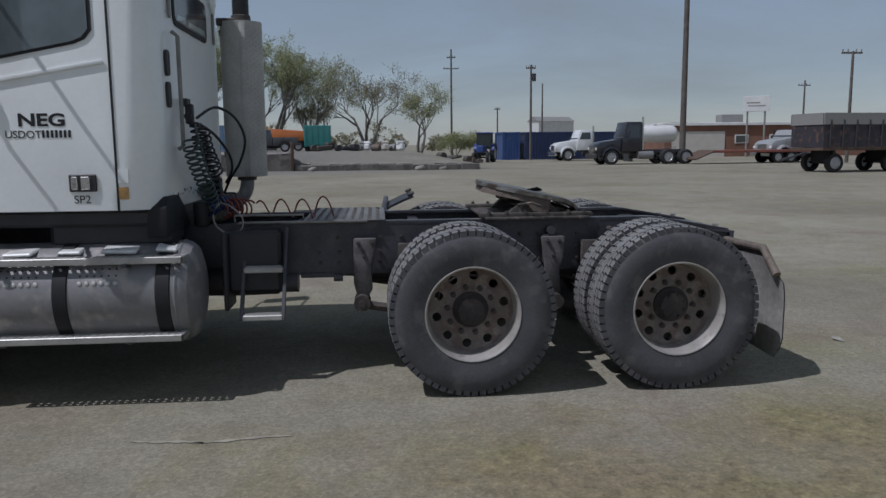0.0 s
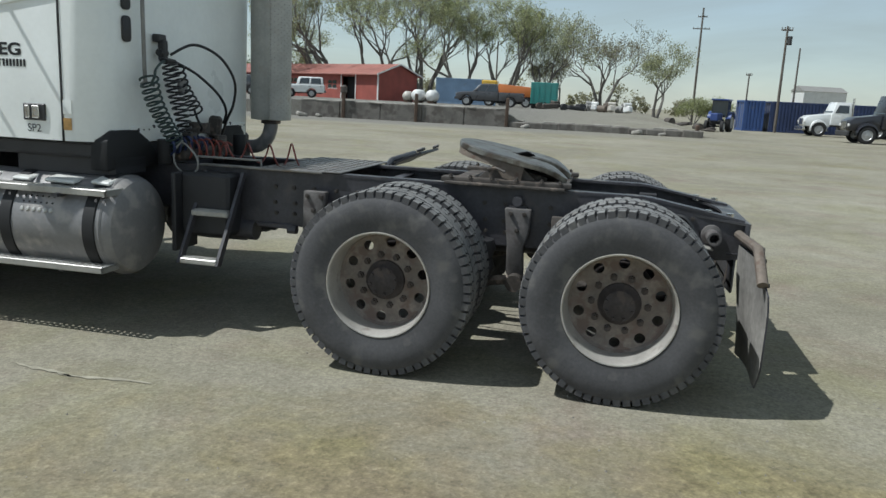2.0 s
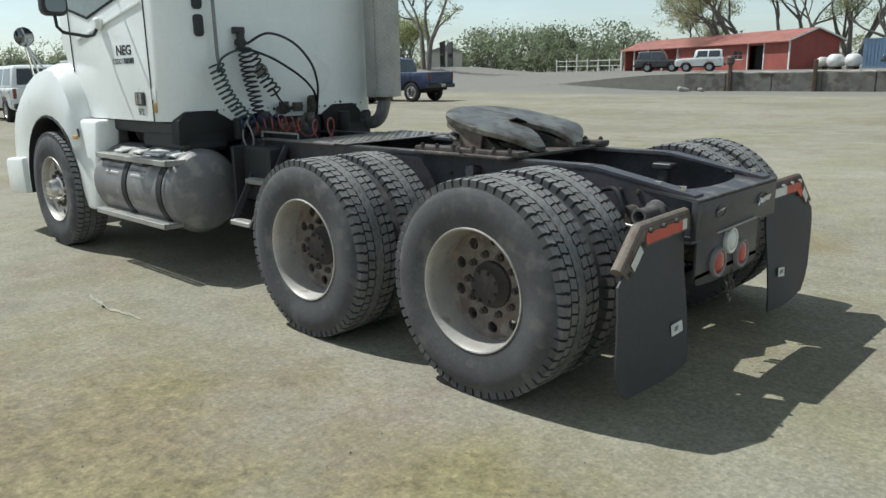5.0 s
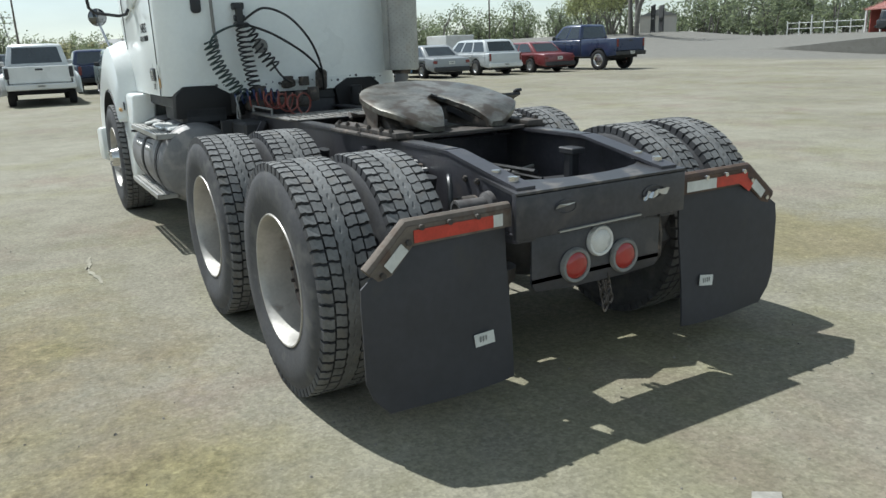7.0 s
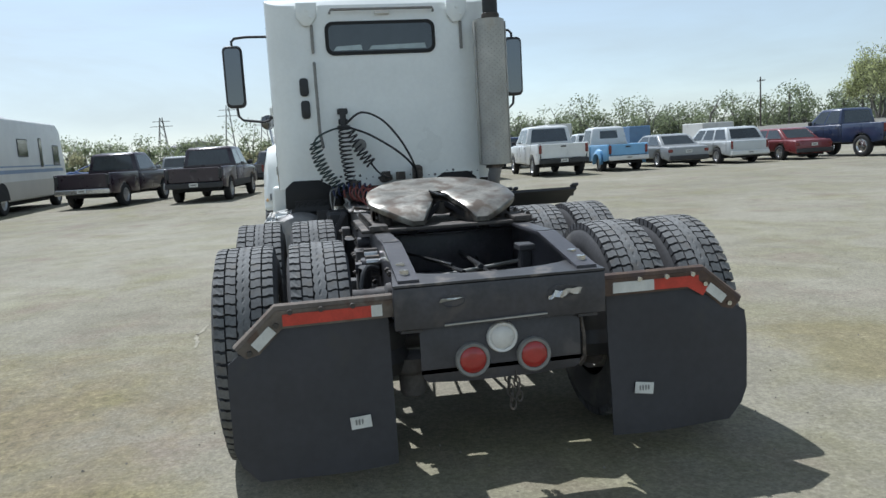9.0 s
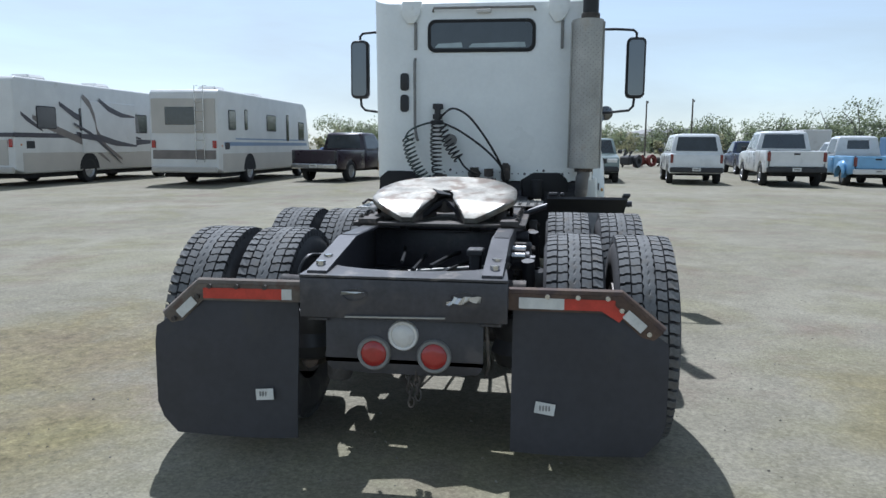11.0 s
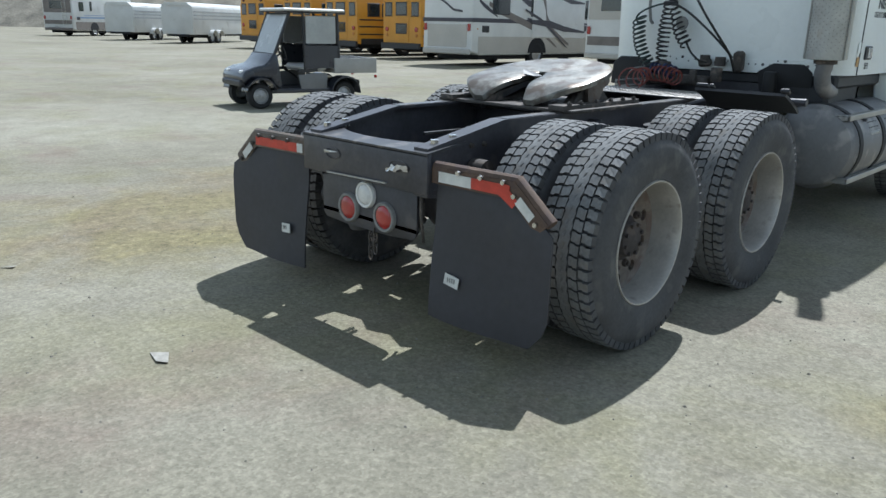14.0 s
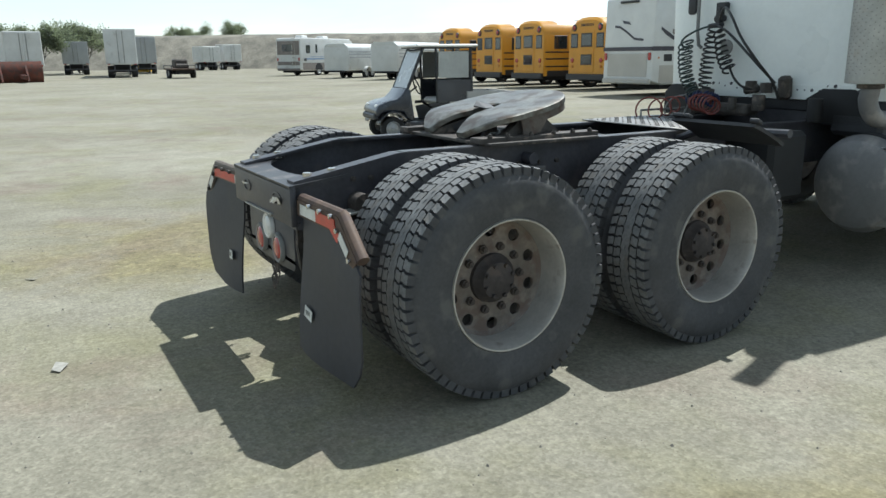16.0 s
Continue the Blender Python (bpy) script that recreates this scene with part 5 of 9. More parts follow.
hood = part("hood", Shape().loft([section(-3.0, 0.86, 1.80, 1.05, 0.16, 0.03), section(-3.4, 0.80, 1.74, 1.0, 0.16, 0.04), section(-3.9, 0.72, 1.64, 0.95, 0.18, 0.04), section(-4.22, 0.62, 1.48, 0.9, 0.2, 0.03), section(-4.33, 0.5, 1.26, 0.85, 0.2, 0.0)]), M_white, truck, "white sloping hood", smooth=45)
for side in (-1, 1):
    s = Shape()
    inner, outerp = [], []
    arch = arc(AXF, WZ + 0.02, 0.63, 34, 190, 14)
    over = [(-2.55, 0.94), (-2.60, 1.12), (-2.68, 1.34), (-2.78, 1.47), (-2.95, 1.60), (-3.3, 1.58), (-3.7, 1.44), (-4.05, 1.2), (-4.2, 0.98), (-4.22, 0.7)]
    n = len(arch)
    ov = []
    for i in range(n):
        t = i / (n - 1) * (len(over) - 1)
        k = min(int(t), len(over) - 2)
        f = t - k
        ov.append((over[k][0] * (1 - f) + over[k + 1][0] * f, over[k][1] * (1 - f) + over[k + 1][1] * f))
    loops = []
    for i in range(n):
        (ax_, az), (ox, oz) = arch[i], ov[i]
        if ax_ == ox:
            ox += 0.001
        loops.append([(ax_, side * 0.72, az), (ax_, side * 1.18, az), ((ax_ * 0.6 + ox * 0.4), side * 1.195, (az * 0.6 + oz * 0.4)), (ox * 0.9 + ax_ * 0.1, side * 1.14, oz * 0.9 + az * 0.1), (ox, side * 1.02, oz + 0.01), (ox, side * 0.72, oz + 0.015)])
    s.loft(loops)
    part("fender", s, M_white, truck, "white front fender", smooth=50)
    part("wheel_liner", Shape().loft([[(x * 1.0, side * 0.60, z), (x, side * 1.19, z), (x, side * 1.19, z + 0.012), (x, side * 0.60, z + 0.012)] for x, z in arc(AXF, WZ + 0.02, 0.61, 36, 190, 12)]), M_black, truck)
    part("headlamp", Shape().box((-4.12, side * 0.98, 0.98), (0.16, 0.30, 0.22), (0, 0, -side * 24), 0.05), M_lampw, truck)
    part("marker_lamp", Shape().box((-2.55, side * 1.165, 1.0), (0.09, 0.02, 0.03), None, 0.006), M_sticker, truck)
part("bumper", Shape().prism([(-4.50, -0.85, 0.38), (-4.50, 0.85, 0.38), (-4.25, 1.22, 0.38), (-3.75, 1.235, 0.42), (-3.75, 1.0, 0.42), (-4.2, 0.8, 0.38), (-4.2, -0.8, 0.38), (-3.75, -1.0, 0.42), (-3.75, -1.235, 0.42), (-4.25, -1.22, 0.38)], (0, 0, 0.34)), M_white, truck, "white front bumper", bevel=0.03)
part("grille", Shape().box((-4.33, 0, 1.05), (0.05, 0.95, 0.5), (0, -10, 0), 0.02), M_chrome, truck)
part("engine_block", Shape().box((-3.35, 0, 0.85), (1.4, 0.75, 0.65), None, 0.05).box((-1.95, 0, 0.93), (1.4, 0.8, 0.42), None, 0.04), M_frame, truck)
part("cab_floor", Shape().box((-1.95, 0, 1.10), (1.42, 1.88, 0.10), None, 0.02), M_black, truck)
for side in (-1, 1):
    cut = 0.0 if side < 0 else 0.17
    part("cab_mount", Shape().prism([(-1.20, side * v, w) for v, w in ((0.95 - cut, 0.98), (0.94 - cut, 1.16), (0.87 - cut, 1.22), (0.64 - cut, 1.22), (0.52 - cut, 1.15), (0.38, 1.02), (0.40, 0.98))], (-0.12, 0, 0)).cyl((-1.1, side * 0.5, 1.0), (-1.1, side * 0.5, 1.16), 0.05, n=12), M_seal, truck, "black cab mount bracket", bevel=0.012)
    part("chassis_box", Shape().box((-1.55, side * 0.72, 1.0), (0.7, 0.36, 0.16), None, 0.03), M_black, truck)

# exhaust: perforated heat shield, stack and elbow
MX, MY = -1.03, 0.90
s = Shape()
n = 30
prof = []
for z in (1.27, 1.28, 2.50, 2.51):
    prof.append(z)
loops = []
for z, r in ((1.265, 0.10), (1.27, 0.134), (2.505, 0.134), (2.512, 0.10)):
    loops.append([(MX + r * 1.25 * math.cos(2 * math.pi * i / n), MY + r * math.sin(2 * math.pi * i / n), z) for i in range(n)])
s.loft(loops)
ex = part("exhaust_muffler", s, M_shield, truck, "upright muffler in a perforated grey heat shield", smooth=40)
s = Shape()
for i in range(58):
    for j in range(9):
        a = radians(-80 + j * 20 + (10 if i % 2 else 0))
        x, y = MX + 0.168 * math.cos(a), MY + 0.1345 * math.sin(a)
        z = 1.33 + i * 0.0195
        s.box((x, y, z), (0.003, 0.006, 0.006), (0, 0, math.degrees(a)))
tagged(part("perforation", s, M_grey, ex, smooth=0), kind="stuff")
part("shield_edge", Shape().box((MX + 0.03, MY - 0.135, 1.88), (0.05, 0.012, 1.22)).box((MX + 0.03, MY + 0.135, 1.88), (0.05, 0.012, 1.22)), M_shield, ex, bevel=0.003)
part("stack", Shape().tube([(MX, MY + 0.02, 2.50), (MX, MY + 0.02, 2.92), (MX + 0.005, MY + 0.02, 3.02), (MX + 0.04, MY + 0.03, 3.10), (MX + 0.09, MY + 0.04, 3.14)], 0.066, 18, caps=False), M_pipe, ex, "black exhaust stack with a curved tip")
part("stack_clamp", Shape().lathe([(0.068, 2.52), (0.078, 2.525), (0.078, 2.56), (0.068, 2.565)], (MX, MY + 0.02, 0), "z", 18).box((MX - 0.10, MY - 0.06, 2.50), (0.16, 0.05, 0.06), None, 0.006), M_cast, ex)
el = [(MX, MY, 1.28), (MX, MY, 1.21)] + [(MX - 0.17 + 0.17 * math.cos(radians(a)), MY - 0.01, 1.21 - 0.17 * math.sin(radians(a))) for a in range(12, 91, 13)] + [(MX - 0.30, MY - 0.03, 1.03), (MX - 0.55, MY - 0.12, 0.98)]
part("elbow_pipe", Shape().tube(el, 0.056, 18), M_tank, ex, "dull grey exhaust elbow", smooth=60)
part("elbow_flange", Shape().lathe([(0.06, 1.235), (0.078, 1.238), (0.078, 1.265), (0.06, 1.268)], (MX, MY, 0), "z", 16), M_cast, ex)
for z in (1.45, 2.42):
    part("stack_bracket", Shape().box((MX - 0.10, MY, z), (0.14, 0.08, 0.05), None, 0.005), M_cast, ex)


# ---- air lines behind the cab ----
def coil(p0, p1, r, turns, wire, sag=0.0, n=14, grow=0.0, seed=1, bow=(0, 0, 0)):
    p0, p1 = Vector(p0), Vector(p1)
    d = (p1 - p0)
    u = d.normalized().orthogonal().normalized()
    w = d.normalized().cross(u)
    rnd_ = random.Random(seed)
    pts = []
    k = int(turns * n)
    wob = [rnd_.uniform(-1, 1) for _ in range(8)]
    for i in range(k + 1):
        t = i / k
        a = 2 * math.pi * turns * t
        rr = r * (1 + grow * t) * (1 + 0.12 * math.sin(3 * t + wob[0] * 3))
        c = p0 + d * t + (Vector(bow) - Vector((0, 0, sag))) * math.sin(math.pi * t) + u * 0.012 * math.sin(5 * t + wob[1]) + w * 0.012 * math.cos(4 * t + wob[2])
        pts.append(c + (u * math.cos(a) + w * math.sin(a)) * rr)
    return Shape().tube(pts, wire, 6)


lines = part("hose_bracket", Shape().box((-1.19, -0.40, 1.80), (0.05, 0.09, 0.05), None, 0.006).box((-1.165, -0.40, 1.725), (0.05, 0.05, 0.13), None, 0.008).cyl((-1.17, -0.44, 1.71), (-1.17, -0.36, 1.71), 0.024, n=10).box((-1.13, -0.40, 1.66), (0.06, 0.11, 0.03), (0, 12, 0), 0.006), M_black, truck, "black glad-hand bracket holding coiled air lines")
BX = -1.13
part("coiled_hose", coil((-1.09, -0.655, 1.55), (-1.06, -0.44, 1.12), 0.054, 13, 0.0072, 0.0, seed=2, bow=(0.02, -0.055, -0.03)), M_hose_g, lines, "dark green coiled air hose")
part("coiled_hose", coil((BX + 0.02, -0.40, 1.66), (BX + 0.10, -0.38, 1.14), 0.043, 14, 0.0072, 0.0, seed=5), M_hose_k, lines, "black coiled air hose")
part("coiled_hose", coil((BX + 0.04, -0.36, 1.62), (BX + 0.06, -0.19, 1.33), 0.042, 8, 0.0075, 0.0, seed=7), M_hose_k, lines, "black coiled electric cable")
part("air_hose", Shape().tube(curve([(BX + 0.06, -0.20, 1.36), (BX + 0.06, -0.15, 1.28), (BX + 0.05, -0.08, 1.22), (BX, -0.03, 1.20)]), 0.0085, 6), M_hose_k, lines)
part("air_hose", Shape().tube(curve([(BX, -0.38, 1.665), (BX + 0.02, -0.5, 1.645), (BX + 0.05, -0.61, 1.60), (BX + 0.07, -0.66, 1.55), (BX + 0.05, -0.66, 1.51), (-1.10, -0.61, 1.50)]), 0.0085, 6), M_hose_g, lines)
part("air_hose", Shape().tube(curve([(BX, -0.37, 1.70), (BX + 0.10, -0.25, 1.775), (BX + 0.20, -0.10, 1.71), (BX + 0.24, 0.03, 1.56), (BX + 0.18, 0.13, 1.40), (BX + 0.09, 0.19, 1.27), (BX + 0.03, 0.215, 1.14)]), 0.0095, 8), M_hose_k, lines)
part("air_hose", Shape().tube(curve([(BX + 0.02, -0.37, 1.66), (BX + 0.08, -0.20, 1.59), (BX + 0.13, 0.0, 1.46), (BX + 0.12, 0.13, 1.345), (BX + 0.06, 0.20, 1.25)]), 0.0095, 8), M_hose_k, lines)
part("hose_loop", Shape().tube(curve([(-0.98, -0.50, 1.15), (-0.90, -0.56, 1.13), (-0.83, -0.57, 1.06), (-0.84, -0.56, 0.98), (-0.92, -0.55, 0.955), (-1.0, -0.54, 1.0), (-1.02, -0.52, 1.09), (-0.97, -0.50, 1.16)]), 0.006, 6), M_grey, lines)
part("round_reflector", Shape().lathe([(0.0, -0.006), (0.052, -0.006), (0.055, 0.0), (0.052, 0.008), (0.0, 0.01)], (-1.11, -0.27, 1.50), "x", 20), M_grey, lines, "round tarnished disc")
part("glad_hand", Shape().box((-1.16, -0.06, 1.20), (0.09, 0.10, 0.06), (10, 0, 20), 0.015).cyl((-1.15, -0.06, 1.19), (-1.15, -0.06, 1.26), 0.04, n=12).cyl((-1.15, 0.07, 1.18), (-1.15, 0.07, 1.25), 0.042, n=12).box((-1.15, 0.22, 1.22), (0.09, 0.08, 0.16), (0, 6, 10), 0.02), M_cast, lines, "grimy glad-hand couplings")
# red coiled lines lying on the deck
part("coiled_hose", coil((-1.0, -0.42, 1.10), (-0.84, -0.14, 1.085), 0.055, 6, 0.0068, 0.0, seed=12), M_hose_r, lines, "red coiled air hose lying on the deck")
part("coiled_hose", coil((-0.76, -0.36, 1.085), (-0.28, -0.22, 1.10), 0.058, 3.5, 0.006, 0.0, grow=0.4, seed=14), M_hose_r, lines, "red coiled hose stretched over the deck")
part("coiled_hose", coil((-1.06, -0.52, 1.13), (-0.95, -0.22, 1.12), 0.05, 7, 0.0085, 0.0, seed=15), M_hose_b, lines, "blue coiled air hose lying on the deck")
part("valve_block", Shape().box((-1.05, -0.20, 1.06), (0.16, 0.5, 0.08), None, 0.02).cyl((-1.02, -0.34, 1.06), (-1.02, -0.34, 1.20), 0.05, n=12).cyl((-1.04, 0.1, 1.06), (-1.04, 0.1, 1.17), 0.045, n=12).cyl((-0.95, -0.05, 1.06), (-0.95, -0.05, 1.15), 0.03, n=10), M_cast, truck, "oily valves and couplings", bevel=0.006)
part("deck_rail", Shape().tube([(-0.90, -0.44, 1.02), (-0.90, -0.44, 1.06), (-0.45, -0.44, 1.06), (-0.45, -0.44, 1.02)], 0.008, 6), M_grey, truck)

# ---- yard vehicles ----
PAINTS = {}


def paint(name, col, rough=0.3, var=0.08):
    if name not in PAINTS:
        PAINTS[name] = mat(name, col, rough, 0.0, var, 2.5, 40, 0.02, coat=0.35, rust=tuple(c * 0.75 + 0.05 for c in col), rustat=0.7)
    return PAINTS[name]


M_tyre_s = mat("small_tyre_rubber", (0.028, 0.028, 0.029), 0.85, var=0.3, scale=8, fine=60, bump=0.2)
M_rim_s = mat("alloy_rim", (0.5, 0.5, 0.5), 0.4, 0.6, var=0.2, scale=12, fine=60, bump=0.1)
M_under = mat("dark_underbody", (0.022, 0.022, 0.024), 0.9, var=0.3, scale=5, fine=40, bump=0.2)
M_dusty = mat("dusty_dark_trim", (0.05, 0.05, 0.052), 0.7, var=0.3, scale=5, fine=40, bump=0.1)
M_amber = mat("amber_lens", (0.6, 0.22, 0.03), 0.3, var=0.2, scale=20, fine=90, bump=0.0)
M_trimw = mat("white_fibreglass", (0.70, 0.70, 0.68), 0.4, var=0.08, scale=1.5, fine=25, bump=0.03, rust=(0.55, 0.54, 0.5), rustat=0.7)

WHEELS = {}


def small_wheel(x, y, r, w, parent, side, rimmat=None):
    key = (round(r, 3), round(w, 3), rimmat.name if rimmat else "")
    if key not in WHEELS:
        t = mesh_of("tyre", Shape().lathe([(r * 0.60, 0.01), (r * 0.66, -0.004), (r * 0.86, -0.008), (r * 0.97, 0.012), (r, 0.04), (r, w - 0.04), (r * 0.97, w - 0.01), (r * 0.66, w), (r * 0.60, w)], (0, 0, 0), "y", 26), M_tyre_s, smooth=40)
        d = Shape().lathe([(r * 0.62, 0.006), (r * 0.58, 0.0), (r * 0.55, 0.03), (r * 0.50, 0.05), (r * 0.16, 0.03), (r * 0.14, 0.005), (0, 0.0)], (0, 0, 0), "y", 26)
        for i in range(6):
            a = 2 * math.pi * i / 6
            d.box((r * 0.36 * math.cos(a), 0.028, r * 0.36 * math.sin(a)), (r * 0.24, 0.012, r * 0.06), (0, -math.degrees(a), 0))
        WHEELS[key] = (t, mesh_of("wheel", d, rimmat or M_rim_s, smooth=35))
    t, d = WHEELS[key]
    wh = new("wheel", d)
    wh.parent = parent
    wh.matrix_basis = pose(x, y, r - 0.005, 0, 0, 0 if side < 0 else 180)
    ty = new("tyre", t)
    ty.parent = wh
    return wh


def face_pane(quad, u0, u1, v0, v1, off, thick=0.006):
    """A pane on a flat four-sided face given as bottom-left, bottom-right, top-right, top-left."""
    a, b, c, d = (Vector(p) for p in quad)

    def at(u, v):
        return (a * (1 - u) + b * u) * (1 - v) + (d * (1 - u) + c * u) * v
    nrm = (b - a).cross(d - a).normalized()
    return Shape().prism([at(u0, v0) + nrm * off, at(u1, v0) + nrm * off, at(u1, v1) + nrm * off, at(u0, v1) + nrm * off], nrm * thick)


def car(name, label, category, m, body, L=5.6, W=1.95, H=1.85, kind="pickup", r=0.40, clear=0.42, belt=1.18, hood=None, cab=(-0.35, 1.45), slope=(0.15, 0.75), xf=None, xr=None, doors=1, group="", trim=None, lower=None, rim=None, tail=None, glass=None, rail=None, flare=0.0, cabmat=None, pane=(0.09, 0.91, 0.16, 0.86)):
    """A road vehicle with its front towards local +x. cab: the cabin's ends at the belt line; slope: how far the roof's ends draw in."""
    e = thing(name, label, category, m, group)
    hw = W / 2
    xf = xf if xf is not None else L / 2 - 0.95
    xr = xr if xr is not None else -L / 2 + 1.15
    hood = hood or belt - 0.05
    trim = trim or M_dusty
    glass = glass or M_glass
    front, back = L / 2, -L / 2
    R = r * 1.17

    def archpts(cx):
        return [(x, max(clear, z)) for x, z in arc(cx, r, R, 172, 8, 8)]
    x0, x1 = cab
    bed = kind == "pickup"
    rear_body = x0 - 0.02 if bed else back
    low = [(rear_body, clear)]
    if not bed:
        low += archpts(xr)
    low += archpts(xf) + [(front - 0.10, clear), (front, clear + 0.12), (front, hood - 0.22), (front - 0.10, hood - 0.06), (front - 0.5, hood + 0.0), (x1 + slope[1] * 0.2, belt), (rear_body, belt)]
    if kind in ("sedan", "coupe"):
        low[-1] = (back + 0.02, belt - 0.06)
        low.insert(len(low) - 1, (x0, belt))
    part("body", Shape().prism([(x, -hw, z) for x, z in low], (0, W, 0)), body, e, bevel=0.085, seg=3, smooth=50)
    part("underbody", Shape().box(((front + back) / 2, 0, clear + 0.02), (L - 0.5, W - 0.5, 0.20)).cyl((xf, -hw + 0.1, r), (xf, hw - 0.1, r), 0.06, n=8).cyl((xr, -hw + 0.1, r), (xr, hw - 0.1, r), 0.07, n=8), M_under, e)
    if bed:
        rl = rail or belt + 0.02
        for sd in (-1, 1):
            side = [(back + 0.03, clear + 0.06)] + archpts(xr) + [(x0 - 0.05, clear), (x0 - 0.05, rl), (back + 0.03, rl)]
            part("bed_side", Shape().prism([(x, sd * hw, z) for x, z in side], (0, -sd * 0.09, 0)), body, e, bevel=0.035, seg=3, smooth=50)
            if flare:
                part("fender_flare", Shape().loft([[(x, sd * (hw - 0.02), z), (x, sd * (hw + flare), z - 0.02), (x * 0.2 + xr * 0.8 + (x - xr) * 1.05, sd * (hw + flare * 0.6), z + 0.14), (x, sd * (hw - 0.02), z + 0.2)] for x, z in arc(xr, r, R * 1.02, 185, -5, 10)]), body, e, smooth=50)
        part("bed_floor", Shape().box(((back + x0) / 2, 0, clear + 0.34), (x0 - back - 0.1, W - 0.2, 0.05)).box((x0 - 0.08, 0, (rl + clear) / 2 + 0.1), (0.05, W - 0.2, rl - clear - 0.25)), M_under, e)
        tg = part("tailgate", Shape().box((back + 0.06, 0, (clear + 0.24 + rl) / 2), (0.08, W - 0.26, rl - clear - 0.26), None, 0.02), body, e)
        part("tailgate_handle", Shape().box((back + 0.012, 0, rl - 0.12), (0.02, 0.22, 0.06), None, 0.008), M_black, tg)
    # cabin
    zb, zt = belt - 0.03, H
    wb, wt = hw * 0.97, hw * 0.80
    b0, b1, t0, t1 = x0, x1, x0 + slope[0], x1 - slope[1]
    B = [(b0, -wb, zb), (b1, -wb, zb), (b1, wb, zb), (b0, wb, zb)]
    T = [(t0, -wt, zt), (t1, -wt, zt), (t1, wt, zt), (t0, wt, zt)]
    def ring(v, inset):
        out = []
        for p, q in zip(B, T):
            w = Vector(p).lerp(Vector(q), v)
            mid = Vector(((t0 + t1) / 2, 0, w.z))
            out.append((w.x + (inset if w.x < mid.x else -inset), w.y + (inset if w.y < 0 else -inset), w.z))
        return out
    crown = [(p[0], p[1], zt + 0.02) for p in ring(1.0, 0.30)]
    cb = part("cabin", Shape().loft([B, ring(0.90, 0.0), ring(0.965, 0.03), ring(1.0, 0.10), crown]), cabmat or body, e, bevel=0.05, seg=2, smooth=60)
    left = (B[1], B[0], T[0], T[1])
    right = (B[3], B[2], T[2], T[3])
    rear = (B[0], B[3], T[3], T[0])
    frontq = (B[2], B[1], T[1], T[2])
    part("rear_window", face_pane((B[3], B[0], T[0], T[3]), *pane, -0.002), glass, cb)
    part("windscreen", face_pane((B[1], B[2], T[2], T[1]), 0.06, 0.94, 0.10, 0.90, -0.002), glass, cb)
    spans = {1: ((0.12, 0.88),), 2: ((0.08, 0.48), (0.53, 0.90)), 3: ((0.05, 0.34), (0.38, 0.64), (0.68, 0.92))}[doors]
    for a, c in spans:
        part("side_window", face_pane((B[0], B[1], T[1], T[0]), a, c, 0.14, 0.86, -0.002), glass, cb)
        part("side_window", face_pane((B[2], B[3], T[3], T[2]), 1 - c, 1 - a, 0.14, 0.86, -0.002), glass, cb)
    for sd in (-1, 1):
        part("side_mirror", Shape().box((x1 - 0.35, sd * (hw + 0.10), belt + 0.10), (0.12, 0.18, 0.16), None, 0.03), trim, e)
        for k in range(doors):
            xx = x0 + 0.12 + (x1 - x0 - 0.3) * k / doors
            part("door_handle", Shape().box((xx + 0.12, sd * (hw + 0.008), belt - 0.14), (0.14, 0.02, 0.035), None, 0.006), trim, e)
            part("door_seam", Shape().box((xx, sd * (hw + 0.001), (belt + clear) / 2 + 0.08), (0.014, 0.006, belt - clear - 0.25)), M_seal, e)
        if lower:
            part("rocker_panel", Shape().box(((xf + xr) / 2, sd * hw, clear + 0.13), (xf - xr - 2 * R - 0.02, 0.016, 0.22), None, 0.004), lower, e)
        tz = belt - 0.20 if kind != "sedan" else belt - 0.22
        part("tail_light", Shape().box((back + 0.03, sd * (hw - 0.10), tz), (0.08, 0.12 if kind != "sedan" else 0.2, 0.34 if kind != "sedan" else 0.13), None, 0.02), tail or M_tail, e, "red tail light" if not tail else "dark tail light")
        part("headlight", Shape().box((front - 0.05, sd * (hw - 0.28), hood - 0.20), (0.12, 0.40, 0.17), None, 0.03), M_lampw, e)
        small_wheel(xf, sd * hw, r, 0.23, e, sd, rim)
        small_wheel(xr, sd * hw, r, 0.23, e, sd, rim)
    part("rear_bumper", Shape().box((back - 0.03, 0, clear + 0.14), (0.16, W - 0.06, 0.19), None, 0.03), trim, e)
    part("front_bumper", Shape().box((front + 0.03, 0, clear + 0.14), (0.16, W - 0.04, 0.22), None, 0.04), trim, e)
    part("grille", Shape().box((front + 0.005, 0, hood - 0.21), (0.03, W * 0.5, 0.19), None, 0.01), M_black, e)
    pl = part("number_plate", Shape().box((back - 0.115 if kind != "sedan" else back - 0.01, 0, clear + 0.16 if kind != "sedan" else belt - 0.25), (0.012, 0.30, 0.13), None, 0.003), M_tape, e)
    part("plate_bars", Shape().box((back - 0.123 if kind != "sedan" else back - 0.018, 0, clear + 0.16 if kind != "sedan" else belt - 0.25), (0.004, 0.2, 0.05)), M_grey, pl)
    return e


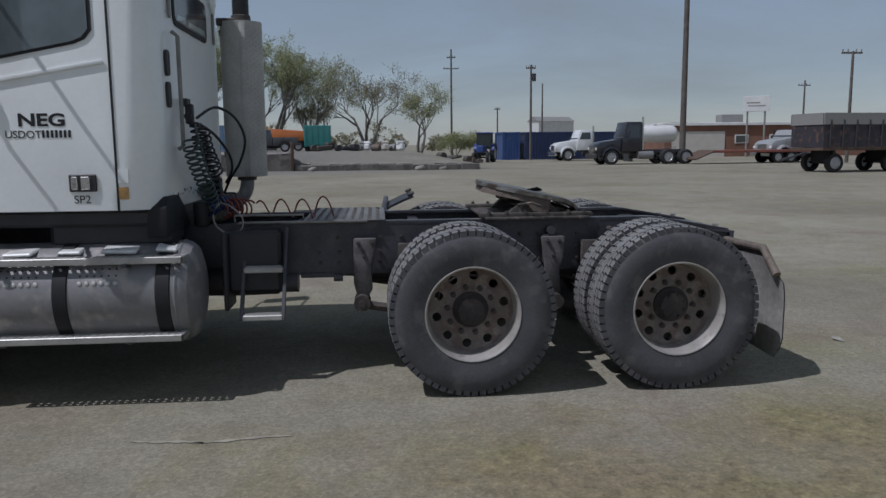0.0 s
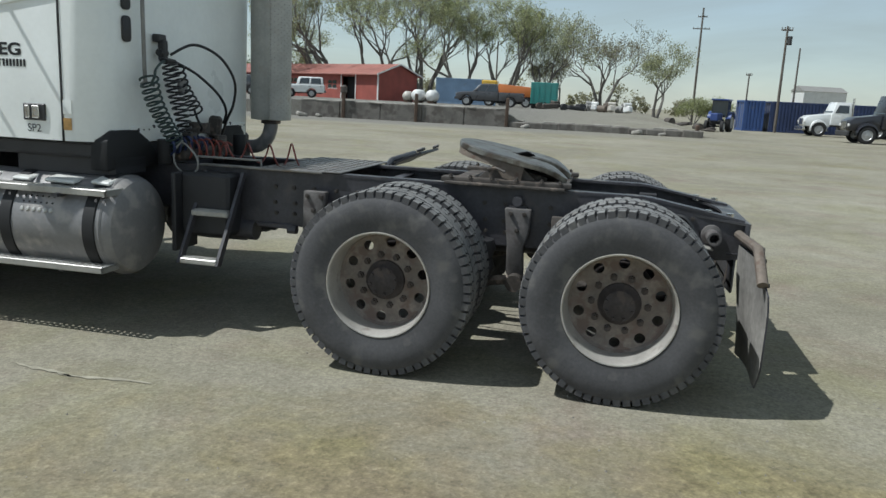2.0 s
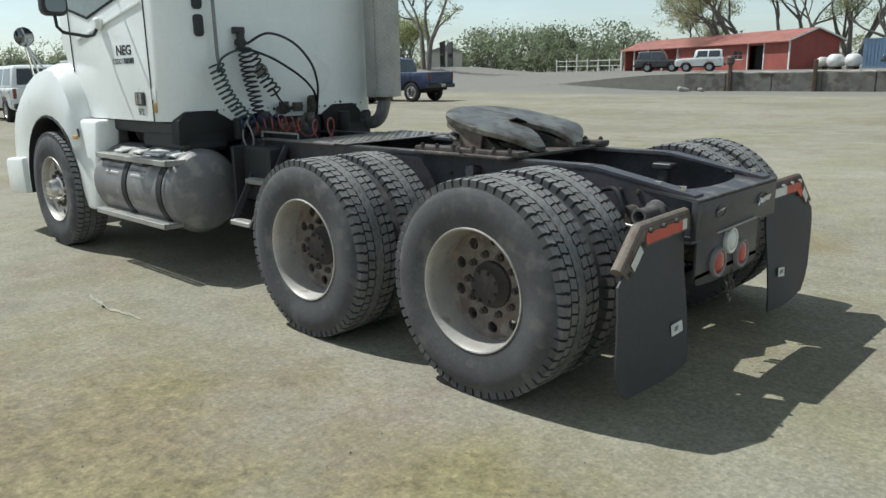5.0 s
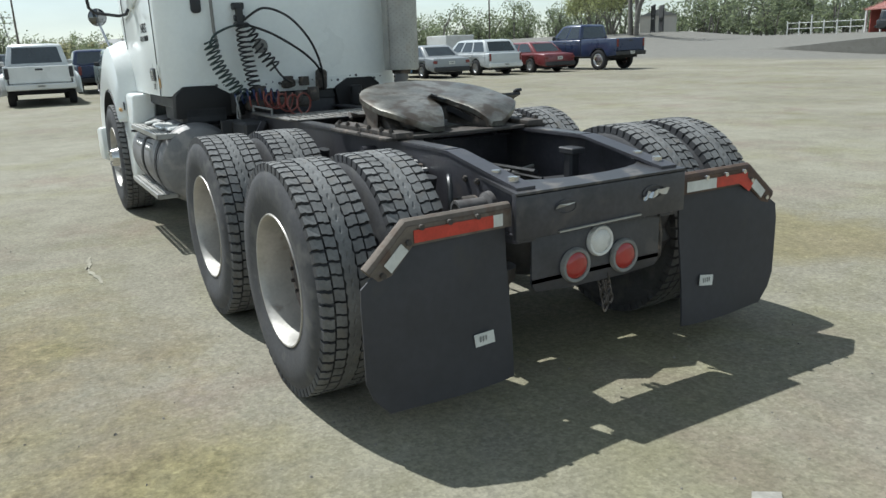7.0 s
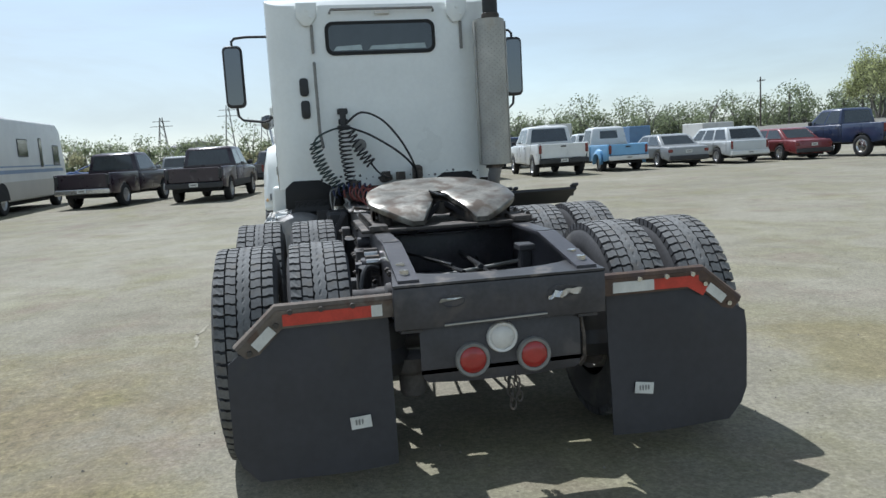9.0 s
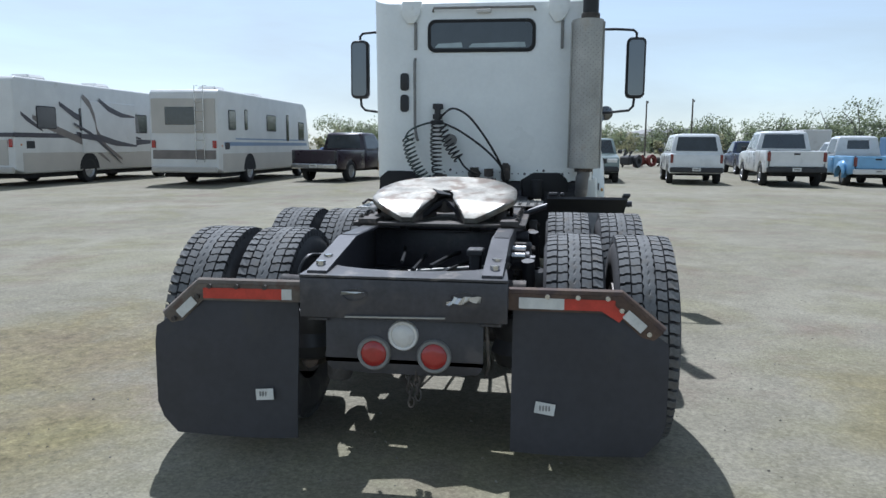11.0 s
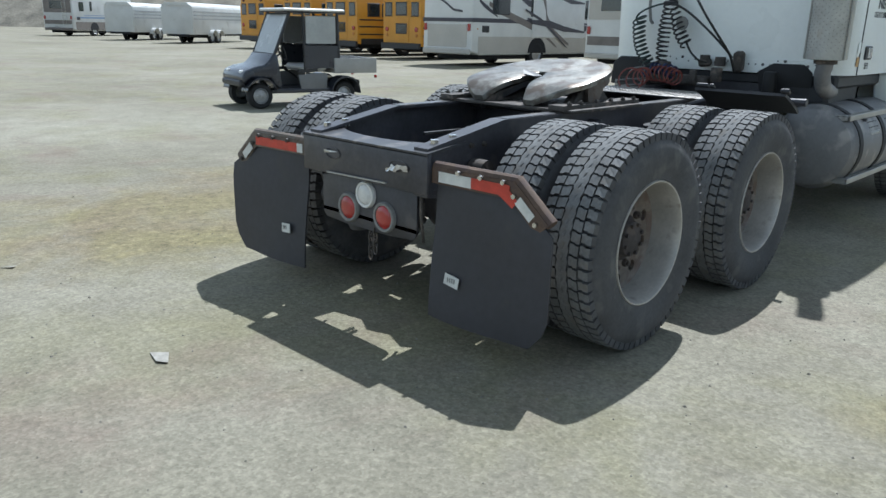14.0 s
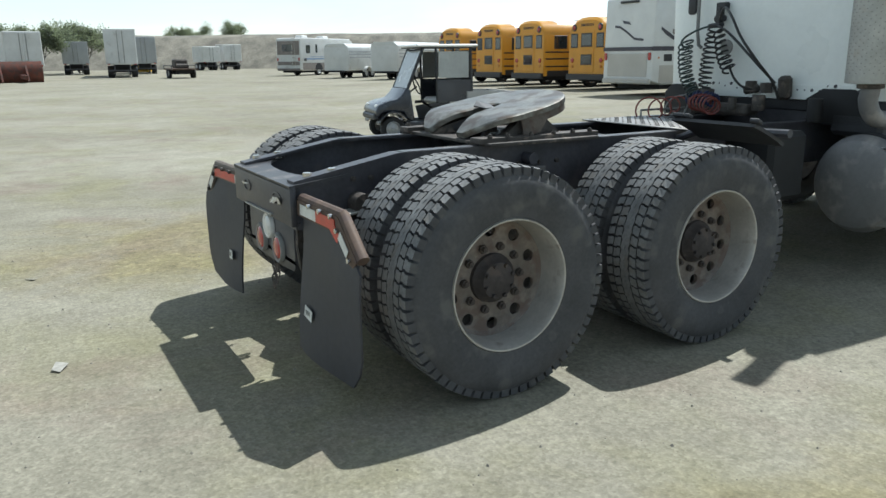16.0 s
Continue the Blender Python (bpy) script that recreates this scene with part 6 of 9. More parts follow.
GROUP = "vehicles parked in the yard"
P_w, P_silver, P_red = paint("white_car_paint", (0.72, 0.73, 0.72)), paint("silver_car_paint", (0.32, 0.33, 0.33)), paint("dark_red_car_paint", (0.19, 0.035, 0.038))
P_navy, P_sky, P_black = paint("navy_car_paint", (0.03, 0.045, 0.10)), paint("light_blue_car_paint", (0.20, 0.42, 0.66)), paint("black_car_paint", (0.018, 0.016, 0.024))
P_green, P_brown, P_grey = paint("grey_green_car_paint", (0.20, 0.25, 0.24)), paint("maroon_car_paint", (0.028, 0.016, 0.026)), paint("dark_grey_car_paint", (0.06, 0.06, 0.065))


def park(x, y, yaw):
    """yaw: the way that the front points, in degrees from +x."""
    return pose(x, y, ground_z(x, y), 0, 0, yaw)


# west row, tails towards the truck (x, y of the middle; rear ends stand about half a length nearer)
car("pickup_truck", "white crew-cab pickup with a dark rear bumper", "pickup", park(-26.6, 15.4, 176), P_w, L=6.0, W=2.1, H=2.06, r=0.42, clear=0.48, belt=1.30, cab=(-0.75, 1.55), slope=(0.12, 0.75), doors=2, group=GROUP)
car("vintage_pickup", "light blue vintage pickup with a white cab roof", "pickup", park(-26.9, 18.4, 178), P_sky, L=4.9, W=1.78, H=1.90, r=0.36, clear=0.42, belt=1.12, cab=(-0.25, 1.15), slope=(0.10, 0.35), doors=1, group=GROUP, trim=M_trimw, flare=0.15, xr=-1.35, cabmat=P_w, pane=(0.24, 0.76, 0.38, 0.80))
car("sedan_car", "silver four-door sedan, dusty", "car", park(-27.2, 21.2, 180), P_silver, L=4.9, W=1.85, H=1.42, kind="sedan", r=0.33, clear=0.26, belt=0.92, hood=0.88, cab=(-1.75, 1.25), slope=(0.75, 0.85), doors=2, group=GROUP)
car("extended_suv", "pale silver wagon with dark rear glass", "car", park(-27.0, 23.9, 180), paint("pale_silver_car_paint", (0.55, 0.57, 0.57)), L=5.0, W=1.85, H=1.58, kind="suv", r=0.35, clear=0.32, belt=1.0, cab=(-2.3, 1.2), slope=(0.45, 0.8), doors=3, group=GROUP, trim=M_trimw)
car("red_coupe", "dark red sedan parked in the row", "car", park(-26.4, 26.6, 182), P_red, L=4.7, W=1.8, H=1.40, kind="sedan", r=0.33, clear=0.26, belt=0.90, hood=0.86, cab=(-1.6, 1.2), slope=(0.7, 0.8), doors=2, group=GROUP)
car("lifted_pickup", "navy blue lifted pickup on large tyres", "pickup", park(-25.4, 29.4, 186), P_navy, L=5.7, W=2.0, H=2.12, r=0.47, clear=0.62, belt=1.42, cab=(-0.55, 1.5), slope=(0.12, 0.75), doors=2, group=GROUP, rim=M_chrome)
car("sport_utility", "white full-size sport utility with dark rear window", "suv", park(-27.0, 12.0, 176), P_w, L=5.2, W=2.0, H=1.92, kind="suv", r=0.40, clear=0.42, belt=1.18, cab=(-2.52, 1.25), slope=(0.30, 0.8), doors=3, group=GROUP)
car("old_pickup", "grey-green older pickup facing the yard", "pickup", park(-27.4, 8.1, -2), P_green, L=5.3, W=1.95, H=1.75, r=0.37, clear=0.40, belt=1.12, cab=(-0.35, 1.1), slope=(0.12, 0.5), doors=1, group=GROUP)
car("dually_pickup", "white dual-rear-wheel pickup with wide fenders", "pickup", park(-26.2, 5.0, 178), P_w, L=6.2, W=2.05, H=1.98, r=0.41, clear=0.48, belt=1.26, cab=(-0.75, 1.6), slope=(0.12, 0.75), doors=2, group=GROUP, flare=0.20, trim=M_trimw, tail=M_black)
car("compact_pickup", "blue-grey pickup behind the white one", "pickup", park(-33.0, 7.6, 180), P_navy, L=5.4, W=1.95, H=1.8, r=0.38, clear=0.42, belt=1.15, cab=(-0.4, 1.4), slope=(0.12, 0.7), doors=1, group=GROUP)
car("maroon_pickup", "very dark maroon pickup with black glass", "pickup", park(-24.6, 1.6, 172), P_brown, L=5.8, W=2.02, tail=M_dusty, H=1.92, r=0.41, clear=0.46, belt=1.20, cab=(-0.75, 1.5), slope=(0.12, 0.75), doors=2, group=GROUP, lower=M_dusty)
car("flatbed_pickup", "dark pickup with a pale cab side and steel bumper", "pickup", park(-25.2, -2.0, 168), P_brown, L=5.7, W=2.0, tail=M_dusty, H=1.90, r=0.40, clear=0.46, belt=1.20, cab=(-0.45, 1.5), slope=(0.12, 0.7), doors=1, group=GROUP, trim=M_chrome)
for x, y, yaw, p, lab in ((-36, 3.5, 150, P_grey, "dark grey pickup further back"), (-38, 17, 178, P_navy, "dark car in the second row"), (-40, 22.5, 180, P_w, "white van-like car in the second row"), (-40, -2, 160, P_silver, "silver pickup in the second row")):
    car("parked_car", lab, "car", park(x, y, yaw), p, L=5.2, W=1.9, H=1.75, kind="suv" if p is P_w else "pickup", r=0.37, clear=0.4, belt=1.1, cab=(-0.5, 1.3), doors=1, group=GROUP)


# ---- motorhomes ----
def strip(pts, w, y, side, thick=0.004):
    """A swoosh of varying width on a side wall."""
    s = Shape()
    up, dn = [], []
    n = len(pts)
    for i, (x, z) in enumerate(pts):
        t = i / (n - 1)
        h = w * (0.25 + 0.75 * math.sin(math.pi * min(1, t * 0.85 + 0.15)))
        up.append((x, y, z + h / 2))
        dn.append((x, y, z - h / 2))
    for i in range(n - 1):
        s.prism([dn[i], dn[i + 1], up[i + 1], up[i]], (0, side * thick, 0))
    return s


M_beige = mat("beige_fibreglass", (0.50, 0.47, 0.42), 0.4, var=0.08, scale=1.5, fine=25, bump=0.03)
M_bluestripe = mat("faded_blue_stripe", (0.22, 0.30, 0.44), 0.45, var=0.15, scale=3, fine=30, bump=0.0)
M_swoosh = mat("charcoal_decal", (0.07, 0.065, 0.08), 0.45, var=0.2, scale=3, fine=30, bump=0.0)
M_taupe = mat("taupe_decal", (0.22, 0.19, 0.17), 0.45, var=0.2, scale=3, fine=30, bump=0.0)


def motorhome(label, m, L, W, H, lowmat, topmat, style, sides=(-1, 1)):
    e = thing("motorhome", label, "motorhome", m, "motorhomes in a row")
    z0 = 0.42
    nose = [(-L / 2, z0 + 0.12), (-L / 2 + 0.06, H - 0.12), (-L / 2 + 0.2, H), (L / 2 - 0.9, H), (L / 2 - 0.45, H - 0.25), (L / 2 - 0.05, 1.35), (L / 2, 0.9), (L / 2 - 0.1, z0), (L / 2 - 1.6, z0), (-L / 2 + 0.5, z0)]
    part("body", Shape().prism([(x, -W / 2, z) for x, z in nose], (0, W, 0)), topmat, e, bevel=0.07, seg=3, smooth=45)
    part("underbody", Shape().box((0, 0, 0.40), (L - 1.2, W - 0.4, 0.28)), M_under, e)
    part("rear_bumper", Shape().box((-L / 2 - 0.02, 0, z0 + 0.12), (0.14, W - 0.1, 0.20), None, 0.04), lowmat, e)
    back = -L / 2
    rw = -L / 2 + 3.9 if style == 1 else -L / 2 + 2.8
    for sd in (-1, 1):
        y = sd * W / 2
        for wx in (rw, L / 2 - 1.5):
            small_wheel(wx, y, 0.46, 0.28, e, sd)
            part("wheel_arch", Shape().prism([(x, y, max(z0, z)) for x, z in arc(wx, 0.48, 0.60, 180, 0, 12)], (0, sd * 0.006, 0)), M_under, e)
        part("lower_skirt", Shape().box((-0.1, y, z0 + 0.36), (L - 0.9, 0.008, 0.62)), lowmat, e)
        wins = ((-L / 2 + 1.6, 2.25, 1.0, 0.75), (-L / 2 + 4.0, 2.25, 1.2, 0.8), (L / 2 - 3.2, 2.2, 1.2, 0.75), (L / 2 - 1.3, 2.0, 0.8, 0.8)) if style == 1 else ((-L / 2 + 1.2, 2.25, 0.62, 0.7), (-L / 2 + 2.5, 2.3, 0.28, 0.75), (-L / 2 + 5.2, 2.25, 1.05, 0.65), (L / 2 - 3.2, 2.1, 0.3, 1.1), (L / 2 - 1.3, 2.0, 0.8, 0.8))
        for wx, wz, ww, wh in wins:
            fr = part("window", Shape().prism([(wx + u, y, wz + w) for u, w in round_rect(ww, wh, 0.07, 3)], (0, sd * 0.02, 0)), M_black, e, "dark tinted side window")
            part("pane", Shape().prism([(wx + u, y + sd * 0.02, wz + w) for u, w in round_rect(ww - 0.08, wh - 0.08, 0.05, 3)], (0, sd * 0.004, 0)), M_glass, fr)
        if style == 1:
            part("decal", Shape().box((-L / 2 + 2.0, y, 1.66), (4.0, 0.01, 0.15)), M_swoosh, e)
            part("decal", strip([(-L / 2 + 0.9, 2.25), (-L / 2 + 1.6, 2.0), (-L / 2 + 3.0, 1.62), (-L / 2 + 4.2, 1.25), (-L / 2 + 5.2, 0.7)], 0.26, y + sd * 0.008, sd), M_taupe, e)
            part("decal", strip([(-L / 2 + 2.3, 2.75), (-L / 2 + 3.2, 2.35), (-L / 2 + 4.4, 2.1), (-L / 2 + 5.8, 1.8), (-L / 2 + 7.5, 1.6)], 0.24, y + sd * 0.012, sd), M_swoosh, e)
            part("decal", strip([(-L / 2 + 0.35, 2.35), (-L / 2 + 0.6, 2.2), (-L / 2 + 1.0, 2.0), (-L / 2 + 1.4, 1.8)], 0.16, y + sd * 0.008, sd), M_swoosh, e)
            part("decal", strip([(-L / 2 + 3.2, 1.72), (-L / 2 + 5.0, 1.5), (-L / 2 + 7.0, 1.45), (-L / 2 + 9.0, 1.5)], 0.30, y + sd * 0.006, sd), M_swoosh, e)
            part("decal", strip([(-L / 2 + 3.6, 3.05), (-L / 2 + 4.0, 2.8), (-L / 2 + 4.3, 2.3), (-L / 2 + 4.4, 1.8), (-L / 2 + 4.9, 1.3), (-L / 2 + 6.0, 0.8)], 0.34, y + sd * 0.041, sd), M_taupe, e)
            part("decal", strip([(-L / 2 + 4.6, 3.0), (-L / 2 + 5.2, 2.7), (-L / 2 + 6.0, 2.5), (-L / 2 + 7.0, 2.45)], 0.22, y + sd * 0.044, sd), M_swoosh, e)
            part("decal", strip([(-L / 2 + 3.4, 1.66), (-L / 2 + 4.6, 1.60), (-L / 2 + 5.6, 1.42), (-L / 2 + 7.1, 1.30)], 0.26, y + sd * 0.047, sd), M_swoosh, e)
            part("decal", strip([(-L / 2 + 3.0, 2.1), (-L / 2 + 4.0, 1.75), (-L / 2 + 5.0, 1.2), (-L / 2 + 5.9, 0.65)], 0.13, y + sd * 0.050, sd), M_swoosh, e)
            part("slide_room", Shape().box((-L / 2 + 5.3, y, 2.0), (3.6, 0.07, 1.9), None, 0.03), topmat, e)
        else:
            part("decal", Shape().box((0, y, 1.42), (L - 1.0, 0.01, 0.13)), M_bluestripe, e)
            part("decal", Shape().box((0.4, y, 1.60), (L - 2.2, 0.01, 0.05)), M_bluestripe, e)
        part("marker_light", Shape().box((-L / 2 + 0.3, y, 1.35), (0.07, 0.02, 0.05)), M_amber, e)
        part("vent", Shape().box((-L / 2 + 0.75, y, 1.35), (0.40, 0.02, 0.24), None, 0.006), M_dusty, e)
    # rear face
    if style == 1:
        part("decal", Shape().box((back + 0.005, 0, 1.66), (0.02, W - 0.04, 0.13)), M_swoosh, e)
        sw = Shape()
        P = [(-0.70, 2.45), (-0.45, 2.42), (-0.1, 2.25), (0.3, 2.0), (0.75, 1.95)]
        for i in range(len(P) - 1):
            (y0, za), (y1, zb_) = P[i], P[i + 1]
            sw.prism([(back + 0.03, -y0, za - 0.03), (back + 0.03, -y1, zb_ - 0.03), (back + 0.03, -y1, zb_ + 0.05), (back + 0.03, -y0, za + 0.05)], (-0.012, 0, 0))
        sw.prism([(back + 0.03, -0.1, 2.5), (back + 0.03, 0.25, 2.55), (back + 0.03, 0.35, 2.66), (back + 0.03, 0.0, 2.6)], (-0.012, 0, 0))
        part("decal", sw, M_swoosh, e)
        part("engine_hatch", Shape().box((back + 0.006, 0, 1.1), (0.03, W * 0.8, 0.8), None, 0.01), lowmat, e)
        part("roof_lip", Shape().box((back + 0.02, 0, H - 0.22), (0.06, 0.9, 0.08), None, 0.01), M_dusty, e)
    else:
        fr = part("window", Shape().box((back + 0.03, 0.1, 2.35), (0.04, 1.25, 0.75), None, 0.01), M_black, e)
        part("pane", Shape().box((back + 0.005, 0.1, 2.35), (0.02, 1.1, 0.6), None, 0.01), M_glass, fr)
        part("decal", Shape().box((back + 0.02, 0, 2.35), (0.03, W - 0.2, 1.15)), lowmat, e)
        part("decal", Shape().box((back + 0.012, 0, 1.05), (0.03, W - 0.2, 0.30)), M_taupe, e)
        ld = Shape()
        for yy in (-0.75, -0.45):
            ld.tube([(back - 0.06, yy, 0.8), (back - 0.06, yy, H + 0.1), (back + 0.2, yy, H + 0.12)], 0.016, 6)
        for k in range(8):
            ld.cyl((back - 0.06, -0.75, 0.9 + k * 0.32), (back - 0.06, -0.45, 0.9 + k * 0.32), 0.012, n=6)
        part("ladder", ld, M_chrome, e, "bright rear ladder")
    for sd in (-1, 1):
        part("tail_light", Shape().box((back - 0.005, sd * (W / 2 - 0.14), 1.40), (0.05, 0.14, 0.26), None, 0.02), M_lens, e)
    for k, xx in enumerate((-L * 0.25, L * 0.12)):
        part("air_conditioner", Shape().box((xx, 0.1, H + 0.11), (0.95, 0.75, 0.26), None, 0.09), M_trimw, e, "white rooftop air conditioner")
    part("roof_vent", Shape().box((0.2, -0.5, H + 0.05), (0.45, 0.45, 0.12), None, 0.03), M_trimw, e)
    return e


motorhome("white and silver motorhome with charcoal swoosh decals", park(-21.6, -11.65, 180), 10.6, 2.5, 3.5, M_beige, M_trimw, 1)
motorhome("older beige motorhome with faded blue stripes and ladder", park(-24.0, -6.1, 181), 10.4, 2.45, 3.25, M_beige, M_trimw, 2)


# ---- school buses ----
M_bus = mat("school_bus_yellow", (0.66, 0.30, 0.025), 0.4, var=0.1, scale=1.5, fine=30, bump=0.02, rust=(0.5, 0.24, 0.03), rustat=0.7)


def school_bus(m):
    e = thing("school_bus", "yellow school bus with black rails, rear door shut", "bus", m, "school buses in a row")
    L, W, H = 10.5, 2.44, 3.05
    hw = W / 2
    sec = [(-hw, 0.55), (-hw, 2.35), (-hw + 0.10, 2.68), (-hw + 0.38, 2.92), (-hw + 0.75, 3.02), (0, H), (hw - 0.75, 3.02), (hw - 0.38, 2.92), (hw - 0.10, 2.68), (hw, 2.35), (hw, 0.55)]
    part("body", Shape().loft([[(x, y * k, 0.55 + (z - 0.55) * q) for y, z in sec] for x, k, q in ((-L / 2, 0.965, 0.955), (-L / 2 + 0.12, 1, 1), (L / 2 - 1.6, 1, 1))]), M_bus, e, smooth=40)
    part("roof", Shape().loft([[(x, y * 0.985, z + 0.012) for y, z in sec[2:9]] + [(x, y * 0.985, z - 0.03) for y, z in reversed(sec[2:9])] for x in (-L / 2 + 1.0, L / 2 - 1.9)]), M_trimw, e, "white roof panel", smooth=40)
    part("bonnet", Shape().box((L / 2 - 0.75, 0, 1.15), (1.7, 2.0, 1.05), None, 0.15), M_bus, e)
    part("underbody", Shape().box((0, 0, 0.5), (L - 0.8, W - 0.5, 0.3)), M_under, e)
    b = -L / 2
    part("rear_bumper", Shape().box((b - 0.06, 0, 0.55), (0.16, W, 0.26), None, 0.03), M_black, e)
    d = part("rear_door", Shape().box((b - 0.008, 0, 1.62), (0.03, 0.92, 1.75), None, 0.01), M_bus, e, "yellow emergency door")
    for z, h in ((2.10, 0.58), (1.28, 0.45)):
        fr = part("window", Shape().box((b - 0.02, 0, z), (0.03, 0.72, h), None, 0.02), M_black, d)
        part("pane", Shape().box((b - 0.036, 0, z), (0.006, 0.60, h - 0.12), None, 0.002), M_glass, fr)
    for yy in (-0.83, 0.83):
        fr = part("window", Shape().box((b + 0.012, yy, 2.08), (0.05, 0.48, 0.62), None, 0.02), M_black, e)
        part("pane", Shape().box((b - 0.014, yy, 2.08), (0.006, 0.38, 0.50), None, 0.002), M_glass, fr)
        part("warning_lamp", Shape().lathe([(0.15, 0.0), (0.15, -0.10), (0.11, -0.12), (0.0, -0.12)], (b + 0.08, yy * 1.0, 2.62), "x", 16), M_black, e)
        part("lens", Shape().lathe([(0.10, 0.0), (0.05, -0.02), (0, -0.02)], (b - 0.038, yy, 2.62), "x", 16), M_lens, e)
        part("tail_light", Shape().lathe([(0.10, 0.0), (0.10, -0.03), (0.0, -0.04)], (b, yy * 1.12, 1.25), "x", 16), M_lens, e)
        part("tail_light", Shape().lathe([(0.07, 0.0), (0.07, -0.03), (0.0, -0.04)], (b, yy * 1.12, 1.0), "x", 14), M_amber, e)
    part("name_board", Shape().box((b + 0.02, 0, 2.72), (0.05, 1.05, 0.22), None, 0.01), M_bus, e)
    bars = Shape()
    for k in range(9):
        bars.box((b - 0.009, -0.36 + k * 0.09, 2.72), (0.006, 0.055, 0.11))
    part("board_bars", bars, M_text, e)
    for sd in (-1, 1):
        for z in (0.98, 1.32, 1.62):
            part("rub_rail", Shape().box((-0.8, sd * (hw + 0.012), z), (L - 1.8, 0.03, 0.055), None, 0.01), M_black, e)
        part("lower_panel", Shape().box((-0.8, sd * (hw + 0.004), 0.66), (L - 2.0, 0.016, 0.26)), M_black, e)
        for k in range(9):
            x = b + 0.95 + k * 0.88
            fr = part("window", Shape().box((x, sd * (hw + 0.004), 2.06), (0.74, 0.025, 0.60), None, 0.01), M_black, e)
            part("pane", Shape().box((x, sd * (hw + 0.018), 2.06), (0.64, 0.006, 0.50), None, 0.002), M_glass, fr)
        for wx in (b + 2.9, L / 2 - 1.1):
            small_wheel(wx, sd * (hw - 0.02), 0.47, 0.28, e, sd)
    part("roof_hatch", Shape().box((-2.0, 0, H + 0.03), (0.7, 0.6, 0.1), None, 0.02), M_trimw, e)
    return e


bus = school_bus(park(-23.9, -16.6, 180))
for x, y, yaw in ((-23.6, -20.3, 179), (-23.9, -24.2, 180), (-24.6, -29.4, 181)):
    copy_thing(bus, park(x, y, yaw))


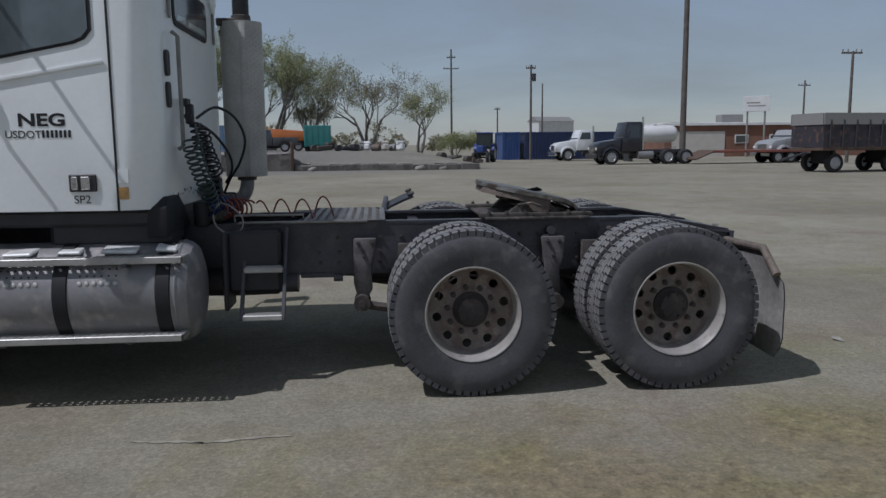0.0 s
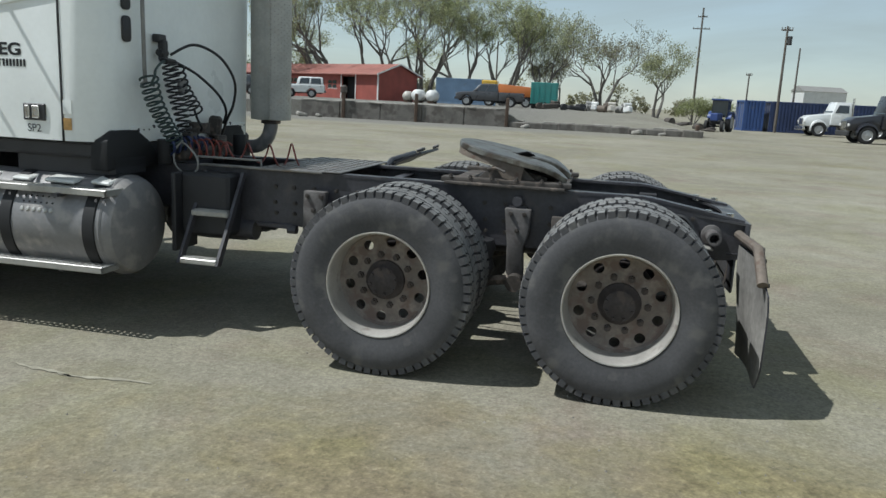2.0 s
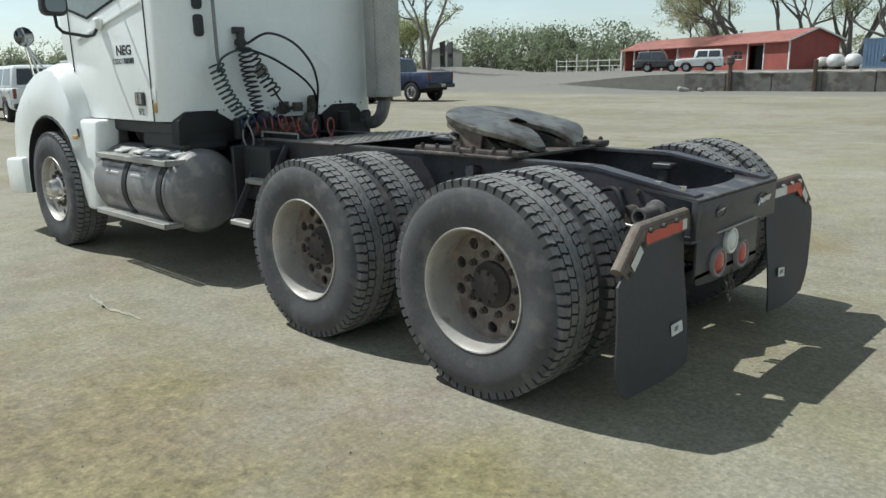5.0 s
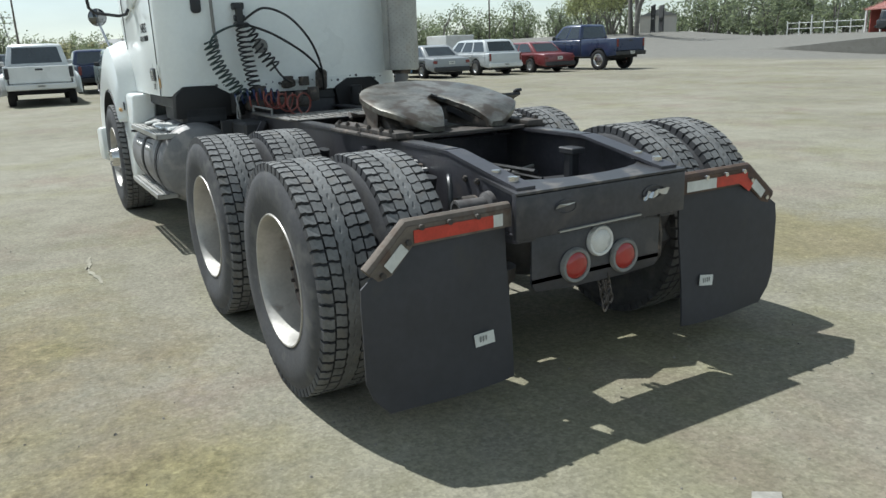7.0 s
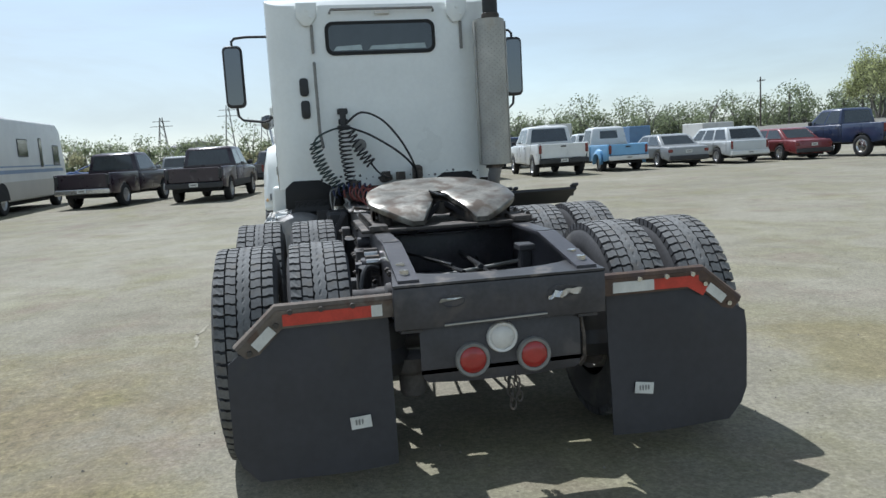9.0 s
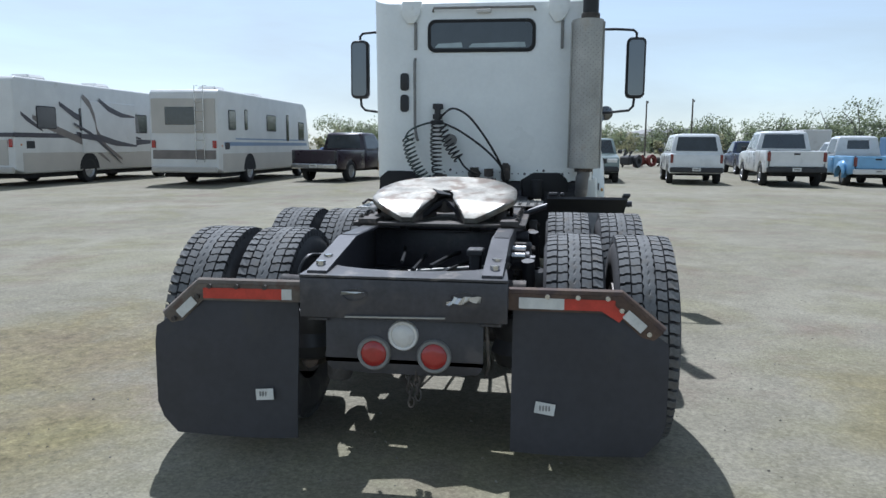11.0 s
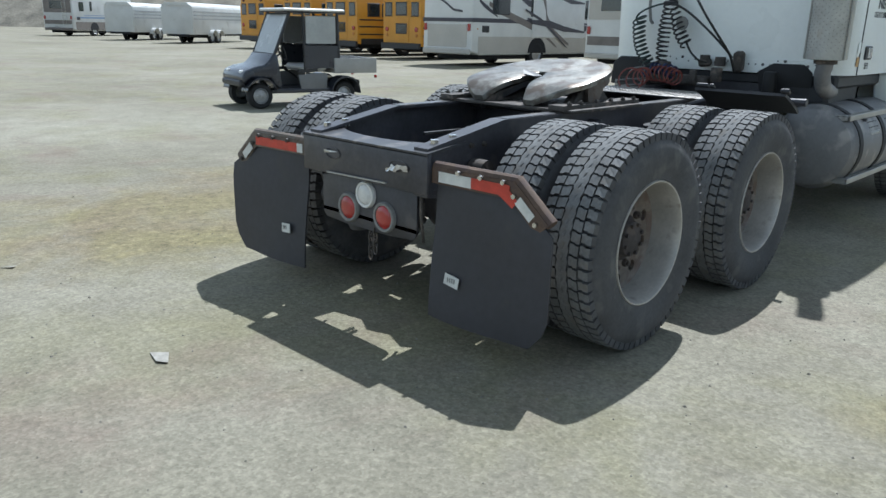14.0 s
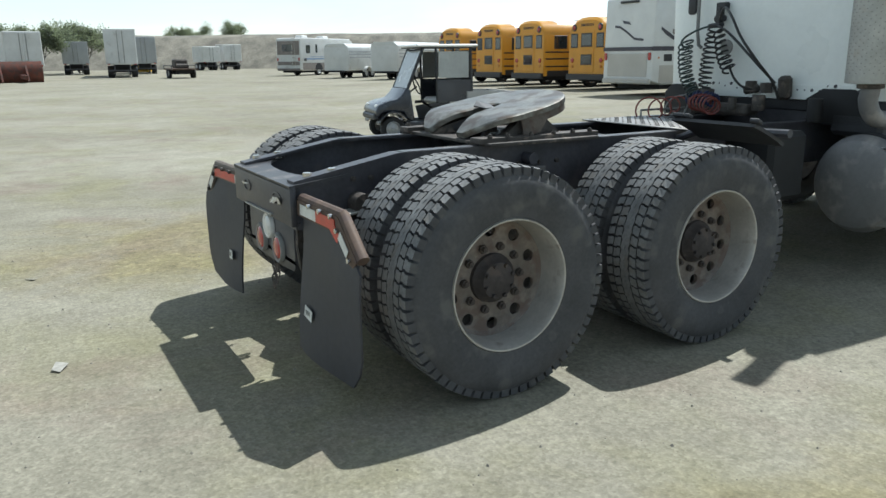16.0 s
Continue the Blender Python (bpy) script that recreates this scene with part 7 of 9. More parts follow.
# ---- utility cart ----
def utility_cart():
    e = thing("utility_cart", "dark enclosed utility cart with white roof and grey cargo bed", "golf cart", pose(-3.31, -3.12, 0, 0, 0, -12) @ Matrix.Scale(0.915, 4))
    P_cart, P_bed = paint("dark_cart_body", (0.034, 0.038, 0.05)), mat("grey_cargo_bed", (0.38, 0.37, 0.35), 0.5, var=0.12, scale=3, fine=30, bump=0.05)
    P_panel = mat("dusty_grey_panel", (0.20, 0.20, 0.20), 0.55, var=0.15, scale=3, fine=30, bump=0.05)
    hw = 0.56
    for wx in (0.86, -0.86):
        for sd in (-1, 1):
            small_wheel(wx, sd * (hw + 0.02), 0.235, 0.20, e, sd)
    cowl = [(0.45, 0.34), (0.58, 0.42), (0.64, 0.55), (1.02, 0.56), (1.16, 0.46), (1.20, 0.56), (1.15, 0.68), (0.98, 0.75), (0.76, 0.79), (0.66, 0.88), (0.58, 1.0), (0.50, 0.98), (0.42, 0.45)]
    part("front_cowl", Shape().prism([(x, -hw, z) for x, z in cowl], (0, 2 * hw, 0)), P_cart, e, "dark plastic front cowl", bevel=0.05, seg=3)
    part("front_bumper", Shape().box((1.17, 0, 0.46), (0.12, 1.0, 0.12), None, 0.03), M_black, e)
    for sd in (-1, 1):
        part("headlight", Shape().box((1.12, sd * 0.36, 0.655), (0.10, 0.16, 0.07), (0, -15, 0), 0.02), M_lampw, e)
        part("front_fender", Shape().loft([[(x, sd * 0.34, z), (x, sd * 0.66, z), (x, sd * 0.66, z + 0.03), (x, sd * 0.34, z + 0.03)] for x, z in arc(0.86, 0.24, 0.30, 165, 15, 8)]), P_cart, e)
        part("rear_fender", Shape().loft([[(x, sd * 0.36, z), (x, sd * 0.68, z), (x, sd * 0.68, z + 0.03), (x, sd * 0.36, z + 0.03)] for x, z in arc(-0.86, 0.24, 0.31, 180, 10, 8)]), P_cart, e)
        part("side_panel", Shape().prism([(-0.50, sd * 0.55, 0.28), (0.02, sd * 0.55, 0.28), (0.10, sd * 0.55, 0.60), (-0.20, sd * 0.55, 0.64), (-0.52, sd * 0.55, 0.62)], (0, -sd * 0.05, 0)), P_panel, e, "dusty grey side panel", bevel=0.02)
        part("door_panel", Shape().prism([(-0.30, sd * 0.56, 0.66), (0.10, sd * 0.56, 0.64), (0.10, sd * 0.56, 0.70), (-0.30, sd * 0.56, 0.72)], (0, -sd * 0.03, 0)), M_black, e)
        part("roof_post", Shape().tube([(0.56, sd * 0.52, 0.95), (0.22, sd * 0.52, 1.76)], 0.03, 8), M_black, e)
        part("roof_post", Shape().tube([(-0.05, sd * 0.53, 0.70), (-0.03, sd * 0.53, 1.76)], 0.024, 8), M_black, e)
        part("roof_post", Shape().tube([(-0.78, sd * 0.53, 0.62), (-0.74, sd * 0.53, 1.76)], 0.03, 8), M_black, e)
        part("body_sill", Shape().box((0.0, sd * 0.50, 0.31), (1.3, 0.12, 0.08), None, 0.02), P_cart, e)
        part("lower_curtain", Shape().prism([(-0.74, sd * 0.535, 0.72), (-0.06, sd * 0.535, 0.72), (-0.05, sd * 0.535, 1.14), (-0.74, sd * 0.535, 1.14)], (0, sd * 0.012, 0)), P_cart, e, "black cab curtain")
        part("side_window", Shape().prism([(-0.70, sd * 0.535, 1.18), (-0.08, sd * 0.535, 1.18), (-0.08, sd * 0.535, 1.68), (-0.70, sd * 0.535, 1.68)], (0, sd * 0.008, 0)), M_haze, e, "hazy clear vinyl window")
        part("rear_frame", Shape().tube([(-0.05, sd * 0.52, 0.68), (-0.55, sd * 0.52, 0.34), (-0.6, sd * 0.52, 0.30)], 0.03, 6), M_black, e)
    part("windscreen", Shape().prism([(0.55, -0.50, 0.99), (0.55, 0.50, 0.99), (0.25, 0.50, 1.70), (0.25, -0.50, 1.70)], (0.010, 0, 0.004)), M_haze, e, "hazy plastic windscreen")
    part("windscreen_frame", Shape().tube([(0.565, -0.51, 0.98), (0.565, 0.51, 0.98)], 0.02, 6), M_black, e)
    part("windscreen_frame", Shape().tube([(0.25, -0.51, 1.71), (0.25, 0.51, 1.71)], 0.02, 6), M_black, e)
    part("rear_curtain", Shape().box((-0.76, 0, 1.0), (0.015, 1.04, 0.6)), P_cart, e)
    part("rear_window", Shape().box((-0.76, 0, 1.50), (0.012, 1.0, 0.4)), M_haze, e)
    rf = Shape().box((-0.25, 0, 1.79), (1.26, 1.22, 0.055), None, 0.025)
    part("roof", rf, M_trimw, e, "white moulded roof")
    part("roof_rim", Shape().box((-0.25, 0, 1.755), (1.22, 1.18, 0.03), None, 0.01), M_black, e)
    part("seat", Shape().box((-0.30, 0, 0.72), (0.46, 1.0, 0.13), None, 0.05), M_trimw, e, "pale bench seat")
    part("seat_back", Shape().box((-0.60, 0, 0.98), (0.12, 0.98, 0.42), (0, -8, 0), 0.05), M_black, e)
    part("steering_wheel", Shape().tube([(0.28 + 0.06 * math.sin(a), 0.24 + 0.16 * math.cos(a), 1.02 + 0.15 * math.sin(a)) for a in [2 * math.pi * i / 16 for i in range(16)]], 0.014, 6, close=True).tube([(0.28, 0.24, 1.02), (0.5, 0.24, 0.85)], 0.018, 6), M_black, e)
    part("floor_pan", Shape().box((0.1, 0, 0.30), (1.0, 1.0, 0.06), None, 0.01).box((-0.85, 0, 0.40), (0.9, 0.8, 0.16), None, 0.02), M_under, e)
    bed = Shape().box((-1.12, 0, 0.64), (0.92, 1.16, 0.03)).box((-1.12, -0.57, 0.775), (0.92, 0.03, 0.27)).box((-1.12, 0.57, 0.775), (0.92, 0.03, 0.27)).box((-0.67, 0, 0.775), (0.03, 1.14, 0.27)).box((-1.57, 0, 0.775), (0.03, 1.14, 0.27))
    part("cargo_bed", bed, P_bed, e, "grey steel cargo bed", bevel=0.004)
    for sd in (-1, 1):
        part("tail_light", Shape().box((-1.60, sd * 0.5, 0.55), (0.03, 0.08, 0.06), None, 0.01), M_lens, e)
    return e


M_haze = mat("hazy_vinyl", (0.42, 0.43, 0.42), 0.25, var=0.12, scale=2, fine=20, bump=0.03)
utility_cart()


# ---- trucks, trailers and machines to the north ----
P_dark = paint("dark_truck_paint", (0.022, 0.022, 0.028))
P_brownwood = mat("weathered_brown_boards", (0.13, 0.085, 0.06), 0.8, var=0.3, scale=3, fine=30, bump=0.2)


def yard_truck(label, m, L, body, H=2.9, sleeper=False, dark=False):
    """A conventional heavy truck with a bare chassis, front towards +x."""
    e = thing("heavy_truck", label, "truck", m, "trucks in the north yard")
    f = L / 2
    hood = [(f - 0.15, 0.75), (f, 0.9), (f - 0.05, 1.35), (f - 0.35, 1.55), (f - 1.9, 1.78), (f - 1.9, 0.75)] 
    part("hood", Shape().prism([(x, -0.85, z) for x, z in hood], (0, 1.7, 0)), body, e, bevel=0.08, seg=2)
    part("cab", Shape().loft([[(f - 1.85, -1.0, 0.9), (f - 3.3, -1.0, 0.9), (f - 3.3, 1.0, 0.9), (f - 1.85, 1.0, 0.9)], [(f - 1.9, -1.0, 1.78), (f - 3.3, -1.0, 1.78), (f - 3.3, 1.0, 1.78), (f - 1.9, 1.0, 1.78)], [(f - 2.2, -0.92, H), (f - 3.28, -0.92, H), (f - 3.28, 0.92, H), (f - 2.2, 0.92, H)]]), body, e, bevel=0.05, seg=2)
    for sd in (-1, 1):
        part("side_window", Shape().prism([(f - 2.1, sd * 1.0, 1.85), (f - 3.1, sd * 1.0, 1.85), (f - 3.08, sd * 0.935, H - 0.22), (f - 2.35, sd * 0.935, H - 0.22)], (0, sd * 0.012, 0)), M_glass, e)
        part("fender", Shape().loft([[(x, sd * 0.7, z), (x, sd * 1.18, z), (x, sd * 1.15, z + 0.13), (x, sd * 0.7, z + 0.16)] for x, z in arc(f - 1.05, 0.52, 0.6, 190, -10, 10)]), body, e, smooth=50)
        small_wheel(f - 1.05, sd * 1.15, 0.52, 0.28, e, sd)
        for x in (-f + 1.0, -f + 2.3):
            small_wheel(x, sd * 1.18, 0.52, 0.5, e, sd)
        part("fuel_tank", Shape().cyl((f - 3.0, sd * 0.9, 0.65), (f - 4.1, sd * 0.9, 0.65), 0.28, n=16), M_tank, e)
        part("headlight", Shape().box((f - 0.02, sd * 0.78, 1.1), (0.08, 0.25, 0.18), None, 0.03), M_lampw, e)
        part("mirror", Shape().box((f - 2.25, sd * 1.25, 2.1), (0.06, 0.16, 0.5), None, 0.02), M_black, e)
        part("frame_rail", Shape().box((-0.7, sd * 0.42, 0.9), (L - 2.6, 0.08, 0.25)), M_frame, e)
    part("windscreen", Shape().prism([(f - 1.93, -0.9, 1.85), (f - 1.93, 0.9, 1.85), (f - 2.2, 0.84, H - 0.15), (f - 2.2, -0.84, H - 0.15)], (0.012, 0, 0.006)), M_glass, e)
    part("grille", Shape().box((f + 0.005, 0, 1.1), (0.04, 0.9, 0.45), None, 0.01), M_chrome, e)
    part("bumper", Shape().box((f + 0.05, 0, 0.58), (0.18, 2.2, 0.3), None, 0.04), M_chrome if not dark else M_dusty, e)
    part("exhaust_stack", Shape().cyl((f - 3.42, 0.75, 1.0), (f - 3.42, 0.75, H + 0.35), 0.075, n=12), M_chrome, e)
    part("fifth_wheel", Shape().lathe([(0.0, 0.04), (0.44, 0.04), (0.46, 0.0), (0.0, 0.0)], (-f + 1.7, 0, 1.15), "z", 20), M_cast, e)
    part("axle_set", Shape().cyl((f - 1.05, -0.95, 0.52), (f - 1.05, 0.95, 0.52), 0.07, n=8).cyl((-f + 1.0, -0.95, 0.52), (-f + 1.0, 0.95, 0.52), 0.09, n=8).cyl((-f + 2.3, -0.95, 0.52), (-f + 2.3, 0.95, 0.52), 0.09, n=8), M_under, e)
    return e


yard_truck("white conventional truck parked nose-out by the containers", park(19.2, 66.2, 184), 7.6, paint("white_car_paint", (0.72, 0.73, 0.72)), 2.65)
yard_truck("dark conventional semi tractor with chrome rims", park(18.95, 53.2, 183), 7.5, P_dark, 2.95, dark=True)


def grain_truck():
    e = yard_truck("old white grain truck with dented fenders", park(31.05, 54.39, 196), 6.4, P_silver, 2.35)
    return e


grain_truck()


def dump_wagon():
    e = thing("grain_wagon", "dark steel-sided wagon trailer on spoked wheels", "trailer", park(24.1, 36.2, 188))
    L, W = 6.4, 2.3
    part("deck", Shape().box((0, 0, 1.12), (L, W, 0.14), None, 0.01), P_brownwood, e)
    part("lower_box", Shape().box((0, -W / 2 + 0.03, 1.75), (L, 0.06, 1.1)).box((0, W / 2 - 0.03, 1.75), (L, 0.06, 1.1)).box((-L / 2 + 0.03, 0, 1.75), (0.06, W - 0.12, 1.1)).box((L / 2 - 0.03, 0, 1.75), (0.06, W - 0.12, 1.1)), mat("dark_wagon_steel", (0.045, 0.04, 0.05), 0.6, var=0.3, scale=2, fine=25, bump=0.1, rust=(0.12, 0.07, 0.05), rustat=0.6), e)
    part("upper_box", Shape().box((0, -W / 2 - 0.02, 2.55), (L + 0.06, 0.05, 0.55)).box((0, W / 2 + 0.02, 2.55), (L + 0.06, 0.05, 0.55)).box((-L / 2 - 0.02, 0, 2.55), (0.05, W - 0.1, 0.55)).box((L / 2 + 0.02, 0, 2.55), (0.05, W - 0.1, 0.55)), M_grey, e, "grey sheet-metal side extension")
    for k in range(9):
        for sd in (-1, 1):
            part("side_rib", Shape().box((-L / 2 + 0.3 + k * 0.72, sd * (W / 2 + 0.04), 1.85), (0.08, 0.07, 1.3), None, 0.01), M_dusty, e)
    for wx in (-2.4, -0.9, 2.3):
        for sd in (-1, 1):
            small_wheel(wx, sd * 0.95, 0.46, 0.26, e, sd)
        part("axle", Shape().cyl((wx, -0.85, 0.46), (wx, 0.85, 0.46), 0.06, n=8).box((wx, 0, 0.78), (0.14, 1.4, 0.56)), M_under, e)
    part("drawbar", Shape().tube([(L / 2, 0, 0.95), (L / 2 + 1.4, 0, 0.6)], 0.06, 8), M_frame, e)


dump_wagon()


def propane_tank():
    e = thing("storage_tank", "long white horizontal storage tank on saddles", "tank", park(22.5, 61.5, 0))
    part("shell", Shape().lathe([(0, -2.25), (0.4, -2.2), (0.62, -2.02), (0.70, -1.8), (0.70, 1.8), (0.62, 2.02), (0.4, 2.2), (0, 2.25)], (0, 0, 2.2), "x", 28), M_trimw, e, smooth=50)
    for x in (-1.8, 1.8):
        part("saddle", Shape().box((x, 0, 0.5), (0.3, 1.5, 1.0), None, 0.02), M_dusty, e)
    part("valve_dome", Shape().cyl((0.3, 0, 2.7), (0.3, 0, 3.0), 0.22, n=14), M_trimw, e)


propane_tank()


def lowboy():
    e = thing("flatbed_trailer", "rusty red low flatbed trailer with ramps", "trailer", park(26.93, 52.6, 186))
    part("deck", Shape().box((0, 0, 0.85), (7.5, 2.4, 0.18), None, 0.02), mat("faded_red_steel", (0.28, 0.10, 0.07), 0.7, var=0.3, scale=2, fine=25, bump=0.1), e)
    part("ramp", Shape().box((4.4, 0, 0.62), (1.6, 2.3, 0.10), (0, 22, 0), 0.01), P_brownwood, e)
    for wx in (-2.2, -1.2):
        for sd in (-1, 1):
            small_wheel(wx, sd * 1.1, 0.42, 0.26, e, sd)
        part("axle", Shape().cyl((wx, -1, 0.42), (wx, 1, 0.42), 0.06, n=8).box((wx, 0, 0.62), (0.1, 1.6, 0.3)), M_under, e)


lowboy()


def container(label, m, L, col, name):
    e = thing("shipping_container", label, "container", m, "shipping containers")
    P = mat(name, col, 0.55, var=0.18, scale=1.2, fine=25, bump=0.05, rust=tuple(c * 0.5 + 0.06 for c in col), rustat=0.68)
    W, H = 2.44, 2.6
    s = Shape()
    n = int(L / 0.28)
    for sd in (-1, 1):
        for k in range(n):
            x = -L / 2 + 0.14 + k * 0.28
            s.box((x, sd * (W / 2 - 0.03), H / 2), (0.15, 0.06, H - 0.24))
    core = part("wall_panel", Shape().box((0, 0, H / 2 + 0.05), (L - 0.1, W - 0.12, H - 0.16)), P, e)
    tagged(part("corrugation", s, P, core, smooth=0), kind="stuff")
    for x in (-L / 2, L / 2):
        for sd in (-1, 1):
            part("corner_post", Shape().box((x, sd * (W / 2 - 0.06), H / 2), (0.14, 0.14, H), None, 0.01), P, e)
    for z in (0.08, H - 0.06):
        for sd in (-1, 1):
            part("side_beam", Shape().box((0, sd * (W / 2 - 0.05), z), (L, 0.12, 0.14), None, 0.01), P, e)
        for x in (-L / 2, L / 2):
            part("end_beam", Shape().box((x, 0, z), (0.12, W - 0.2, 0.14)), P, e)
    for yy in (-0.9, -0.35, 0.35, 0.9):
        part("lock_bar", Shape().cyl((-L / 2 - 0.06, yy, 0.2), (-L / 2 - 0.06, yy, H - 0.2), 0.022, n=8), M_grey, e)
    return e


container("dark blue shipping container with a white door patch", park(18.52, 73.6, 6), 9.0, (0.03, 0.05, 0.13), "dark_blue_steel")
container("short blue shipping container standing apart", park(12.61, 73.0, 8), 1.6, (0.04, 0.09, 0.26), "mid_blue_steel")
container("weathered light blue shipping container", park(-14.48, 80.5, 10), 6.1, (0.22, 0.33, 0.48), "faded_blue_steel")


def old_tractor():
    e = thing("farm_tractor", "small blue farm tractor with a cab", "tractor", park(9.08, 64.0, 250))
    P = paint("farm_blue_paint", (0.03, 0.06, 0.2))
    part("hood", Shape().box((0.9, 0, 1.1), (1.5, 0.6, 0.6), None, 0.08), P, e)
    part("cab", Shape().box((-0.35, 0, 1.75), (1.1, 1.2, 1.3), None, 0.06), M_glass, e)
    part("cab_roof", Shape().box((-0.35, 0, 2.43), (1.3, 1.35, 0.12), None, 0.04), P, e)
    for sd in (-1, 1):
        small_wheel(-0.6, sd * 0.85, 0.72, 0.36, e, sd)
        small_wheel(1.25, sd * 0.72, 0.42, 0.24, e, sd)
        part("fender", Shape().loft([[(x, sd * 0.5, z), (x, sd * 0.9, z), (x, sd * 0.9, z + 0.04), (x, sd * 0.5, z + 0.04)] for x, z in arc(-0.6, 0.72, 0.8, 160, 20, 8)]), P, e)
    part("chassis", Shape().box((0.4, 0, 0.75), (2.2, 0.45, 0.4), None, 0.05).cyl((1.25, -0.6, 0.42), (1.25, 0.6, 0.42), 0.06, n=8), M_under, e)


old_tractor()
car("dark_crew_pickup", "dark grey crew-cab pickup on the raised yard", "pickup", park(-9.66, 67.6, 186), P_grey, L=5.9, W=2.0, H=1.92, r=0.41, clear=0.5, belt=1.22, cab=(-0.75, 1.55), slope=(0.12, 0.75), doors=2, group="vehicles on the raised yard")
car("off_road_jeep", "white boxy off-road car by the red building", "suv", park(-26.68, 66.2, 200), P_w, L=4.0, W=1.7, H=1.82, kind="suv", r=0.38, clear=0.45, belt=1.15, cab=(-1.9, 0.5), slope=(0.08, 0.2), doors=2, group="vehicles on the raised yard")
car("dark_off_road_car", "dark boxy car beside the red building", "suv", park(-31.65, 68.4, 20), P_grey, L=4.3, W=1.8, H=1.85, kind="suv", r=0.38, clear=0.42, belt=1.1, cab=(-2.0, 0.7), slope=(0.15, 0.3), doors=2, group="vehicles on the raised yard")


def teal_box():
    e = thing("utility_trailer", "teal green box trailer", "trailer", park(-5.23, 70.2, 5))
    P = paint("teal_paint", (0.03, 0.22, 0.20), 0.5)
    part("box", Shape().box((0, 0, 1.35), (2.4, 1.9, 1.9), None, 0.05), P, e)
    for k in range(5):
        part("rib", Shape().box((-1.0 + k * 0.5, -0.96, 1.35), (0.06, 0.04, 1.8)), P, e)
    for sd in (-1, 1):
        small_wheel(0, sd * 0.95, 0.34, 0.2, e, sd)
    part("axle", Shape().cyl((0, -0.9, 0.34), (0, 0.9, 0.34), 0.05, n=8).box((0, 0, 0.4), (2.2, 1.2, 0.1)), M_under, e)


teal_box()


def orange_machine():
    e = thing("orange_truck", "orange and yellow service truck behind the pickup", "truck", park(-9.15, 76.0, 185))
    P, Y = paint("orange_paint", (0.55, 0.16, 0.03), 0.5), paint("machine_yellow", (0.6, 0.36, 0.03), 0.5)
    part("cab", Shape().box((2.0, 0, 1.75), (1.5, 2.0, 1.4), None, 0.1), Y, e)
    part("windscreen", Shape().box((2.76, 0, 2.2), (0.02, 1.7, 0.7)), M_glass, e)
    part("body", Shape().prism([(-2.8, -1.05, 1.0), (1.1, -1.05, 1.0), (1.1, -1.05, 2.15), (-2.6, -1.05, 1.9)], (0, 2.1, 0)), P, e, bevel=0.05)
    for wx in (2.0, -1.6):
        for sd in (-1, 1):
            small_wheel(wx, sd * 1.05, 0.48, 0.28, e, sd)
    part("chassis", Shape().box((0, 0, 0.85), (5.6, 1.2, 0.35)).box((0, 0, 0.5), (4.4, 0.3, 0.4)), M_under, e)


orange_machine()
for k, (x, y, r, ln) in enumerate(((-16.26, 68.0, 0.52, 1.5), (-15.05, 68.3, 0.52, 1.4), (-17.35, 68.4, 0.42, 1.2))):
    e = thing("tank_drum", "white round-ended storage drum lying on blocks" if k < 2 else "tan round-ended storage drum lying on blocks", "tank", park(x, y, 85), "storage drums")
    part("shell", Shape().lathe([(0, -ln / 2), (r * 0.7, -ln / 2 + 0.05), (r, -ln / 2 + 0.25), (r, ln / 2 - 0.25), (r * 0.7, ln / 2 - 0.05), (0, ln / 2)], (0, 0, r + 0.15), "x", 22), M_trimw if k < 2 else M_beige, e, smooth=50)
    part("block", Shape().box((-ln / 3, 0, 0.12), (0.2, r, 0.24)).box((ln / 3, 0, 0.12), (0.2, r, 0.24)), P_brownwood, e)

# loose scrap on the raised yard
rnd = random.Random(21)
for k, (x, y, sx, sz, kind) in enumerate(((-4.64, 69.2, 2.2, 0.9, 0), (-2.44, 69.6, 2.4, 0.7, 1), (-1.4, 72.5, 2.0, 1.0, 2), (0.32, 66.6, 1.6, 0.9, 3), (1.82, 66.4, 1.0, 1.0, 2), (-5.81, 71.5, 1.6, 1.1, 1), (6.04, 61.0, 2.4, 0.35, 0), (7.83, 60.2, 1.6, 0.3, 0))):
    m_ = (M_cast, M_dusty, M_grey, M_hang)[kind]
    s = Shape().box((0, 0, sz * 0.32), (sx * 0.7, 0.9, sz * 0.5), (0, rnd.uniform(-6, 6), rnd.uniform(-20, 20)), 0.08)
    s.box((sx * 0.25, 0.1, sz * 0.55), (sx * 0.35, 0.6, sz * 0.6), (rnd.uniform(-15, 15), rnd.uniform(-15, 15), 30), 0.06).cyl((-sx * 0.4, -0.3, 0.28), (-sx * 0.4, 0.4, 0.28), 0.28, n=14)
    tagged(part("scrap_part", s, m_, at=pose(x, y, ground_z(x, y), 0, 0, rnd.uniform(0, 90))), "weathered scrap machine parts lying on the gravel", "scrap", "scrap on the raised yard")
    if kind > 1:
        px = x + sx * 0.3
        tagged(part("scrap_drum", Shape().box((0, 0, 0.32), (0.7, 0.5, 0.5), (6, 8, 20), 0.08).cyl((0.1, -0.3, 0.72), (0.1, 0.3, 0.72), 0.15, n=12), M_trimw if kind == 2 else M_beige, at=pose(px, y - 0.9, ground_z(px, y - 0.9), 0, 0, 30 * k)), "small pale tank among the scrap", "scrap", "scrap on the raised yard")

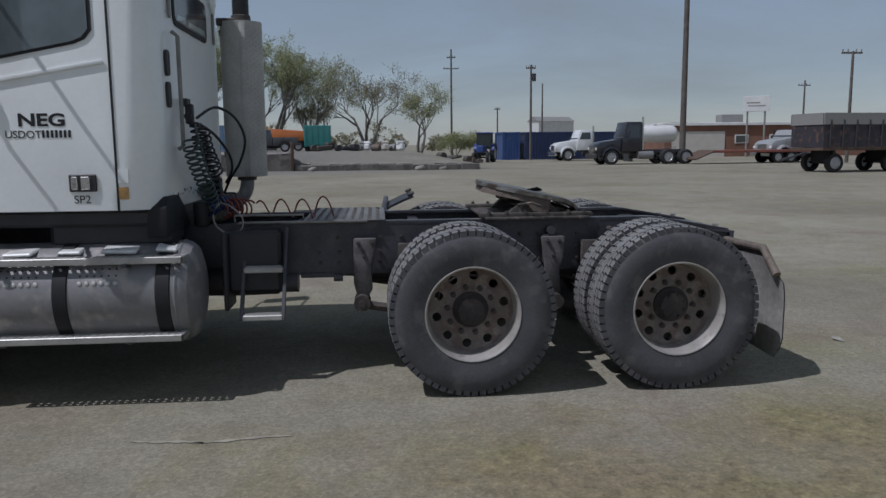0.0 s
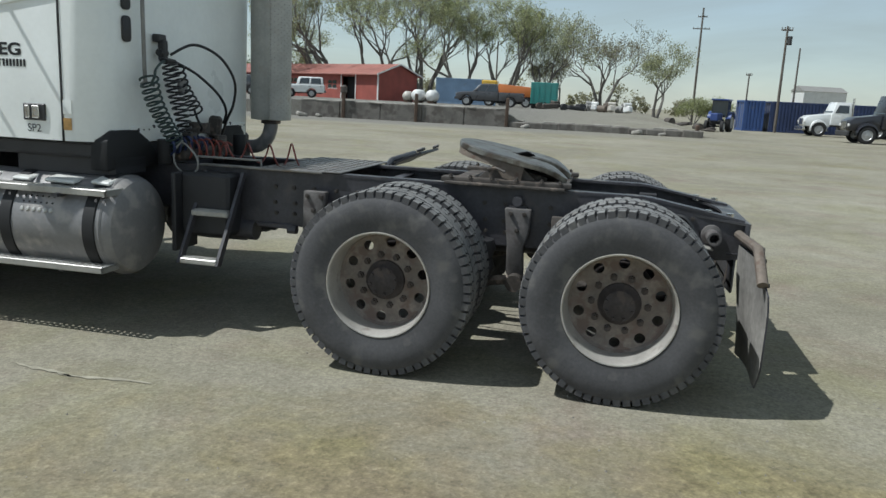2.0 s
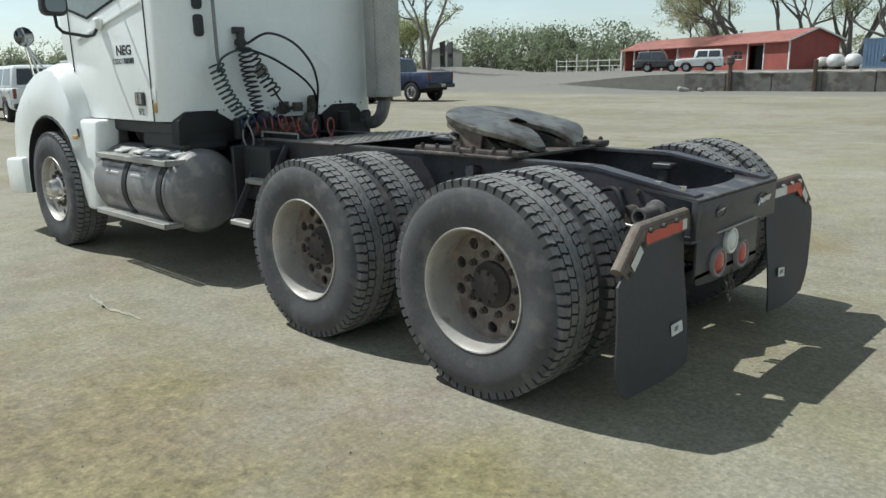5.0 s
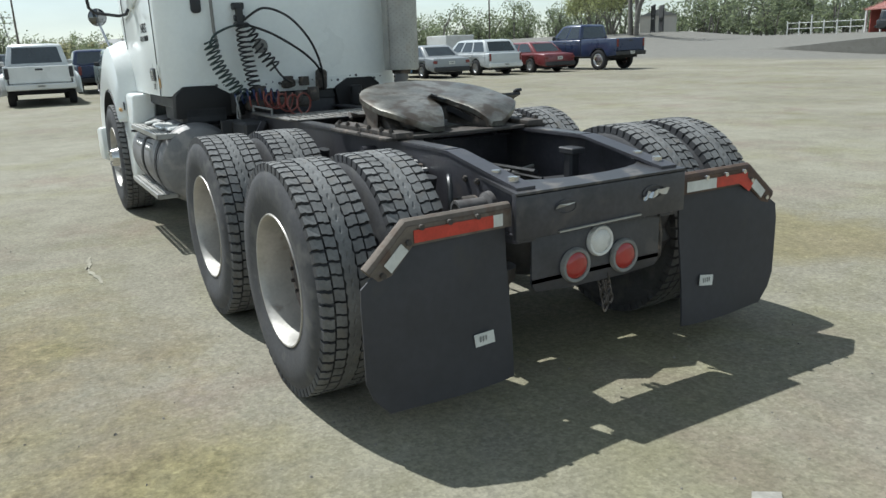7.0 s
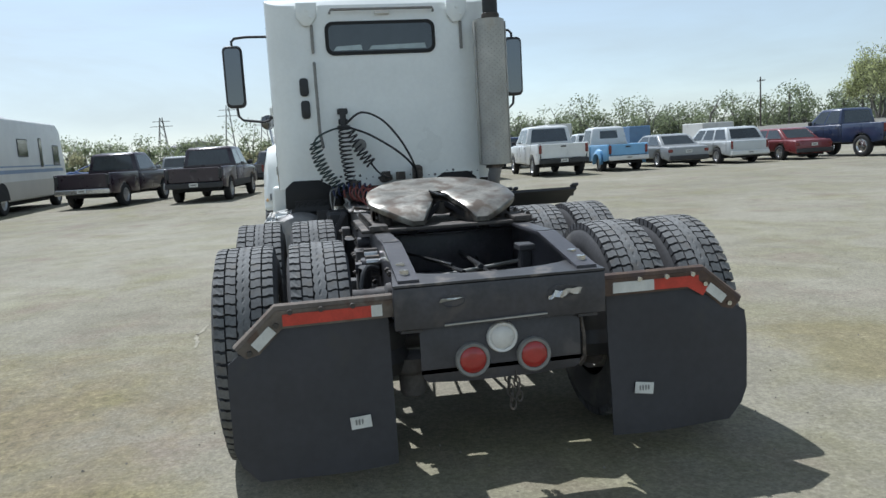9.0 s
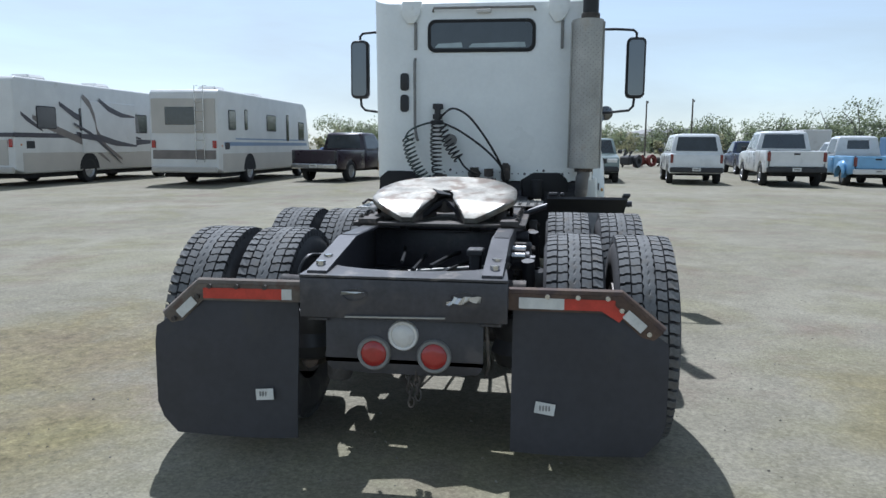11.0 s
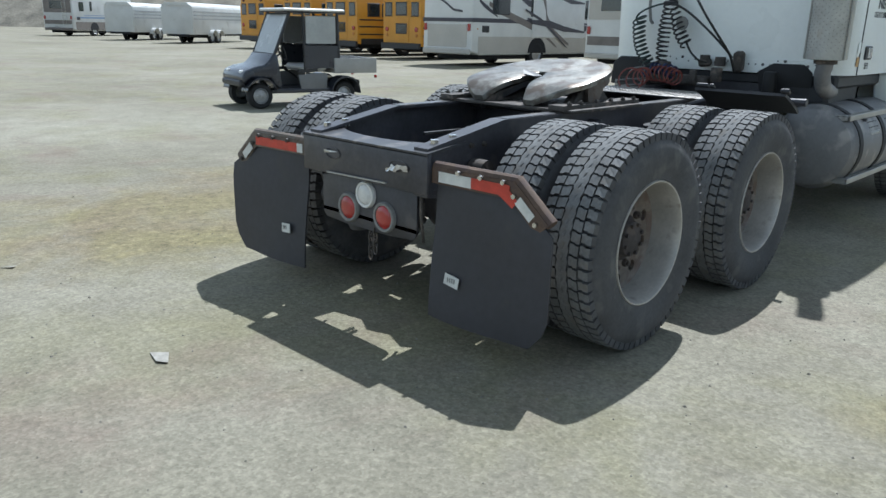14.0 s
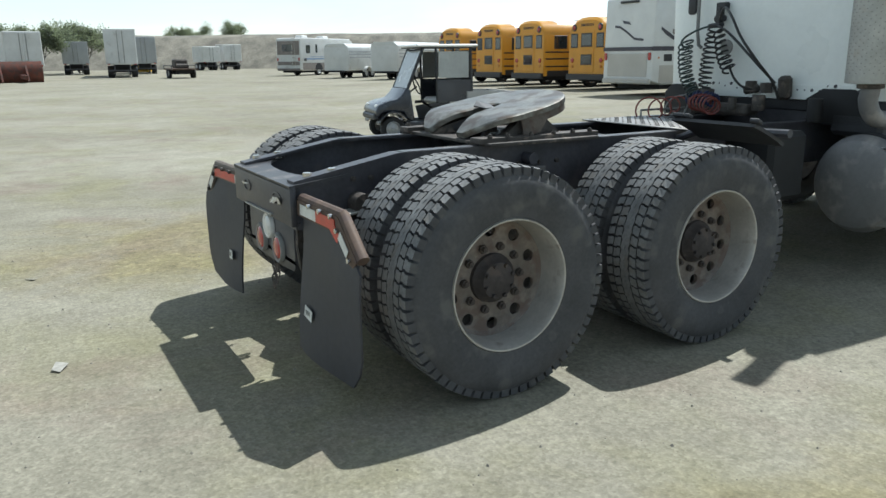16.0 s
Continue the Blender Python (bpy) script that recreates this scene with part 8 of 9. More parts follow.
# ---- loading wall ----
M_conc = mat("stained_concrete", (0.20, 0.185, 0.165), 0.9, var=0.35, scale=1.2, fine=20, bump=0.4, rust=(0.09, 0.08, 0.07), rustat=0.55)
M_conct = mat("pale_concrete_cap", (0.36, 0.34, 0.30), 0.9, var=0.25, scale=1.5, fine=20, bump=0.4)
wall = thing("retaining_wall", "low stained concrete loading wall with timber posts", "wall", pose(0, 0, 0), kind="structure")
for k in range(5):
    x0 = -18.11 + k * 2.65
    z = ground_z(-10, DOCK_Y + 0.5)
    part("wall_block", Shape().box((x0 + 1.26, DOCK_Y, (z + 0.03) / 2 - 0.1), (2.64, 0.42, z + 0.25), (0.0, rnd.uniform(-0.5, 0.5), rnd.uniform(-0.5, 0.5)), 0.05), M_conc, wall)
    for q in range(3):
        part("wall_cap", Shape().box((x0 + 0.45 + q * 0.88 + rnd.uniform(-0.1, 0.1), DOCK_Y + 0.12, z + 0.03 + rnd.uniform(-0.02, 0.03)), (rnd.uniform(0.5, 0.95), rnd.uniform(0.5, 0.75), rnd.uniform(0.06, 0.13)), (rnd.uniform(-3, 3), rnd.uniform(-3, 3), rnd.uniform(-8, 8)), 0.03), M_conct, wall)
for k in range(11):
    x0 = -4.76 + k * 1.0
    part("wall_block", Shape().box((x0 + 0.45, DOCK_Y - 0.1 - 0.05 * k, 0.16), (1.12, 0.4, rnd.uniform(0.34, 0.5)), (0, rnd.uniform(-3, 3), rnd.uniform(-5, 5)), 0.06), M_conc, wall)
    if k % 3 != 1:
        part("wall_cap", Shape().box((x0 + 0.5 + rnd.uniform(-0.2, 0.2), DOCK_Y + 0.08 - 0.05 * k, 0.40), (rnd.uniform(0.4, 0.9), 0.35, 0.08), (0, rnd.uniform(-4, 4), rnd.uniform(-12, 12)), 0.03), M_conct, wall)
for x in (-15.26, -10.56, -4.96, 5.94):
    h = 1.7 if x < -3 else 0.7
    part("timber_post", Shape().box((x, DOCK_Y - 0.30, h / 2), (0.20, 0.20, h), (2, 1, 10), 0.03), P_brownwood, wall)
part("post_cap", Shape().lathe([(0.14, 0), (0.22, 0.1), (0.22, 0.4), (0.12, 0.5), (0, 0.52)], (-15.26, DOCK_Y - 0.3, 1.5), "z", 12), M_cast, wall)
for x, y, r in ((-17.58, 45.2, 0.3), (-16.57, 45.5, 0.22), (-3.77, 45.8, 0.25), (2.63, 45.6, 0.28), (4.03, 45.9, 0.2)):
    tagged(part("rubble", Shape().box((0, 0, r * 0.4), (r * 2.2, r * 1.4, r * 0.9), (8, 12, 33), r * 0.25), M_conct, at=pose(x, y, 0, 0, 0, x * 40)), "broken pale concrete lump at the wall's foot", "rubble", "broken concrete")


# ---- red building ----
def red_building():
    e = thing("red_building", "long low red shed with a red metal roof", "building", pose(-22.36, 74.9, 0.98, 0, 0, -32))
    R = mat("red_painted_block", (0.33, 0.085, 0.065), 0.75, var=0.2, scale=1.0, fine=20, bump=0.15)
    RR = mat("red_metal_roof", (0.44, 0.19, 0.155), 0.5, 0.1, var=0.2, scale=0.8, fine=15, bump=0.1)
    D, L, Hh = 5.2, 31.5, 2.6
    # local: the gable end at x = 0, the long front along -x at y = 0
    def wallseg(x0, x1, z0=0.0, z1=Hh):
        part("front_wall", Shape().box(((x0 + x1) / 2, 0.1, (z0 + z1) / 2 - 0.4), (x1 - x0, 0.2, z1 - z0 + 0.8)), R, e)
    wallseg(-3.6, 0)
    wallseg(-6.8, -6.0)
    wallseg(-8.4, -6.8, 0, 1.0)
    wallseg(-8.4, -6.8, 1.95, Hh)
    wallseg(-13.2, -8.4)
    wallseg(-15.8, -13.2, 0, 0.9)
    wallseg(-15.8, -13.2, 2.1, Hh)
    wallseg(-18.5, -15.8)
    part("door_head", Shape().box((-4.8, 0.1, Hh - 0.15), (2.4, 0.2, 0.3)), R, e)
    # dark sheet behind the opening paints the shade inside the shed
    part("doorway_shade", Shape().box((-4.8, 0.9, 1.2), (2.5, 0.1, 3.0)), M_under, e, "dark panel painting the shaded inside of the doorway")
    for x in (-3.58, -6.02):
        part("door_trim", Shape().box((x, -0.02, 1.1), (0.12, 0.06, 3.0)), M_trimw, e)
    for x0, x1, z0, z1 in ((-8.4, -6.8, 1.0, 1.95), (-15.8, -13.2, 0.9, 2.1)):
        w = part("window", Shape().box(((x0 + x1) / 2, 0.06, (z0 + z1) / 2), (x1 - x0, 0.08, z1 - z0)), M_trimw, e, "white framed window")
        n = 2 if x1 - x0 < 2 else 3
        for k in range(n):
            for j in (0, 1):
                ww = (x1 - x0) / n
                part("pane", Shape().box((x0 + ww * (k + 0.5), 0.01, z0 + (z1 - z0) * (0.27 + 0.46 * j)), (ww - 0.14, 0.03, (z1 - z0) * 0.38)), M_glass, w)
    part("back_wall", Shape().box((-L / 2, D - 0.1, Hh / 2 - 0.4), (L, 0.2, Hh + 0.8)), R, e)
    part("porch_wall", Shape().box((-25.8, 2.2, Hh / 2 - 0.4), (14.4, 0.2, Hh + 0.8)), R, e)
    for k in range(5):
        part("porch_post", Shape().box((-19.0 - k * 3.4, 0.1, Hh / 2 - 0.4), (0.16, 0.16, Hh + 0.8)), M_trimw, e)
    for x in (-22, -26, -29.5):
        part("window", Shape().box((x, 2.08, 1.4), (1.1, 0.06, 1.0)), M_trimw, e)
    for x in (0, -L):
        part("gable_wall", Shape().prism([(x - 0.1, 0, -0.8), (x - 0.1, D, -0.8), (x - 0.1, D, Hh), (x - 0.1, D / 2, Hh + 1.0), (x - 0.1, 0, Hh)], (0.2, 0, 0)), R, e)
    part("corner_trim", Shape().box((0.02, -0.02, Hh / 2 - 0.3), (0.16, 0.1, Hh + 0.5)), M_trimw, e)
    for sg in (0, 1):
        y0, y1 = (-0.5, D / 2) if sg == 0 else (D + 0.5, D / 2)
        z0, z1 = Hh - 0.12, Hh + 1.02
        part("roof_slope", Shape().prism([(0.4, y0, z0), (-L - 0.4, y0, z0), (-L - 0.4, y1, z1), (0.4, y1, z1)], (0, 0, 0.10)), RR, e, "red corrugated roof slope")
        for k in range(42):
            x = 0.2 - k * 0.8
            part("roof_rib", Shape().prism([(x, y0, z0 + 0.10), (x - 0.07, y0, z0 + 0.10), (x - 0.07, y1, z1 + 0.10), (x, y1, z1 + 0.10)], (0, 0, 0.035)), RR, e)
    part("barge_board", Shape().prism([(0.42, -0.5, Hh - 0.12), (0.42, D / 2, Hh + 1.02), (0.42, D / 2, Hh + 1.16), (0.42, -0.5, Hh + 0.02)], (0.05, 0, 0)).prism([(0.42, D + 0.5, Hh - 0.12), (0.42, D / 2, Hh + 1.02), (0.42, D / 2, Hh + 1.16), (0.42, D + 0.5, Hh + 0.02)], (0.05, 0, 0)), M_trimw, e)


red_building()
for k in range(7):
    x, y = -50.2 - k * 2.0, 92.5 + k * 0.4
    tagged(part("fence_post", Shape().box((0, 0, 0.9), (0.12, 0.12, 1.8 if k % 4 else 3.2), None, 0.01), M_trimw, at=pose(x, y, ground_z(x, y) - 0.1)), "white painted pipe fence post", "fence post", "white fence")
for z in (0.75, 1.45):
    s = Shape()
    for k in range(6):
        a, b = (-50.2 - k * 2.0, 92.5 + k * 0.4), (-50.2 - (k + 1) * 2.0, 92.5 + (k + 1) * 0.4)
        s.tube([(a[0], a[1], ground_z(*a) + z), (b[0], b[1], ground_z(*b) + z)], 0.035, 6)
    tagged(part("fence_rail", s, M_trimw), "white painted pipe fence rail", "fence rail", "white fence")


# ---- brick building, sign and steel behind the trucks ----
def brick_building():
    e = thing("brick_building", "long brown brick building with a pale flat roof", "building", pose(45.14, 82, 0, 0, 0, -4))
    Bk = mat("brown_brick", (0.24, 0.12, 0.08), 0.85, var=0.25, scale=0.6, fine=12, bump=0.2)
    part("wall", Shape().box((0, 0, 1.6), (30, 12, 3.2)), Bk, e)
    part("roof", Shape().box((0, 0, 3.35), (30.6, 12.6, 0.3), None, 0.03), M_trimw, e)
    part("pale_bay", Shape().box((-11.5, -6.02, 1.3), (5.5, 0.1, 2.6)), M_beige, e)
    for k in range(6):
        w = part("window", Shape().box((-7 + k * 3.6, -6.02, 1.8), (1.4, 0.1, 0.9)), M_trimw, e)
        part("pane", Shape().box((-7 + k * 3.6, -6.08, 1.8), (1.2, 0.04, 0.7)), M_glass, w)
    part("roof_unit", Shape().box((-6, 0, 4.0), (2.4, 1.8, 1.0), None, 0.05), M_grey, e)
    part("roof_unit", Shape().box((6, 1, 3.9), (1.6, 1.6, 0.8), None, 0.05), M_trimw, e)


brick_building()
sg = thing("billboard", "plain white billboard on two posts", "sign", pose(37.41, 73.0, 0, 0, 0, -25))
part("board", Shape().box((0, 0, 5.2), (2.4, 0.14, 1.5), None, 0.02), M_trimw, sg)
part("board_bars", Shape().box((-0.3, -0.075, 5.3), (1.2, 0.01, 0.12)).box((0, -0.075, 5.0), (1.6, 0.01, 0.1)), M_grey, sg)
for x in (-0.8, 0.8):
    part("post", Shape().cyl((x, 0.1, 0), (x, 0.1, 4.6), 0.09, n=8), M_grey, sg)


# ---- poles ----
M_wood = mat("grey_pole_wood", (0.15, 0.13, 0.11), 0.9, var=0.3, scale=3, fine=20, bump=0.3)


def utility_pole(x, y, h, r=0.14, arms=(), lamp_=False, lean=0.0, label="weathered wooden utility pole"):
    e = thing("utility_pole", label, "pole", pose(x, y, ground_z(x, y), lean, 0, 0), "utility poles")
    part("shaft", Shape().cyl((0, 0, -0.3), (0, 0, h), r, r * 0.65, n=12), M_wood, e)
    for z, w in arms:
        part("crossarm", Shape().box((0, 0.12, z), (w, 0.10, 0.12), None, 0.01), M_wood, e)
        for u in (-0.45, -0.2, 0.2, 0.45):
            part("insulator", Shape().cyl((u * w, 0.12, z + 0.05), (u * w, 0.12, z + 0.24), 0.045, n=8), M_grey, e)
    if lamp_:
        part("transformer", Shape().cyl((0.28, 0, h - 1.5), (0.28, 0, h - 0.8), 0.18, n=12), M_dusty, e)
    return e


utility_pole(24.30, 59.12, 22.0, 0.25, label="tall thick wooden light pole")
utility_pole(14.38, 70.5, 8.7, 0.13, ((8.4, 0.9),), True)
utility_pole(16.33, 74.5, 7.3, 0.10)
utility_pole(10.7, 108.0, 14.6, 0.17, ((13.5, 1.2), (12.0, 2.2)))
utility_pole(17.31, 108.5, 6.6, 0.13, ((6.4, 0.8),))
utility_pole(32.8, 50.9, 7.6, 0.13, ((7.5, 1.5),))
utility_pole(-118, 85, 10.5, 0.18, ((9.8, 2.4),))
utility_pole(-130, 30, 9.5, 0.18, ((9.0, 2.2),))
utility_pole(-140, 8, 12.0, 0.2, ((11.4, 2.6),))
utility_pole(-110, 20, 8.0, 0.15, ((7.7, 1.8),))
utility_pole(-11.29, 80.0, 6.5, 0.10)
utility_pole(53.28, 92, 9.0, 0.15, ((8.4, 1.6),))
for k, (x, y, h) in enumerate(((-300, -22, 22), (-280, -8, 16), (-260, 8, 15), (-290, -45, 18))):
    e = thing("lattice_tower", "far grey lattice power tower", "tower", pose(x, y, 0), "power towers")
    s = Shape()
    for a, b in ((-1, -1), (1, -1), (1, 1), (-1, 1)):
        s.tube([(a * 2.2, b * 2.2, 0), (a * 0.4, b * 0.4, h)], 0.14, 5)
    for q in range(7):
        w0, w1 = 2.2 - 1.8 * q / 7, 2.2 - 1.8 * (q + 1) / 7
        for b in (-1, 1):
            s.tube([(-w0, b * w0, h * q / 7), (w1, b * w1, h * (q + 1) / 7)], 0.08, 4)
            s.tube([(b * w0, w0, h * q / 7), (b * w1, -w1, h * (q + 1) / 7)], 0.08, 4)
    for z, w in ((0.82, 4), (0.92, 3)):
        s.tube([(0, -w, h * z), (0, w, h * z)], 0.12, 5)
    part("lattice", s, M_grey, e)

# ---- south-west yard: trailers, far motorhome, machines ----
M_trw = mat("dirty_white_trailer_skin", (0.62, 0.62, 0.60), 0.5, var=0.1, scale=1.0, fine=15, bump=0.05, rust=(0.45, 0.44, 0.42), rustat=0.66)
M_trg = mat("grey_trailer_skin", (0.36, 0.37, 0.37), 0.5, var=0.12, scale=1.0, fine=15, bump=0.05)


def box_trailer(label, m, L, H=3.9, skin=None, W=2.5):
    e = thing("box_trailer", label, "trailer", m, "box trailers in the yard")
    skin = skin or M_trw
    part("box", Shape().box((0, 0, (H + 1.1) / 2), (L, W, H - 1.1), None, 0.03), skin, e)
    for k in range(int(L / 1.2)):
        for sd in (-1, 1):
            part("side_post", Shape().box((-L / 2 + 0.5 + k * 1.2, sd * (W / 2 + 0.008), (H + 1.1) / 2), (0.06, 0.03, H - 1.25)), skin, e)
    b = -L / 2
    for yy in (-0.62, 0.62):
        part("rear_door", Shape().box((b - 0.012, yy, (H + 1.1) / 2), (0.04, 1.18, H - 1.3), None, 0.01), skin, e)
        part("lock_bar", Shape().cyl((b - 0.05, yy * 0.35, 1.25), (b - 0.05, yy * 0.35, H - 0.15), 0.025, n=6), M_grey, e)
        part("tail_light", Shape().box((b - 0.03, yy * 1.7, 1.12), (0.04, 0.2, 0.08)), M_lens, e)
    part("rear_guard", Shape().box((b + 0.1, 0, 0.6), (0.1, 2.2, 0.12)).box((b + 0.1, -0.6, 0.85), (0.08, 0.08, 0.5)).box((b + 0.1, 0.6, 0.85), (0.08, 0.08, 0.5)), M_frame, e)
    part("chassis", Shape().box((0, 0, 1.0), (L - 0.4, 1.2, 0.2)), M_under, e)
    for wx in (b + 1.4, b + 2.6):
        for sd in (-1, 1):
            small_wheel(wx, sd * 1.2, 0.5, 0.5, e, sd)
        part("axle", Shape().cyl((wx, -1, 0.5), (wx, 1, 0.5), 0.07, n=8).box((wx, 0, 0.75), (0.15, 1.2, 0.4)), M_under, e)
    for sy in (-0.7, 0.7):
        part("landing_leg", Shape().box((L / 2 - 2, sy, 0.5), (0.14, 0.14, 1.0)), M_frame, e)
    return e


box_trailer("white box trailer with its doors shut", park(1.6, -60.5, 275), 8.0, 3.6)
box_trailer("tall white box trailer facing the yard", park(-7.1, -68.6, 262.5), 13.0, 4.05)
box_trailer("grey box trailer further back", park(-11.6, -84.5, 262), 11.0, 3.9, M_trg)
box_trailer("small pale box trailer near the bank", park(-26.5, -104, 270), 4.5, 3.5)
box_trailer("low white cargo trailer near the bank", park(-22.6, -101, 280), 3.5, 3.2)
box_trailer("grey closed trailer beside the bank", park(-4.6, -84.0, 265), 7.0, 3.4, M_trg)
motorhome("distant grey and white motorhome seen from the side", park(-22.6, -58.6, 215), 9.0, 2.5, 3.2, M_taupe, M_trw, 2)


def stock_trailer():
    e = thing("stock_trailer", "long pale aluminium livestock trailer", "trailer", park(-21.8, -46.6, 215))
    L, W, H = 8.0, 2.1, 2.45
    part("body", Shape().loft([[(x, -W / 2, 0.55), (x, -W / 2, H - 0.25), (x, -W / 2 + 0.3, H), (x, W / 2 - 0.3, H), (x, W / 2, H - 0.25), (x, W / 2, 0.55)] for x in (-L / 2, L / 2)]), M_trw, e, bevel=0.03)
    part("roof", Shape().loft([[(x, -W / 2 + 0.05, H - 0.18), (x, -W / 2 + 0.32, H + 0.03), (x, W / 2 - 0.32, H + 0.03), (x, W / 2 - 0.05, H - 0.18)] for x in (-L / 2 - 0.05, L / 2 + 0.05)]), M_trw, e)
    for sd in (-1, 1):
        for k in range(3):
            part("slat", Shape().box((0, sd * (W / 2 + 0.01), 1.5 + k * 0.22), (L - 0.4, 0.03, 0.08)), M_trg, e)
        for wx in (-0.6, -1.5):
            small_wheel(wx, sd * (W / 2 + 0.05), 0.37, 0.22, e, sd)
            part("fender", Shape().loft([[(x, sd * (W / 2 - 0.05), z), (x, sd * (W / 2 + 0.28), z), (x, sd * (W / 2 + 0.28), z + 0.03), (x, sd * (W / 2 - 0.05), z + 0.03)] for x, z in arc(wx, 0.37, 0.44, 170, 10, 8)]), M_trw, e)
    part("chassis", Shape().box((0, 0, 0.5), (L, 1.5, 0.14)).cyl((-0.6, -1, 0.37), (-0.6, 1, 0.37), 0.05, n=8).cyl((-1.5, -1, 0.37), (-1.5, 1, 0.37), 0.05, n=8), M_under, e)
    part("gooseneck", Shape().box((L / 2 + 0.8, 0, 1.9), (1.8, 1.9, 0.9), None, 0.1), M_trw, e)
    return e


st = stock_trailer()
copy_thing(st, park(-22.6, -40.0, 214))


def small_flat():
    e = thing("flat_trailer", "small flat trailer loaded with pipes and a machine", "trailer", park(-9.9, -56.6, 268))
    part("deck", Shape().box((0, 0, 0.72), (4.4, 2.0, 0.12), None, 0.01), P_brownwood, e)
    for sd in (-1, 1):
        for wx in (-0.5, 0.4):
            small_wheel(wx, sd * 1.05, 0.36, 0.22, e, sd)
        part("side_rail", Shape().box((0, sd * 1.0, 1.0), (4.3, 0.05, 0.06)).box((-2, sd * 1.0, 0.88), (0.05, 0.05, 0.26)).box((2, sd * 1.0, 0.88), (0.05, 0.05, 0.26)), M_frame, e)
    part("axle", Shape().cyl((-0.5, -1, 0.36), (-0.5, 1, 0.36), 0.05, n=8).cyl((0.4, -1, 0.36), (0.4, 1, 0.36), 0.05, n=8).box((0, 0, 0.55), (3.8, 1.2, 0.3)), M_under, e)
    part("load", Shape().box((0.2, 0, 1.15), (1.6, 1.0, 0.7), None, 0.1).cyl((-1.2, -0.4, 0.95), (-1.2, 0.5, 0.95), 0.2, n=12), M_cast, e)


small_flat()


def red_implement():
    e = thing("blade_implement", "rust-red steel dozer blade and frame", "machine", park(3.0, -52.4, 5))
    R = mat("rust_red_steel", (0.17, 0.055, 0.035), 0.8, var=0.3, scale=2, fine=25, bump=0.2, rust=(0.08, 0.04, 0.03), rustat=0.55)
    prof = [(0.0, 0.0), (0.25, 0.35), (0.30, 0.8), (0.15, 1.25), (0.0, 1.45), (0.08, 1.45), (0.25, 1.25), (0.42, 0.8), (0.35, 0.3), (0.1, 0.0)]
    part("blade", Shape().prism([(-2.6, y, z) for y, z in prof], (5.2, 0, 0)), R, e)
    for x in (-1.6, 0, 1.6):
        part("rib", Shape().prism([(x, 0.4, 0.1), (x, 1.2, 0.1), (x, 1.0, 0.5), (x, 0.42, 1.2)], (0.12, 0, 0)), R, e)
    part("push_arm", Shape().box((-1.2, 1.8, 0.4), (0.25, 2.4, 0.3), None, 0.03).box((1.2, 1.8, 0.4), (0.25, 2.4, 0.3), None, 0.03), R, e)
    part("yellow_drum", Shape().cyl((1.9, 0.7, 1.2), (2.5, 0.7, 1.2), 0.5, n=14), paint("machine_yellow", (0.6, 0.36, 0.03), 0.5), e)


red_implement()


def loader(x, y, yaw):
    e = thing("yellow_loader", "yellow wheel loader by the far shed", "loader", park(x, y, yaw))
    Y = paint("machine_yellow", (0.6, 0.36, 0.03), 0.5)
    part("body", Shape().box((-0.6, 0, 1.4), (2.6, 1.4, 1.0), None, 0.12), Y, e)
    part("cab", Shape().box((0.6, 0, 2.1), (1.2, 1.3, 1.5), None, 0.06), M_glass, e)
    part("cab_roof", Shape().box((0.6, 0, 2.9), (1.35, 1.45, 0.14), None, 0.04), Y, e)
    part("boom", Shape().tube([(0.9, 0, 1.6), (2.2, 0, 1.9), (3.1, 0, 0.9)], 0.16, 8), Y, e)
    part("bucket", Shape().prism([(2.9, -1.1, 0.1), (3.9, -1.1, 0.1), (3.7, -1.1, 0.25), (3.1, -1.1, 0.35), (3.0, -1.1, 0.95), (2.85, -1.1, 0.95)], (0, 2.2, 0)), Y, e)
    for wx in (1.3, -1.3):
        for sd in (-1, 1):
            small_wheel(wx, sd * 0.95, 0.7, 0.42, e, sd)
    part("axle", Shape().cyl((1.3, -0.9, 0.7), (1.3, 0.9, 0.7), 0.12, n=8).cyl((-1.3, -0.9, 0.7), (-1.3, 0.9, 0.7), 0.12, n=8).box((0, 0, 0.9), (3, 0.8, 0.4)), M_under, e)


loader(-80.0, 87.6, 30)
loader(-12.6, -92.0, 80)
e = thing("tin_shed", "small pale tin shed under the trees", "shed", park(-62, 71, -40))
part("wall_panel", Shape().box((0, 0, 1.3), (5, 4, 2.6)), M_beige, e)
part("roof", Shape().prism([(-2.7, -2.2, 2.55), (-2.7, 0, 3.3), (-2.7, 2.2, 2.55)], (5.4, 0, 0)), M_grey, e)
part("door", Shape().box((0.4, -2.02, 1.05), (1.2, 0.06, 2.1)), M_dusty, e)
e = thing("slatted_crate", "dark slatted steel crate rack", "rack", park(-53, 61.5, -40))
for k in range(10):
    part("bar", Shape().box((-2 + k * 0.44, 0, 1.3), (0.08, 0.1, 2.6)), M_dusty, e)
for z in (0.1, 1.3, 2.55):
    part("rail", Shape().box((0, 0, z), (4.3, 0.14, 0.12)), M_dusty, e)
part("back_panel", Shape().box((0, 0.8, 1.3), (4.3, 0.1, 2.5)), M_dusty, e)
